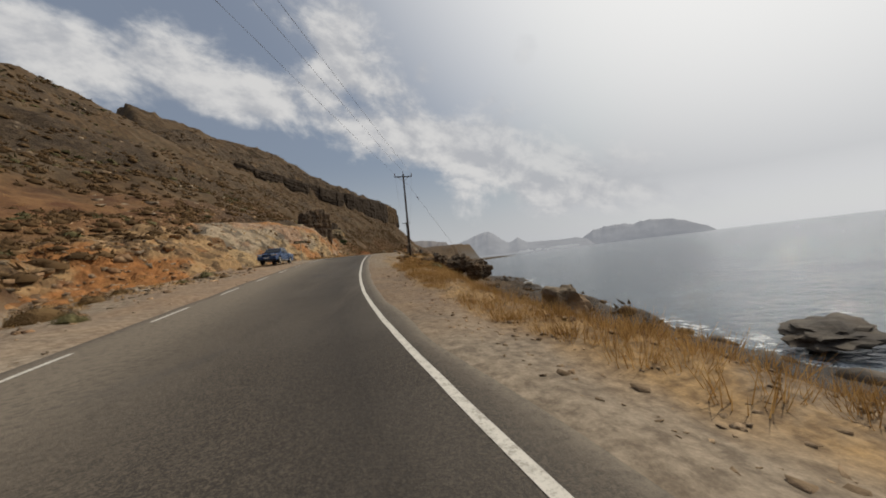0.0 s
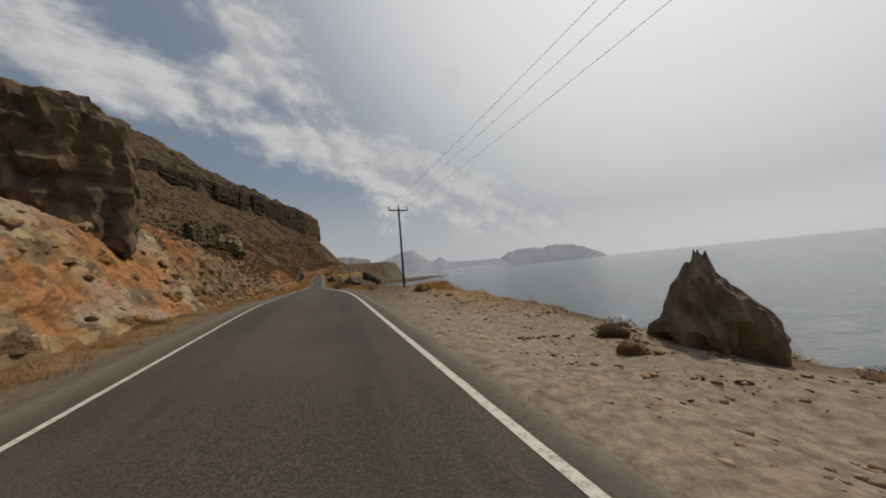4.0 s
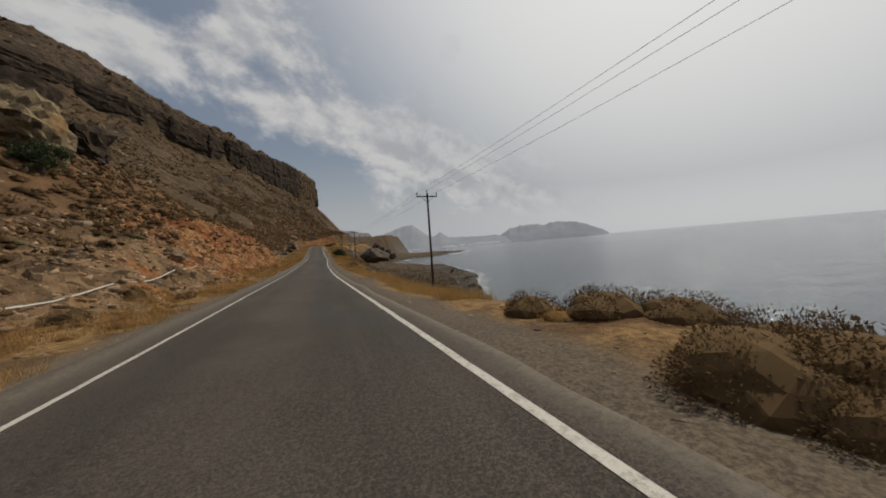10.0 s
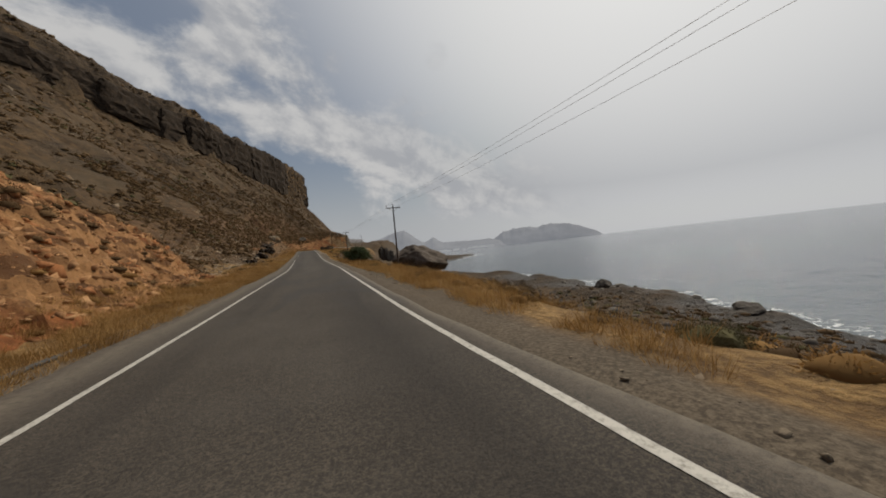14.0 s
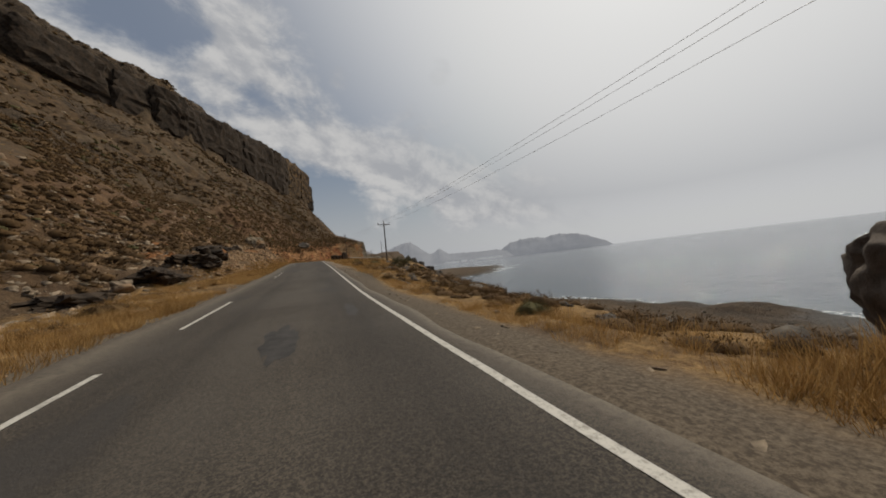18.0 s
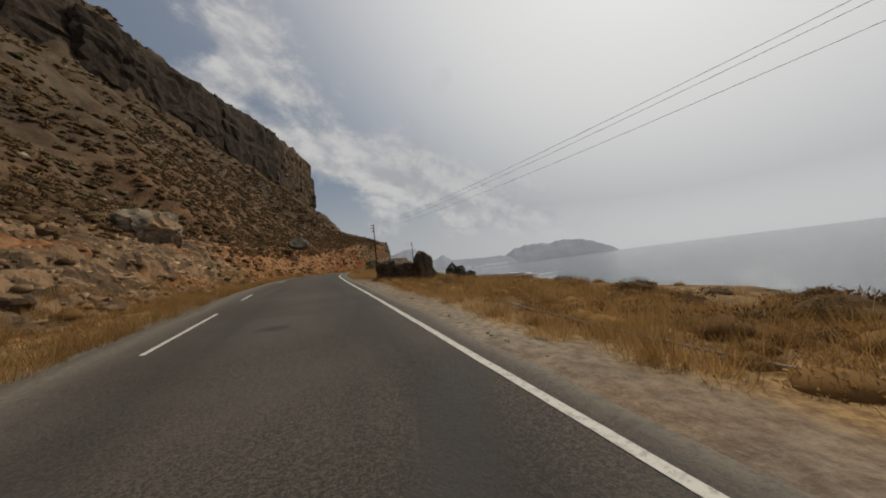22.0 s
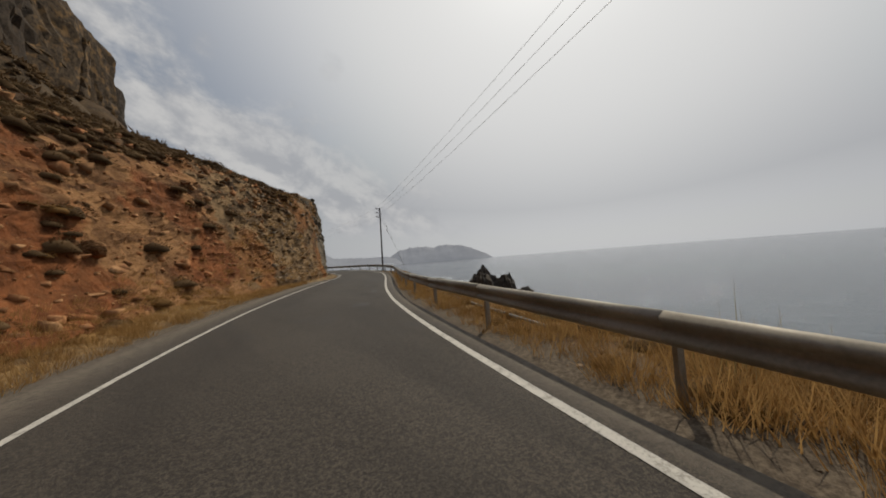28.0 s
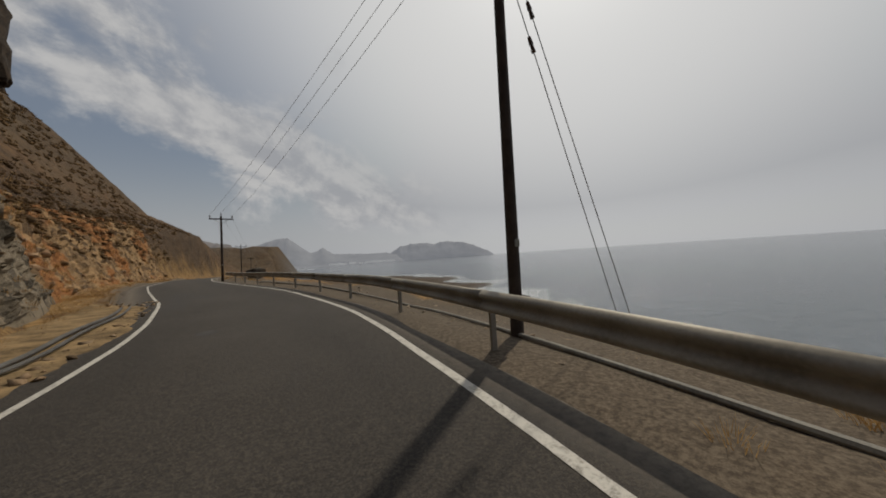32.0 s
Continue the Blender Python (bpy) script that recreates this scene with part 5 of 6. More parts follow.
for k, (x, y, z, w_) in enumerate(((8.9, -51.6, 4.7, 0.7), (9.5, -51.2, 5.1, 0.6), (10.1, -51.9, 5.2, 0.8), (10.8, -51.3, 5.2, 0.7), (11.4, -52.3, 4.9, 0.8), (12.0, -51.8, 5.0, 0.9), (12.8, -52.6, 4.7, 0.8), (9.2, -52.4, 4.4, 0.6), (13.6, -52.8, 4.4, 0.9))):
    mound = bpy.data.objects["rock_outcrop"]
    inverse = mound.matrix_world.inverted()
    hit, place, _, _ = mound.ray_cast(inverse @ Vector((x, y, 30.0)), inverse.to_3x3() @ Vector((0, 0, -1)))
    z = max((mound.matrix_world @ place).z if hit else -9.0, height(x, y)) + 0.15 * w_
    boulder("boulder", x, y, (w_ * 1.3, w_, w_ * 0.85), "rounded dark boulder on the rocky mound", 180 + k, TOWER_ROCK, 37 * k, 0.5, z, 10, 0.16, "boulders on the mound", 3)
cliff_block(7.6, -27.6, height(7.6, -27.6) + 0.5, (2.6, 2.3, 3.4), 15, 106, LIMESTONE, "pointed grey rock beside the gravel lay-by", "pointed rocks", 4, "rock_pinnacle", 0.1, 0.75)
cliff_block(9.2, -25.6, height(9.2, -25.6) + 0.3, (1.5, 1.2, 1.9), 50, 107, DARK_STONE, "small pointed dark rock beside the lay-by", "pointed rocks", 4, "rock_pinnacle", 0.1, 0.7)
cliff_block(10.8, -21.5, height(10.8, -21.5) + 0.2, (2.6, 1.8, 1.3), 20, 108, LIMESTONE, "low jagged grey rock beside the lay-by", "pointed rocks", 4, "rock_outcrop")
cliff_block(-12.6, -11.8, height(-12.6, -11.8) + 1.6, (6.6, 5.8, 8.2), 30, 107, TOWER_ROCK, "brown rock tower standing on the roadside bank", "rock towers", 5, "rock_pinnacle", 0.07, 0.0, 0.14, 0.7)
boulder("boulder", -12.4, 27.5, (1.6, 1.3, 1.0), "pale boulder on the stony slope", 108, LIMESTONE, 40)
boulder("boulder", -17.0, 62.0, (3.2, 2.6, 1.9), "grey boulder on the stony slope", 109, LIMESTONE, 70)
boulder("boulder", -16.2, 83.4, (2.4, 1.8, 1.3), "pale boulder on the stony slope", 110, LIMESTONE, 10)
boulder("boulder", 34.0, 143.0, (3.0, 2.4, 3.4), "dark pointed rock at the shore", 111, DARK_STONE, 0, z=0.0)
boulder("boulder", 30.5, 124.0, (4.5, 3.0, 2.0), "dark rock ledge washed by the surf", 112, DARK_STONE, 25, z=0.1)
sea_rock = boulder("sea_rock", 13.3, 166.0, (11.8, 8.0, 6.8), "huge smooth dark boulder on the slope above the sea", 113, SEA_ROCK, -25, z=6.0, cuts=14, jag=0.13, sub=5)
for face in sea_rock.data.polygons:
    face.use_smooth = True
sea_rock.matrix_world = sea_rock.matrix_world @ pose(0, 0, 0, 0, 14, 0)
boulder("boulder", -18.4, 191.0, (1.7, 1.4, 1.3), "whitish boulder below the dark ledge", 114, LIMESTONE, 33)
for k, (x, y, a, b, c) in enumerate(((-18.0, 203, 8, 4, 2.6), (-19.0, 210, 9, 5, 2.8), (-20, 217, 8, 4.2, 2.4), (-18.5, 196, 7, 4.0, 2.4), (-19.5, 189, 6, 3.5, 2.0))):
    cliff_block(x, y, height(x, y) - 0.3, (a * 1.7, b * 1.1, c * 0.85), 98, 120 + k, None, "dark overhanging ledge above pale rubble", "dark ledges", 4, "rock_ledge", 0.05)
for x, y, z, size, turn, seed in ((-3.2, 242.2, 15.3, (2.0, 1.7, 2.3), 25, 130), (-2.1, 241.2, 15.2, (2.2, 1.6, 1.9), -10, 144), (-1.2, 240.0, 15.3, (1.5, 1.2, 2.9), 15, 145)):
    cliff_block(x, y, z, size, turn, seed, TOWER_ROCK, "jagged dark rock slab standing in dry grass", "rocks in the grass", 4, "rock_outcrop", 0.07, 0.0, 0.2, 0.65)
boulder("boulder", -11.6, 284.0, (5.4, 2.6, 2.2), "long smooth grey boulder on the slope", 131, DARK_STONE, 60, 0.15, 22.6, cuts=4, jag=0.08)
cliff_block(-20.8, 252.0, height(-20.8, 252.0) + 0.9, (5.2, 3.8, 4.6), 20, 132, CUT_ROCK, "pale grey and ochre rock knob in the bank", "rock knobs", 4, "rock_outcrop", 0.08, 0.0, 0.2, 0.3)
boulder("boulder", -19.2, 226.0, (2.4, 1.8, 1.8), "pale grey rock knob in the bank", 133, LIMESTONE, 80)
for x, y, z, size, turn, seed in ((36.0, 327.6, 12.2, (5.6, 5.0, 9.8), 20, 135), (38.2, 325.2, 11.8, (3.8, 3.2, 8.8), 60, 139), (40.6, 325.0, 10.2, (6.4, 4.6, 8.0), 10, 141), (44.6, 323.6, 8.0, (7.4, 5.0, 7.2), -15, 142), (49.0, 322.4, 5.4, (8.0, 5.4, 6.4), 25, 143)):
    cliff_block(x, y, z, size, turn, seed, DARK_STONE, "chunky dark rock stack falling away to the sea", "rock stacks", 4, "rock_pinnacle", 0.08, 0.0, 0.26, 0.5)
boulder("boulder", 27.5, 377.0, (3.0, 2.0, 1.6), "dark rock beside the end of the guard rail", 137, DARK_STONE, 30)
for k, (x, y) in enumerate(((-36.5, 86.0), (-35.5, 98.0), (-31.5, 91.5), (-34.0, 106.0), (-41.0, 92.0))):
    cliff_block(x, y, height(x, y) + 1.0, (11 + k % 2 * 3, 8, 13 - k), 60 + 9 * k, 140 + k, CREAM_ROCK if k == 2 else TOWER_ROCK if k == 0 else None, "ochre and grey crag with hollows on the hillside", "hillside crags")

for k, u in enumerate(np.arange(1.0, 6.6, 0.21)):
    i, f = int(u), u - int(u)
    p = FOOT[i] * (1 - f) + FOOT[i + 1] * f
    d = FOOT[i + 1] - FOOT[i]
    d /= np.linalg.norm(d)
    out = np.array([d[1], -d[0]])
    crag_h = float(np.interp(u, np.arange(len(CLIFF)), CLIFF))
    foot_z = float(np.interp(u, np.arange(len(FOOT)), FOOT_Z))
    rr = random.Random(900 + k)
    if crag_h < 8:
        continue
    x, y = p - out * rr.uniform(3.2, 5.8)
    # crags at the cliff's end take the ochre with the sunlight painted in
    cliff_block(x, y, foot_z + crag_h * 0.42, (rr.uniform(24, 32), rr.uniform(12, 15), crag_h * rr.uniform(1.0, 1.2)), math.degrees(math.atan2(d[1], d[0])) + rr.uniform(-9, 9), 700 + k, CRAG_OCHRE_LIT if 4.4 < u < 5.3 else None, layers=0.10, cleft_depth=0.15, boxy=0.6)

# ---- plants ----
def build_plant(low, high, back=0.25):
    def build(n):
        isl = n.add("ShaderNodeNewGeometry").outputs["Random Per Island"]
        r = n.add("ShaderNodeObjectInfo").outputs["Random"]
        a = n.noise(n.where, 0.35, 3.0)
        k = n.math("ADD", n.math("MULTIPLY", isl, 0.6), n.math("ADD", n.math("MULTIPLY", n.span(a, 0.35, 0.65), 0.25), n.math("MULTIPLY", r, 0.2)))
        tone = n.mix(n.span(k, 0.0, 1.0), low, high)
        n.put(n.surface.inputs["Base Color"], tone)
        through_leaf = n.add("ShaderNodeBsdfTranslucent", {"Color": tone})
        both = n.add("ShaderNodeMixShader", {0: back, 1: n.surface.outputs[0], 2: through_leaf.outputs[0]})
        for node in n.tree.nodes:
            if node.bl_idname == "ShaderNodeOutputMaterial":
                n.put(node.inputs["Surface"], both.outputs[0])
    return build


STRAW = material("dry_grass", build_plant((0.19, 0.10, 0.032), (0.52, 0.33, 0.130), 0.35), 0.9, 0.1)
STALK = material("pale_stalks", build_plant((0.16, 0.13, 0.05), (0.40, 0.33, 0.17), 0.3), 0.9, 0.1)
SCRUB = material("dry_scrub", build_plant((0.058, 0.036, 0.018), (0.165, 0.102, 0.050), 0.2), 0.95, 0.1)
BRUSH = material("brown_brush", build_plant((0.062, 0.040, 0.020), (0.185, 0.118, 0.056), 0.25), 0.95, 0.1)
GOLD = material("golden_brush", build_plant((0.13, 0.070, 0.026), (0.42, 0.245, 0.090), 0.35), 0.95, 0.1)
OLIVE = material("olive_scrub", build_plant((0.050, 0.047, 0.022), (0.135, 0.118, 0.056), 0.15), 0.95, 0.1)
LEAF = material("dark_green_leaves", build_plant((0.022, 0.034, 0.012), (0.070, 0.095, 0.035), 0.25), 0.7, 0.3)
BARK = material("grey_bark", plain((0.07, 0.055, 0.04), (0.16, 0.13, 0.10), 3.0, 30.0, 0.9), 0.9)


def tuft_shape(seed, blades=40, spread=0.55, lean=0.85, width=0.0125):
    rng = np.random.default_rng(seed)
    v, f = [], []
    for _ in range(blades):
        a, r = rng.uniform(0, 6.28), spread * math.sqrt(rng.random())
        x, y = r * math.cos(a), r * math.sin(a)
        h = rng.uniform(0.35, 1.0) * (1 - 0.35 * (r / spread))
        b, k = a + rng.normal(0, 0.8), lean * (0.25 + r / spread) * rng.uniform(0.3, 1.0) * h
        q = rng.uniform(0, 6.28)
        wx, wy = width * math.cos(q), width * math.sin(q)
        n0 = len(v)
        v += [(x - wx, y - wy, -0.06), (x + wx, y + wy, -0.06), (x + k * math.cos(b), y + k * math.sin(b), h)]
        f += [(n0, n0 + 1, n0 + 2)]
    return np.array(v), np.array(f)


def cushion_shape(seed, leaves=110, leaf=0.13, core=2, slim=0.5, reach=1.3, fill=0.86):
    """A low rounded shrub: a dim core with many small sprigs standing out of it."""
    rng = np.random.default_rng(seed)
    v, f = [], []
    if core:
        bm = bmesh.new()
        bmesh.ops.create_icosphere(bm, subdivisions=core, radius=fill if core > 1 else 0.98)
        for vert in bm.verts:
            vert.co *= 1 + 0.30 * noise.noise(vert.co * 1.8 + Vector((seed, 0, 0)))
            vert.co.z = max(vert.co.z, -0.1) * 0.72
        bmesh.ops.delete(bm, geom=[face for face in bm.faces if face.normal.z < -0.6], context="FACES")
        a, b = arrays(bm)
        v, f = a.tolist(), b.tolist()
    for _ in range(leaves):
        d = rng.normal(0, 1, 3)
        d[2] = abs(d[2]) * 0.9
        d /= np.linalg.norm(d)
        c = d * rng.uniform(0.78, 1.03) * (1 + 0.25 * math.sin(3 * math.atan2(d[1], d[0]) + seed)) * np.array([1, 1, 0.75])
        u = rng.normal(0, 1, 3)
        u -= d * (u @ d)
        u /= np.linalg.norm(u)
        w_ = d * 0.9 + rng.normal(0, 0.4, 3)
        k = leaf * rng.uniform(0.6, 1.3)
        n0 = len(v)
        v += [tuple(c - u * k * slim), tuple(c + u * k * slim), tuple(c + w_ * k * reach)]
        f += [(n0, n0 + 1, n0 + 2)]
    return np.array(v), np.array(f)


TUFTS = [tuft_shape(k) for k in range(6)]
TALL = [tuft_shape(50 + k, 9, 0.40, 0.14, 0.008) for k in range(5)]
CUSHIONS = [cushion_shape(k, 300, 0.11, 2, 0.30, 1.2, 0.84) for k in range(5)]
SMALL_CUSHIONS = [cushion_shape(20 + k, 20, 0.30, 1) for k in range(5)]
TINY = [cushion_shape(30 + k, 9, 0.40, 1) for k in range(4)]


def grass(count, y0, y1, l0, l1, low, high, seed, level=-0.05, power=1.0, shapes=TUFTS, mat=None, label="dry golden grass along the road edge", thin=1.0):
    patch = in_patches(4.5, level + 0.10)
    open_verge = lambda x, y, l, rng: patch(x, y, l, rng) & ~((l > 0) & (y > 46.5) & (y < 58.5))
    p, l, cover, rng = strew(count, y0, y1, l0, l1, seed, open_verge, power)
    size = rng.uniform(low, high, len(p)) * 0.9
    scatter("dry_grass", shapes, p, size, rng.uniform(0, 6.28, len(p)), mat or STRAW, label, "grass", rng.uniform(0.75, 1.25, len(p)) * thin)


def scrub(count, y0, y1, l0, l1, low, high, seed, mat, label, shapes=SMALL_CUSHIONS, level=0.0, size=12, power=1.0):
    p, l, cover, rng = strew(count, y0, y1, l0, l1, seed, in_patches(size, level), power)
    d = low * (high / low) ** rng.random(len(p))
    p[:, 2] -= 0.08 * d
    scatter("scrub", shapes, p, d * 0.5, rng.uniform(0, 6.28, len(p)), mat, label, "shrubs", rng.uniform(0.7, 1.15, len(p)))


# seaward
grass(900, -86, -56, 4.4, 9.0, 0.35, 0.75, 61, -0.12)
grass(700, -58, -36, 5.6, 12, 0.30, 0.6, 62, 0.05)
grass(198, -34, -16, 6.5, 12, 0.25, 0.5, 63, 0.08)
grass(1000, -12, 24, 7.2, 9.8, 0.45, 0.85, 64, -0.2)
grass(2300, 20, 92, 4.2, 7.2, 0.4, 0.8, 65, -0.3, 1.2)
grass(1900, 88, 148, 3.9, 8.5, 0.35, 0.75, 66, -0.18, 1.4)
grass(1700, 138, 166, 3.9, 10.5, 0.4, 0.85, 67, -0.25, 1.1)
grass(700, 164, 200, 3.9, 6.4, 0.25, 0.5, 76, -0.02, 1.3)
scrub(1100, 160, 204, 5.0, 20, 0.4, 1.15, 101, SCRUB, "dark dry shrubs below the road", CUSHIONS, -0.1)
stones(420, 158, 204, 6.0, 16, 0.3, 1.3, 102, DARK_STONE, "dark rocks below the road", 1.0, None, BOULDERS)
grass(2000, 198, 248, 4.4, 13, 0.35, 0.75, 68, -0.16, 1.2)
grass(2400, 244, 298, 3.05, 7.0, 0.45, 0.85, 69, -0.3, 1.2)
grass(558, 297, 334, 3.1, 6.5, 0.25, 0.55, 70, 0.0)
grass(434, 372, 440, 3.0, 9, 0.3, 0.6, 71, 0.0)
grass(620, 20, 92, 4.4, 8.0, 0.7, 1.35, 72, -0.2, 1.0, TALL, STALK, "tall thin grass stalks above the sea")
grass(434, 244, 298, 4.0, 7.5, 0.7, 1.3, 73, -0.2, 1.0, TALL, STALK, "tall thin grass stalks above the sea")
grass(200, -12, 22, 8.0, 10.2, 0.6, 1.1, 74, -0.2, 1.0, TALL, STALK, "tall thin grass stalks above the sea")
grass(148, 297, 330, 3.6, 7.0, 0.5, 1.0, 75, -0.2, 1.0, TALL, STALK, "tall thin grass stalks behind the guard rail")
# landward
grass(868, -84, -40, -8, -18, 0.2, 0.5, 80, -0.04)
grass(620, -38, 20, -4.7, -7.6, 0.2, 0.45, 81, -0.07)
grass(3224, 18, 96, -4.8, -9.2, 0.25, 0.55, 82, -0.14, 1.2)
grass(2976, 92, 158, -4.7, -8.4, 0.25, 0.6, 83, -0.22, 1.2)
grass(2976, 152, 208, -4.7, -11, 0.25, 0.6, 84, -0.16, 1.2)
grass(3224, 200, 272, -4.7, -8.4, 0.25, 0.6, 85, -0.24, 1.2)
grass(2728, 268, 330, -4.7, -7.6, 0.22, 0.55, 86, -0.17, 1.2)
grass(868, 340, 420, -4.8, -11, 0.25, 0.55, 87, -0.14)
grass(1800, -60, 330, -16, -60, 0.3, 0.6, 88, -0.06, 1.2, label="dry golden grass between the hillside shrubs")
# hillside scrub, in bands of distance
scrub(4000, -84, 60, -14, -40, 0.5, 1.4, 90, SCRUB, "dry brown cushion shrubs on the stony hillside", level=-0.05)
scrub(5200, 50, 200, -14, -44, 0.5, 1.5, 91, SCRUB, "dry brown cushion shrubs on the stony hillside", level=-0.05)
scrub(7500, 190, 330, -13, -44, 0.5, 1.5, 92, SCRUB, "dry brown cushion shrubs on the stony hillside", level=-0.1)
scrub(1500, -84, 330, -14, -48, 0.5, 1.4, 93, OLIVE, "olive-green cushion shrubs on the hillside", level=0.0)
scrub(4300, -84, 200, -40, -110, 0.7, 1.9, 94, SCRUB, "dry brown shrubs higher on the hillside", TINY, -0.05)
scrub(4300, 190, 420, -40, -110, 0.7, 1.9, 95, SCRUB, "dry brown shrubs higher on the hillside", TINY, -0.1)
scrub(3400, -80, 420, -105, -190, 1.0, 2.8, 96, SCRUB, "dry brown shrubs near the crest", TINY, 0.0)
scrub(1300, -80, 420, -45, -170, 0.9, 2.4, 97, OLIVE, "olive-green shrubs on the hillside", TINY, 0.05)
scrub(600, -80, 300, 6.5, 14, 0.4, 1.1, 98, SCRUB, "dry shrubs on the seaward slope", CUSHIONS, 0.08)
scrub(2300, -80, 300, 14, 34, 0.4, 1.2, 103, SCRUB, "dry shrubs on the seaward slope", level=0.05)
scrub(120, 204, 250, 5.6, 16, 0.5, 1.35, 104, SCRUB, "dense brown shrubs on the terrace above the sea", CUSHIONS, -0.1, 8)
scrub(330, 200, 250, 4.4, 14, 0.5, 1.2, 105, GOLD, "golden-brown bushy shrubs on the terrace above the sea", CUSHIONS, -0.1, 6)
scrub(150, 20, 92, 4.4, 8, 0.5, 1.1, 106, GOLD, "golden-brown bushy shrubs at the road edge", CUSHIONS, -0.05, 6)
scrub(260, 86, 165, 4.6, 13, 0.4, 1.0, 112, GOLD, "golden-brown bushy shrubs on the slope above the shore", CUSHIONS, -0.1, 6)
scrub(150, 246, 330, 3.8, 7.5, 0.4, 1.0, 107, GOLD, "golden-brown bushy shrubs at the road edge", CUSHIONS, -0.05, 6)
scrub(300, -36, 330, -5.6, -9, 0.4, 1.0, 108, GOLD, "golden-brown bushy shrubs along the foot of the bank", CUSHIONS, -0.05, 6)
scrub(180, -60, 330, -6.0, -10, 0.35, 0.9, 109, SCRUB, "low brown shrubs along the foot of the bank", CUSHIONS, -0.05, 6)
scrub(420, 88, 165, 9, 30, 0.4, 1.0, 99, OLIVE, "olive shrubs on the seaward slope", level=0.0)
scrub(900, 258, 332, -9.6, -15.5, 0.4, 1.2, 113, SCRUB, "dark dry shrubs along the top of the cutting", CUSHIONS, -0.3, 6)
scrub(1500, 262, 336, -9.8, -14.5, 0.4, 1.0, 122, BRUSH, "dark brown shrubs over the upper face of the cutting", CUSHIONS, -0.6, 6)
grass(1500, 208, 250, 3.7, 9.5, 0.4, 0.8, 89, -0.45, label="thick golden grass on the terrace")
scrub(110, 208, 250, 4.6, 10, 0.5, 1.2, 123, GOLD, "golden-brown bushy shrubs in the terrace grass", CUSHIONS, -0.5, 6)
scrub(45, 246, 300, 3.1, 5.2, 0.4, 0.8, 124, BRUSH, "dark brown round shrubs at the road edge", CUSHIONS, -0.4, 6)
scrub(40, 6, 50, 4.2, 7.0, 0.4, 0.9, 125, BRUSH, "dark brown round shrubs at the road edge", CUSHIONS, -0.4, 6)
scrub(260, 320, 346, -6.4, -12, 0.4, 1.1, 114, SCRUB, "dark dry shrubs on top of the bluff", CUSHIONS, -0.3, 6)
scrub(650, 84, 150, -10, -20, 0.4, 1.1, 115, SCRUB, "brown shrubs over the red rubble slope", CUSHIONS, -0.12, 6)
scrub(5000, 60, 430, -28, -95, 0.6, 1.7, 116, BRUSH, "dark brown shrubs below the cliff", TINY, -0.15)
scrub(110, 233, 243, 3.9, 7.5, 0.5, 1.1, 117, GOLD, "golden-brown bushy shrubs round the jagged rock", CUSHIONS, -0.4, 5)
scrub(45, -60, -49, 5.4, 8.2, 0.5, 1.1, 118, GOLD, "golden-brown bushy shrubs before the rocky mound", CUSHIONS, -0.3, 5)
scrub(1100, 86, 166, 5.0, 24, 0.4, 1.0, 119, SCRUB, "low brown shrubs on the slope above the shore", CUSHIONS, -0.15, 7)
grass(1700, 88, 150, 3.6, 9.5, 0.3, 0.65, 77, -0.2, 1.2)
stones(900, 84, 168, 14, 36, 0.3, 1.2, 22, DARK_STONE, "dark shore rocks above the surf", 1.0, None, BOULDERS)
scrub(170, 256, 330, -7.0, -11, 0.5, 1.3, 120, SCRUB, "dark round shrubs on the face of the cutting", CUSHIONS, -0.4, 6)
grass(1300, 6, 50, 4.2, 8.4, 0.4, 0.8, 78, -0.45)
grass(1300, 290, 326, 2.75, 5.6, 0.3, 0.6, 79, -0.4, label="dry golden grass behind the guard rail")
scrub(50, 292, 322, 3.0, 5.2, 0.4, 0.9, 121, GOLD, "golden-brown bushy shrubs behind the guard rail", CUSHIONS, -0.4, 6)
scrub(2600, 345, 460, -10, -60, 0.5, 1.4, 100, SCRUB, "dry shrubs on the bank beyond the bluff", level=-0.2)
scrub(900, 353, 420, -8.2, -17, 0.4, 1.2, 126, SCRUB, "dark dry shrubs over the bank beyond the bend", CUSHIONS, -0.4, 6)

# single shrubs beside the road
KINDS = []
for k, (mat, label) in enumerate(((BRUSH, "round dry brown shrub beside the road"), (OLIVE, "round olive-grey shrub beside the road"), (BRUSH, "spreading dry shrub beside the road"))):
    v, f = cushion_shape(200 + k, 5200, 0.050, 3, 0.32, 0.9, 0.90)
    me = bpy.data.meshes.new("shrub")
    me.from_pydata(v.tolist(), [], f.tolist())
    me.materials.append(mat)
    KINDS.append((me, label))
rng = random.Random(77)


def shrub(y, l, size, kind=None, tall=1.0):
    x, yy, _ = on_road(s_of(y), l)
    me, label = KINDS[rng.randrange(3) if kind is None else kind]
    ob = new("shrub", me)
    ob.matrix_world = pose(x, yy, height(x, yy) - 0.06 * size, 0, 0, rng.uniform(0, 360)) @ Matrix.Diagonal((size / 2, size / 2 * rng.uniform(0.8, 1.1), size / 2 * tall, 1))
    tagged(ob, label, "shrub", "roadside shrubs")


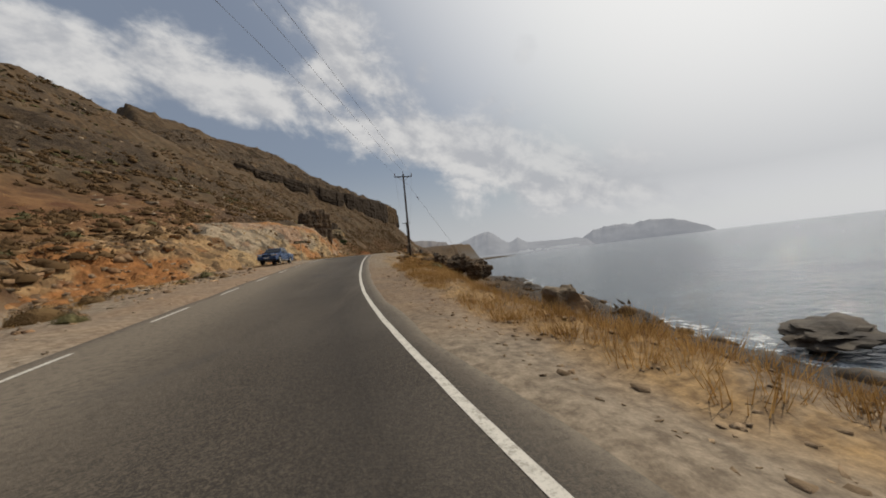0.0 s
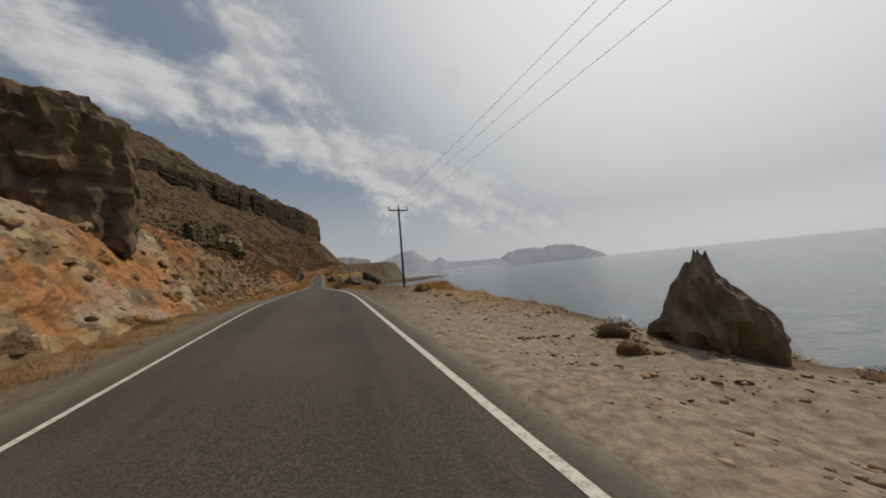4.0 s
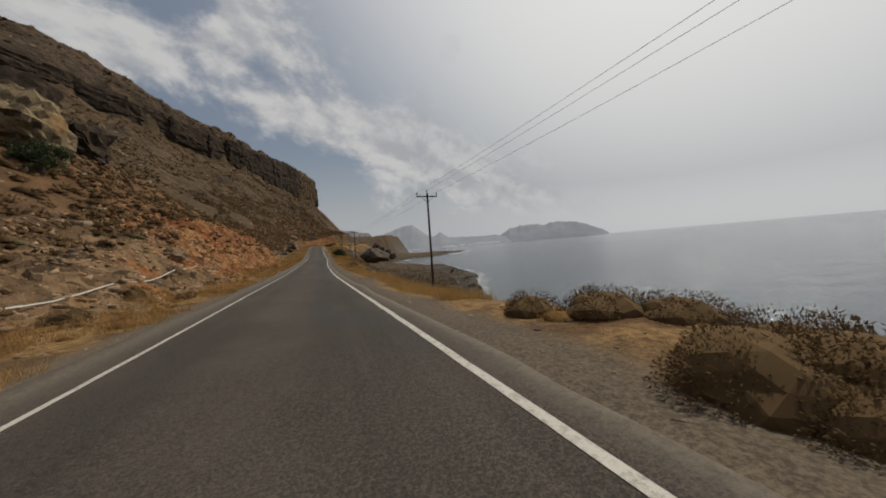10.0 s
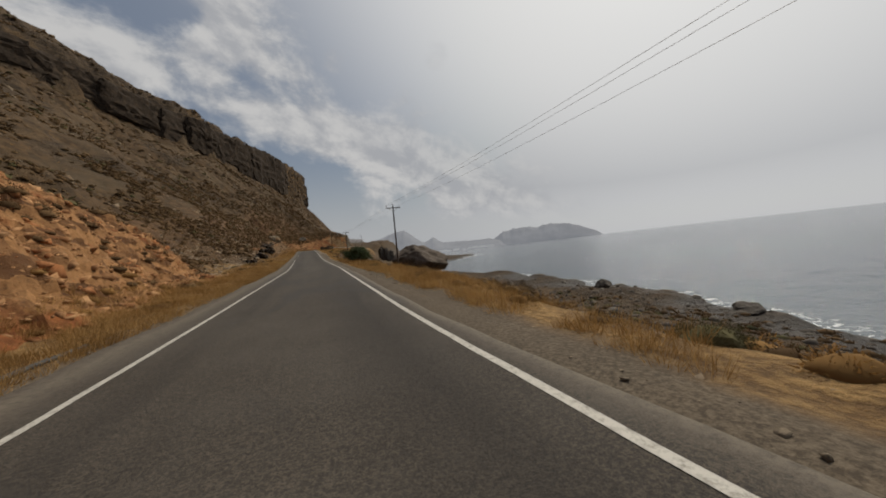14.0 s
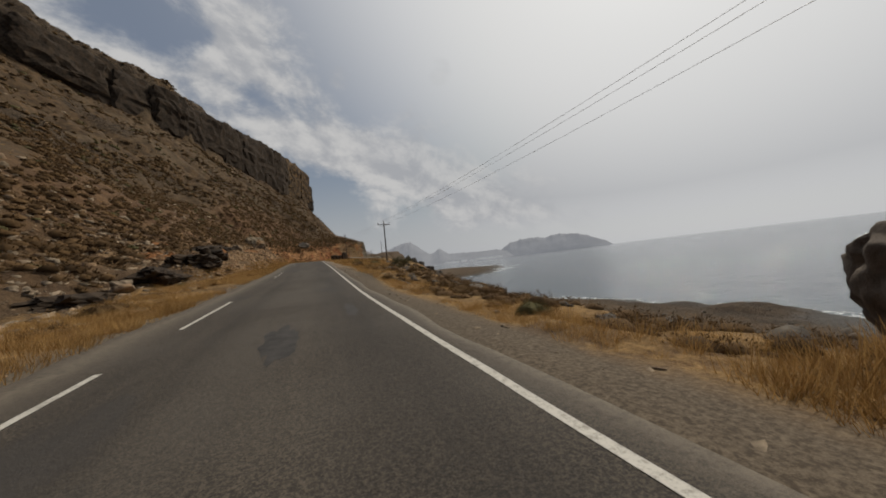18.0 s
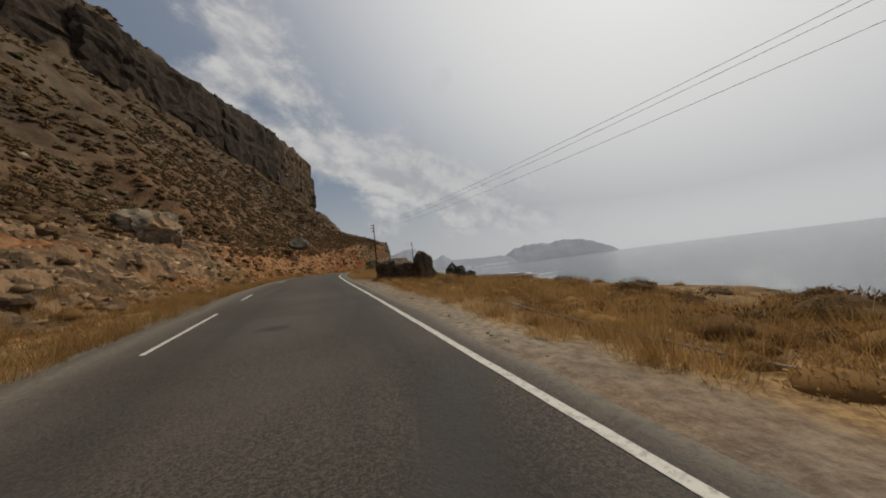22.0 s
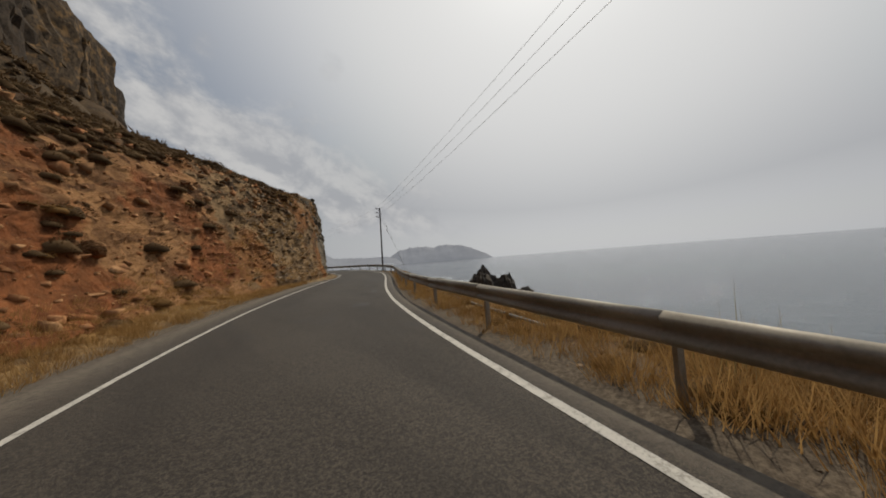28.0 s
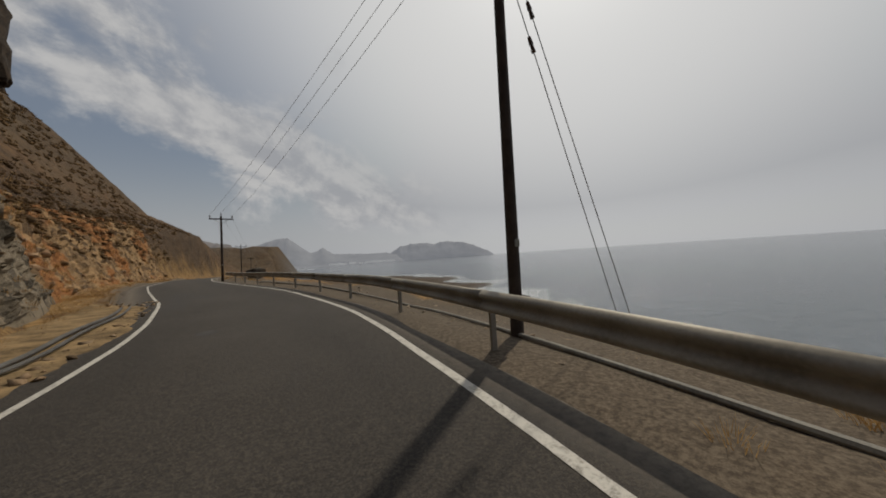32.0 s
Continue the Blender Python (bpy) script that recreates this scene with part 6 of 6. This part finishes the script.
for y, l, size in ((-60, 7.2, 1.3), (-57, 6.6, 1.0), (-52, 8.0, 1.5), (-48.5, 6.3, 1.1), (-45, 7.0, 1.3), (-43, 9.0, 1.0), (-66, -9.5, 1.2), (-70, -8.2, 1.5), (-74, -7.6, 1.7), (-62, -11, 1.0), (-34, -7.2, 0.9), (-31, -6.9, 0.7), (-26, -6.7, 0.8), (-22, -6.8, 1.1), (-17, -6.9, 0.9),
                   (3, 9.4, 1.4), (6, 9.8, 2.0), (14, 8.9, 1.6), (19, 8.2, 1.2), (26, 6.0, 1.9), (33, 6.5, 1.6), (38, 5.2, 1.3), (54, 8.8, 1.3), (0, -8.0, 1.2), (7, -7.8, 1.5), (16, -8.0, 1.4), (28, -7.9, 1.5), (36, -8.8, 1.7), (41, -7.2, 1.1),
                   (64, -8.0, 1.3), (72, -9.4, 1.6), (80, -8.0, 1.2), (99, -7.0, 1.0), (104, -6.6, 1.2), (113, -7.4, 1.4), (131, -7.8, 1.5), (97, 4.6, 0.9), (103, 4.0, 0.8), (110, 5.6, 1.0), (118, 7.0, 1.6), (126, 6.4, 1.2), (133, 8.0, 1.9),
                   (165, -9.0, 1.5), (172, -8.4, 1.3), (181, -8.0, 1.4), (160, 9.0, 2.2), (171, 5.2, 0.9), (178, 6.4, 1.2), (186, 4.6, 0.9), (189, 7.4, 1.3), (196, 6.6, 1.0), (203, 6.2, 1.5), (208, 5.4, 1.7), (211, 8.0, 2.0), (216, 6.2, 1.4), (222, 9.5, 1.6),
                   (228, 11.5, 1.5), (233, 12.5, 1.3), (238, 6.0, 1.4), (241, 7.2, 1.8), (247, 5.4, 1.6), (251, 4.5, 1.3), (256, 4.0, 1.4), (261, 3.8, 1.2), (266, 4.4, 1.5), (273, 4.2, 1.2), (229, -7.4, 1.1), (243, -7.0, 1.0), (252, -6.6, 1.3), (258, -7.2, 1.0), (271, -6.8, 1.2),
                   (284, -6.6, 1.1), (299, -6.5, 1.0), (306, -6.4, 0.9), (318, -6.2, 1.2), (301, 4.6, 1.0), (306, 4.2, 0.8), (311, 4.9, 1.0), (317, 4.4, 0.9), (323, 4.8, 1.1)):
    shrub(y, l, size)
def shrub_at(x, y, size, tall, kind=0):
    me, label = KINDS[kind]
    ob = new("shrub", me)
    ob.matrix_world = pose(x, y, height(x, y) - 0.05, 0, 0, 40) @ Matrix.Diagonal((size / 2, size / 2, tall * 1.25, 1))
    tagged(ob, "dense brown dome-shaped shrub at the edge of the gravel verge", "shrub", "roadside shrubs")


shrub_at(4.4, 10.6, 1.4, 0.75)
shrub_at(2.9, 24.4, 1.7, 0.85)
shrub_at(1.4, 26.4, 1.3, 0.95)
for x, y, wide, top in ((1.4, 55.2, 1.4, 8.0), (2.4, 53.9, 1.8, 8.0), (3.2, 52.9, 1.7, 7.9), (3.9, 51.6, 1.9, 7.9), (3.4, 55.0, 1.6, 7.9)):
    shrub_at(x, y, wide, min(1.0, max(0.6, top - height(x, y))))
for x, y, wide, tall in ((1.0, 50.6, 1.9, 0.70), (1.6, 50.0, 2.1, 0.72), (2.3, 49.4, 2.1, 0.68), (3.0, 48.9, 1.9, 0.62), (0.9, 49.7, 1.4, 0.5)):
    shrub_at(x, y, wide, tall, 2)
for k in range(70):
    y = rng.uniform(-80, 325)
    l = rng.choice((-1, 1))
    shrub(y, -rng.uniform(6.2, 13) if l < 0 else rng.uniform(5.0, 10), rng.uniform(0.5, 1.2))


def leafy(name, x, y, wide, tall, label, category, seed, leaves=2600, leaf=0.11, trunk=0.35, mat=LEAF, z=None):
    """A bushy tree: tapered trunk, limbs and a crown of many small leaves in uneven clumps."""
    rng = np.random.default_rng(seed)
    thing = empty(name, pose(x, y, (height(x, y) if z is None else z) - 0.1), label, category)
    bm = bmesh.new()
    tips = []
    rod(bm, (0, 0, 0), (0.05, 0.03, trunk * tall), 0.06 * tall, 0.045 * tall, 9)
    part("trunk", bm, BARK, thing)
    for k in range(9):
        a = k * 0.7 + rng.uniform(-0.3, 0.3)
        tip = Vector((math.cos(a) * wide * rng.uniform(0.15, 0.36), math.sin(a) * wide * rng.uniform(0.15, 0.36), tall * rng.uniform(0.45, 0.85)))
        mid = tip * 0.5 + Vector((0, 0, 0.08 * tall))
        bm = bmesh.new()
        rod(bm, (0.05, 0.03, trunk * tall * 0.85), mid, 0.03 * tall, 0.02 * tall, 7)
        rod(bm, mid, tip, 0.02 * tall, 0.008 * tall, 7)
        part("limb", bm, BARK, thing)
        tips.append(np.array(tip))
    v, f = [], []
    clumps = [t + rng.normal(0, 0.1 * wide, 3) * np.array([1, 1, 0.5]) for t in tips for _ in range(4)]
    clumps += [np.array([math.cos(a) * wide * 0.40, math.sin(a) * wide * 0.40, tall * rng.uniform(0.10, 0.65)]) * np.array([k_, k_, 1]) for a, k_ in zip(rng.uniform(0, 6.28, 34), rng.uniform(0.4, 1.05, 34))]
    for _ in range(leaves):
        c = clumps[rng.integers(len(clumps))]
        d = rng.normal(0, 1, 3)
        d /= np.linalg.norm(d)
        far_out = np.hypot(c[0] / (0.42 * wide), c[1] / (0.42 * wide)) ** 2 + (max(0.0, c[2] - 0.35 * tall) / (0.5 * tall)) ** 2
        c = c / max(1.0, math.sqrt(far_out))
        p = c + d * wide * 0.13 * rng.uniform(0.4, 1.0) * np.array([1, 1, 0.8])
        p[2] = max(p[2], 0.06 * tall)
        u = rng.normal(0, 1, 3)
        u /= np.linalg.norm(u)
        w_ = np.cross(u, d)
        k = leaf * rng.uniform(0.6, 1.3)
        n0 = len(v)
        v += [tuple(p - u * k), tuple(p + w_ * k * 0.45), tuple(p + u * k), tuple(p - w_ * k * 0.45)]
        f += [(n0, n0 + 1, n0 + 2, n0 + 3)]
    mesh_object("crown", v, f, mat, thing)
    return thing


leafy("carob_bush", *on_road(s_of(159.2), 6.3)[:2], 4.8, 2.5, "dense dark green bush in front of a huge boulder", "bush", 301, 10000, 0.10, 0.12)
leafy("small_tree", -27.6, 89.5, 4.6, 3.4, "small dark tree below an ochre hollow in the crag", "tree", 302, 2600, 0.16)
leafy("green_bush", 1.2, 194.6, 2.6, 1.6, "grey-green bush among the rocks above the sea", "bush", 303, 7500, 0.034, mat=OLIVE)
leafy("green_bush", *on_road(s_of(205.0), 13.0)[:2], 1.4, 1.0, "green bush at the edge of the terrace", "bush", 304, 1200, 0.08)
leafy("green_bush", *on_road(s_of(281.0), 4.9)[:2], 3.6, 2.7, "dark green bush at the foot of the pole", "bush", 305, 2400, 0.09)
leafy("green_bush", *on_road(s_of(115.0), 14.0)[:2], 2.6, 1.6, "dark bush on the slope above the shore", "bush", 306, 1200, 0.09)
leafy("green_bush", *on_road(s_of(312.0), 6.2)[:2], 2.6, 1.3, "grey-green bush behind the guard rail", "bush", 307, 1600, 0.07, mat=OLIVE)

for k, (x, y) in enumerate(((6.6, 158.9), (8.6, 159.2), (10.4, 158.6), (12.4, 159.4))):
    leafy("green_bush", x, y, 2.6, 1.0, "low olive-green bush in front of the huge boulder", "bush", 310 + k, 1300, 0.08, mat=OLIVE)

# ---- parked pickup ----
BLUE = material("blue_car_paint", plain((0.012, 0.035, 0.095), (0.020, 0.052, 0.130), 2.0, 18.0, 0.32, 0.0, 0.08, 0.002), 0.3, 0.5)
GLASS = material("car_glass", plain((0.012, 0.014, 0.016), (0.022, 0.024, 0.026), 3.0, 20.0, 0.10, 0.0, 0.0, 0.001), 0.08, 0.6)
RUBBER = material("black_rubber", plain((0.012, 0.012, 0.012), (0.03, 0.028, 0.026), 4.0, 40.0, 0.85), 0.85)
ALLOY = material("dusty_wheel_metal", plain((0.20, 0.18, 0.15), (0.36, 0.33, 0.28), 4.0, 30.0, 0.5, 0.5), 0.5)
BLACK_PLASTIC = material("black_trim", plain((0.012, 0.012, 0.013), (0.03, 0.03, 0.03), 4.0, 30.0, 0.6), 0.6)
LAMP_GLASS = material("headlamp_glass", plain((0.34, 0.34, 0.32), (0.5, 0.5, 0.48), 4.0, 30.0, 0.15), 0.15)
AMBER = material("amber_lens", plain((0.35, 0.10, 0.015), (0.45, 0.14, 0.02), 4.0, 30.0, 0.3), 0.3)
RED_LENS = material("red_lens", plain((0.25, 0.012, 0.010), (0.35, 0.02, 0.015), 4.0, 30.0, 0.3), 0.3)
PLATE = material("pale_plate", plain((0.5, 0.5, 0.48), (0.62, 0.62, 0.6), 4.0, 30.0, 0.5), 0.5)
CRATE = material("white_crate", plain((0.5, 0.5, 0.48), (0.66, 0.66, 0.64), 2.0, 20.0, 0.6), 0.6)


def slab(profile, x0, x1, bevel=0.0):
    """A side outline (y, z) drawn out from x0 to x1."""
    bm = bmesh.new()
    a = [bm.verts.new((x0, y, z)) for y, z in profile]
    b = [bm.verts.new((x1, y, z)) for y, z in profile]
    bm.faces.new(a[::-1]), bm.faces.new(b)
    for k in range(len(profile)):
        j = (k + 1) % len(profile)
        bm.faces.new((a[k], a[j], b[j], b[k]))
    bmesh.ops.recalc_face_normals(bm, faces=bm.faces)
    if bevel:
        rim = [e for e in bm.edges if abs(e.verts[0].co.x - e.verts[1].co.x) < 1e-6]
        bmesh.ops.bevel(bm, geom=rim, offset=bevel, segments=2, affect="EDGES", clamp_overlap=True)
    return bm


def arch(y, r, z0, n=9):
    return [(y - r * math.cos(math.pi * k / n), max(z0, 0.36 + r * math.sin(math.pi * k / n))) for k in range(n + 1)]


tx, ty = on_road(s_of(-49.0), -6.6)[:2]
tz = height(tx, ty) + 0.02
ti = int(s_of(-49.0))
truck = empty("pickup_truck", pose(tx, ty, tz, 0, 0, math.degrees(math.atan2(RIGHT[ti, 1], RIGHT[ti, 0])) - 3), "dusty dark blue extended-cab pickup parked on the verge", "pickup truck")
FW, RW, WR = -1.50, 1.40, 0.36
lower = arch(FW, 0.44, 0.34) + [(-0.9, 0.34), (0.85, 0.34)] + arch(RW, 0.44, 0.34)
front = [(-2.38, 0.36)] + lower + [(2.36, 0.36), (2.42, 0.55), (2.42, 0.64), (0.95, 0.64), (0.95, 1.02), (-1.0, 1.05), (-1.25, 1.02), (-2.25, 0.93), (-2.42, 0.86), (-2.45, 0.60)]
body = part("body", slab(front, -0.82, 0.82, 0.03), BLUE, truck)
for side in (-1, 1):
    bed = [(0.96, 0.36)] + arch(RW, 0.44, 0.34) + [(2.40, 0.36), (2.44, 0.60), (2.44, 1.03), (0.96, 1.03)]
    part("bed_side", slab(bed, side * 0.80, side * 0.835, 0.008), BLUE, truck)
    bm = bmesh.new()
    box(bm, (side * 0.82, -0.05, 0.33), (0.06, 1.7, 0.05), bevel=0.01)
    part("side_step", bm, ALLOY, truck, "pale metal side step")
    flare = [(FW - 0.50, 0.40)] + [(FW - 0.50 * math.cos(math.pi * k / 9), 0.38 + 0.48 * math.sin(math.pi * k / 9)) for k in range(1, 10)] + [(FW + 0.43, 0.38)] + [(FW + 0.43 * math.cos(math.pi * k / 9), 0.38 + 0.42 * math.sin(math.pi * k / 9)) for k in range(1, 10)]
    part("wheel_arch", slab(flare, side * 0.815, side * 0.86), BLUE, truck)
    flare = [(y - FW + RW, z) for y, z in flare]
    part("wheel_arch", slab(flare, side * 0.83, side * 0.87), BLUE, truck)
    bm = bmesh.new()
    box(bm, (side * 0.93, -0.72, 1.10), (0.16, 0.08, 0.13), bevel=0.025)
    part("wing_mirror", bm, BLACK_PLASTIC, truck)
    for y0, y1 in ((-0.88, 0.12), (0.16, 0.72)):
        # side panes lie in the slanted side of the cab
        bm = bmesh.new()
        lo, hi = 1.085, 1.50
        inset = lambda z: 0.813 - 0.17 * (z - 1.05) / 0.5 + 0.004
        y0t, y1t = (y0 + 0.30 if y0 < 0 else y0), (y1 - 0.06 if y1 > 0.5 else y1)
        quad = [(y0, lo), (y1, lo), (y1t, hi), (y0t, hi)]
        outer = [bm.verts.new((side * inset(z), y, z)) for y, z in quad]
        inner = [bm.verts.new((side * (inset(z) - 0.012), y, z)) for y, z in quad]
        bm.faces.new(outer), bm.faces.new(inner[::-1])
        for k in range(4):
            j = (k + 1) % 4
            bm.faces.new((outer[k], inner[k], inner[j], outer[j]))
        bmesh.ops.recalc_face_normals(bm, faces=bm.faces)
        part("side_window", bm, GLASS, truck)
    bm = bmesh.new()
    box(bm, (side * 0.835, -0.15, 0.90), (0.012, 0.16, 0.035), bevel=0.004)
    part("door_handle", bm, BLACK_PLASTIC, truck)
    bm = bmesh.new()
    box(bm, (side * 0.58, -2.43, 0.78), (0.34, 0.06, 0.15), bevel=0.02)
    lamp = part("headlight", bm, LAMP_GLASS, truck)
    bm = bmesh.new()
    box(bm, (side * 0.79, -2.40, 0.78), (0.09, 0.08, 0.14), bevel=0.015)
    part("indicator", bm, AMBER, lamp)
    bm = bmesh.new()
    box(bm, (side * 0.76, 2.45, 0.80), (0.11, 0.03, 0.30), bevel=0.01)
    part("tail_light", bm, RED_LENS, truck)
    for wy in (FW, RW):
        bm = bmesh.new()
        turn = Matrix.Rotation(math.pi / 2, 4, "Y")
        bmesh.ops.create_cone(bm, cap_ends=True, segments=26, radius1=WR, radius2=WR, depth=0.24, matrix=Matrix.Translation((side * 0.73, wy, WR)) @ turn)
        bmesh.ops.bevel(bm, geom=[e for e in bm.edges if abs(e.verts[0].co.x - e.verts[1].co.x) < 1e-5], offset=0.035, segments=2, affect="EDGES", clamp_overlap=True)
        wheel = part("tyre", bm, RUBBER, truck)
        bm = bmesh.new()
        bmesh.ops.create_cone(bm, cap_ends=True, segments=22, radius1=0.22, radius2=0.19, depth=0.05, matrix=Matrix.Translation((side * 0.845, wy, WR)) @ Matrix.Rotation(side * math.pi / 2, 4, "Y"))
        for k in range(5):
            a = k * 1.2566
            box(bm, (side * 0.872, wy + 0.11 * math.cos(a), WR + 0.11 * math.sin(a)), (0.012, 0.05, 0.05), bevel=0.006)
        part("rim", bm, ALLOY, wheel)
bm = bmesh.new()
low = [(-0.815, -1.05, 1.04), (0.815, -1.05, 1.04), (0.815, 0.95, 1.02), (-0.815, 0.95, 1.02)]
high = [(-0.635, -0.42, 1.55), (0.635, -0.42, 1.55), (0.635, 0.72, 1.55), (-0.635, 0.72, 1.55)]
va, vb = [bm.verts.new(c) for c in low], [bm.verts.new(c) for c in high]
bm.faces.new(va[::-1]), bm.faces.new(vb)
for k in range(4):
    j = (k + 1) % 4
    bm.faces.new((va[k], va[j], vb[j], vb[k]))
bmesh.ops.recalc_face_normals(bm, faces=bm.faces)
bmesh.ops.bevel(bm, geom=list(bm.edges), offset=0.035, segments=2, affect="EDGES", clamp_overlap=True)
part("cab", bm, BLUE, truck)


def pane(name, quad, mat, parent, off):
    bm = bmesh.new()
    off = Vector(off)
    outer = [bm.verts.new(Vector(c) + off) for c in quad]
    inner = [bm.verts.new(Vector(c) - off) for c in quad]
    bm.faces.new(outer), bm.faces.new(inner[::-1])
    for k in range(4):
        j = (k + 1) % 4
        bm.faces.new((outer[k], inner[k], inner[j], outer[j]))
    bmesh.ops.recalc_face_normals(bm, faces=bm.faces)
    return part(name, bm, mat, parent)


pane("windscreen", [(-0.70, -1.00, 1.10), (0.70, -1.00, 1.10), (0.58, -0.50, 1.50), (-0.58, -0.50, 1.50)], GLASS, truck, (0, -0.016, 0.016))
pane("rear_window", [(-0.62, 0.912, 1.12), (0.62, 0.912, 1.12), (0.56, 0.77, 1.48), (-0.56, 0.77, 1.48)], GLASS, truck, (0, 0.012, 0.004))
bm = bmesh.new()
box(bm, (0, -2.44, 0.52), (1.66, 0.16, 0.24), bevel=0.05)
bumper = part("front_bumper", bm, BLUE, truck)
bm = bmesh.new()
box(bm, (0, -2.53, 0.53), (0.46, 0.012, 0.11), bevel=0.004)
part("number_plate", bm, PLATE, bumper)
bm = bmesh.new()
box(bm, (0, -2.435, 0.79), (0.74, 0.03, 0.15), bevel=0.01)
grille = part("grille", bm, BLACK_PLASTIC, truck)
for k in range(4):
    bm = bmesh.new()
    box(bm, (-0.27 + 0.18 * k, -2.455, 0.79), (0.02, 0.02, 0.15))
    part("grille_bar", bm, BLUE, grille)
bm = bmesh.new()
box(bm, (0, -2.457, 0.79), (0.72, 0.02, 0.02))
part("grille_bar", bm, BLUE, grille)
bm = bmesh.new()
box(bm, (0, 2.43, 0.80), (1.58, 0.04, 0.44), bevel=0.012)
part("tailgate", bm, BLUE, truck)
bm = bmesh.new()
box(bm, (0, 2.50, 0.47), (1.5, 0.12, 0.12), bevel=0.02)
part("rear_bumper", bm, BLACK_PLASTIC, truck)
truck_m = truck.matrix_basis.copy()
for x, y, w_, d_, h_, label in ((0.30, 1.95, 0.75, 0.6, 0.52, "white plastic crate in the pickup's load bed"), (-0.35, 1.5, 0.7, 1.0, 0.44, "dull dark crate in the pickup's load bed")):
    bm = bmesh.new()
    box(bm, (0, 0, h_ / 2), (w_, d_, h_), bevel=0.02)
    box(bm, (0, 0, h_ - 0.03), (w_ + 0.04, d_ + 0.04, 0.05), bevel=0.01)
    crate = part("crate", bm, CRATE if x > 0 else BLACK_PLASTIC)
    crate.matrix_world = truck_m @ Matrix.Translation((x, y, 0.645))
    tagged(crate, label, "crate")

# ---- marks on the road ----
TAR = material("fresh_tar", plain((0.024, 0.022, 0.020), (0.052, 0.047, 0.043), 3.0, 40.0, 0.8, 0.0, 0.5, 0.01), 0.8)


def road_mark(y, l, length, wide, label, seed, name="asphalt_patch", mat=TAR):
    rng = random.Random(seed)
    s0, n_ = s_of(y), 30
    verts = [on_road(s0, l, road_lift(l) + 0.009)]
    for k in range(n_):
        a = 6.283 * k / n_
        r = rng.uniform(0.55, 1.0) if wide > 0.3 else rng.uniform(0.85, 1.0)
        dl = wide / 2 * r * math.cos(a)
        verts.append(on_road(s0 + length / 2 * r * math.sin(a), l + dl, road_lift(l + dl) + 0.006))
    faces = [(0, 1 + k, 1 + (k + 1) % n_) for k in range(n_)]
    tagged(mesh_object(name, verts, faces, mat, road), label)


for k, (y, l, length, wide) in enumerate(((-52.6, -1.15, 1.3, 0.6), (-50.2, -3.0, 0.5, 0.25), (-37.0, -0.1, 0.9, 0.4), (-34, -2.2, 0.7, 0.4), (-1.0, -1.9, 3.0, 0.9), (2.4, -1.7, 2.2, 0.7), (5.5, -1.2, 1.8, 0.5), (8.6, -2.4, 1.5, 0.4), (77, -2.4, 1.4, 0.2),
                                         (98, -0.6, 0.8, 0.4), (171, -0.8, 3.5, 0.8), (174, 0.9, 3.0, 0.5), (214, -2.8, 2.0, 0.6), (227.4, -1.2, 0.7, 0.9), (230, 0.8, 1.0, 0.4), (236, -1.6, 7.0, 0.12), (249.4, 0.9, 1.4, 0.5), (251.5, 1.2, 2.4, 0.25), (262, 0.1, 3.0, 0.07), (265, 0.9, 4.5, 0.08), (259, -0.6, 4.0, 0.07),
                                         (306, 0.6, 1.2, 0.8), (310.5, 1.2, 2.4, 0.4), (312, -0.8, 0.8, 0.5), (314.5, 0.7, 1.4, 0.4), (317.5, 1.1, 1.0, 0.4), (335.2, -2.1, 1.0, 0.35), (334.0, -2.3, 1.6, 0.2), (341, -1.4, 0.8, 0.5))):
    road_mark(y, l, length, wide, "dark tar patch in the asphalt", 500 + k)
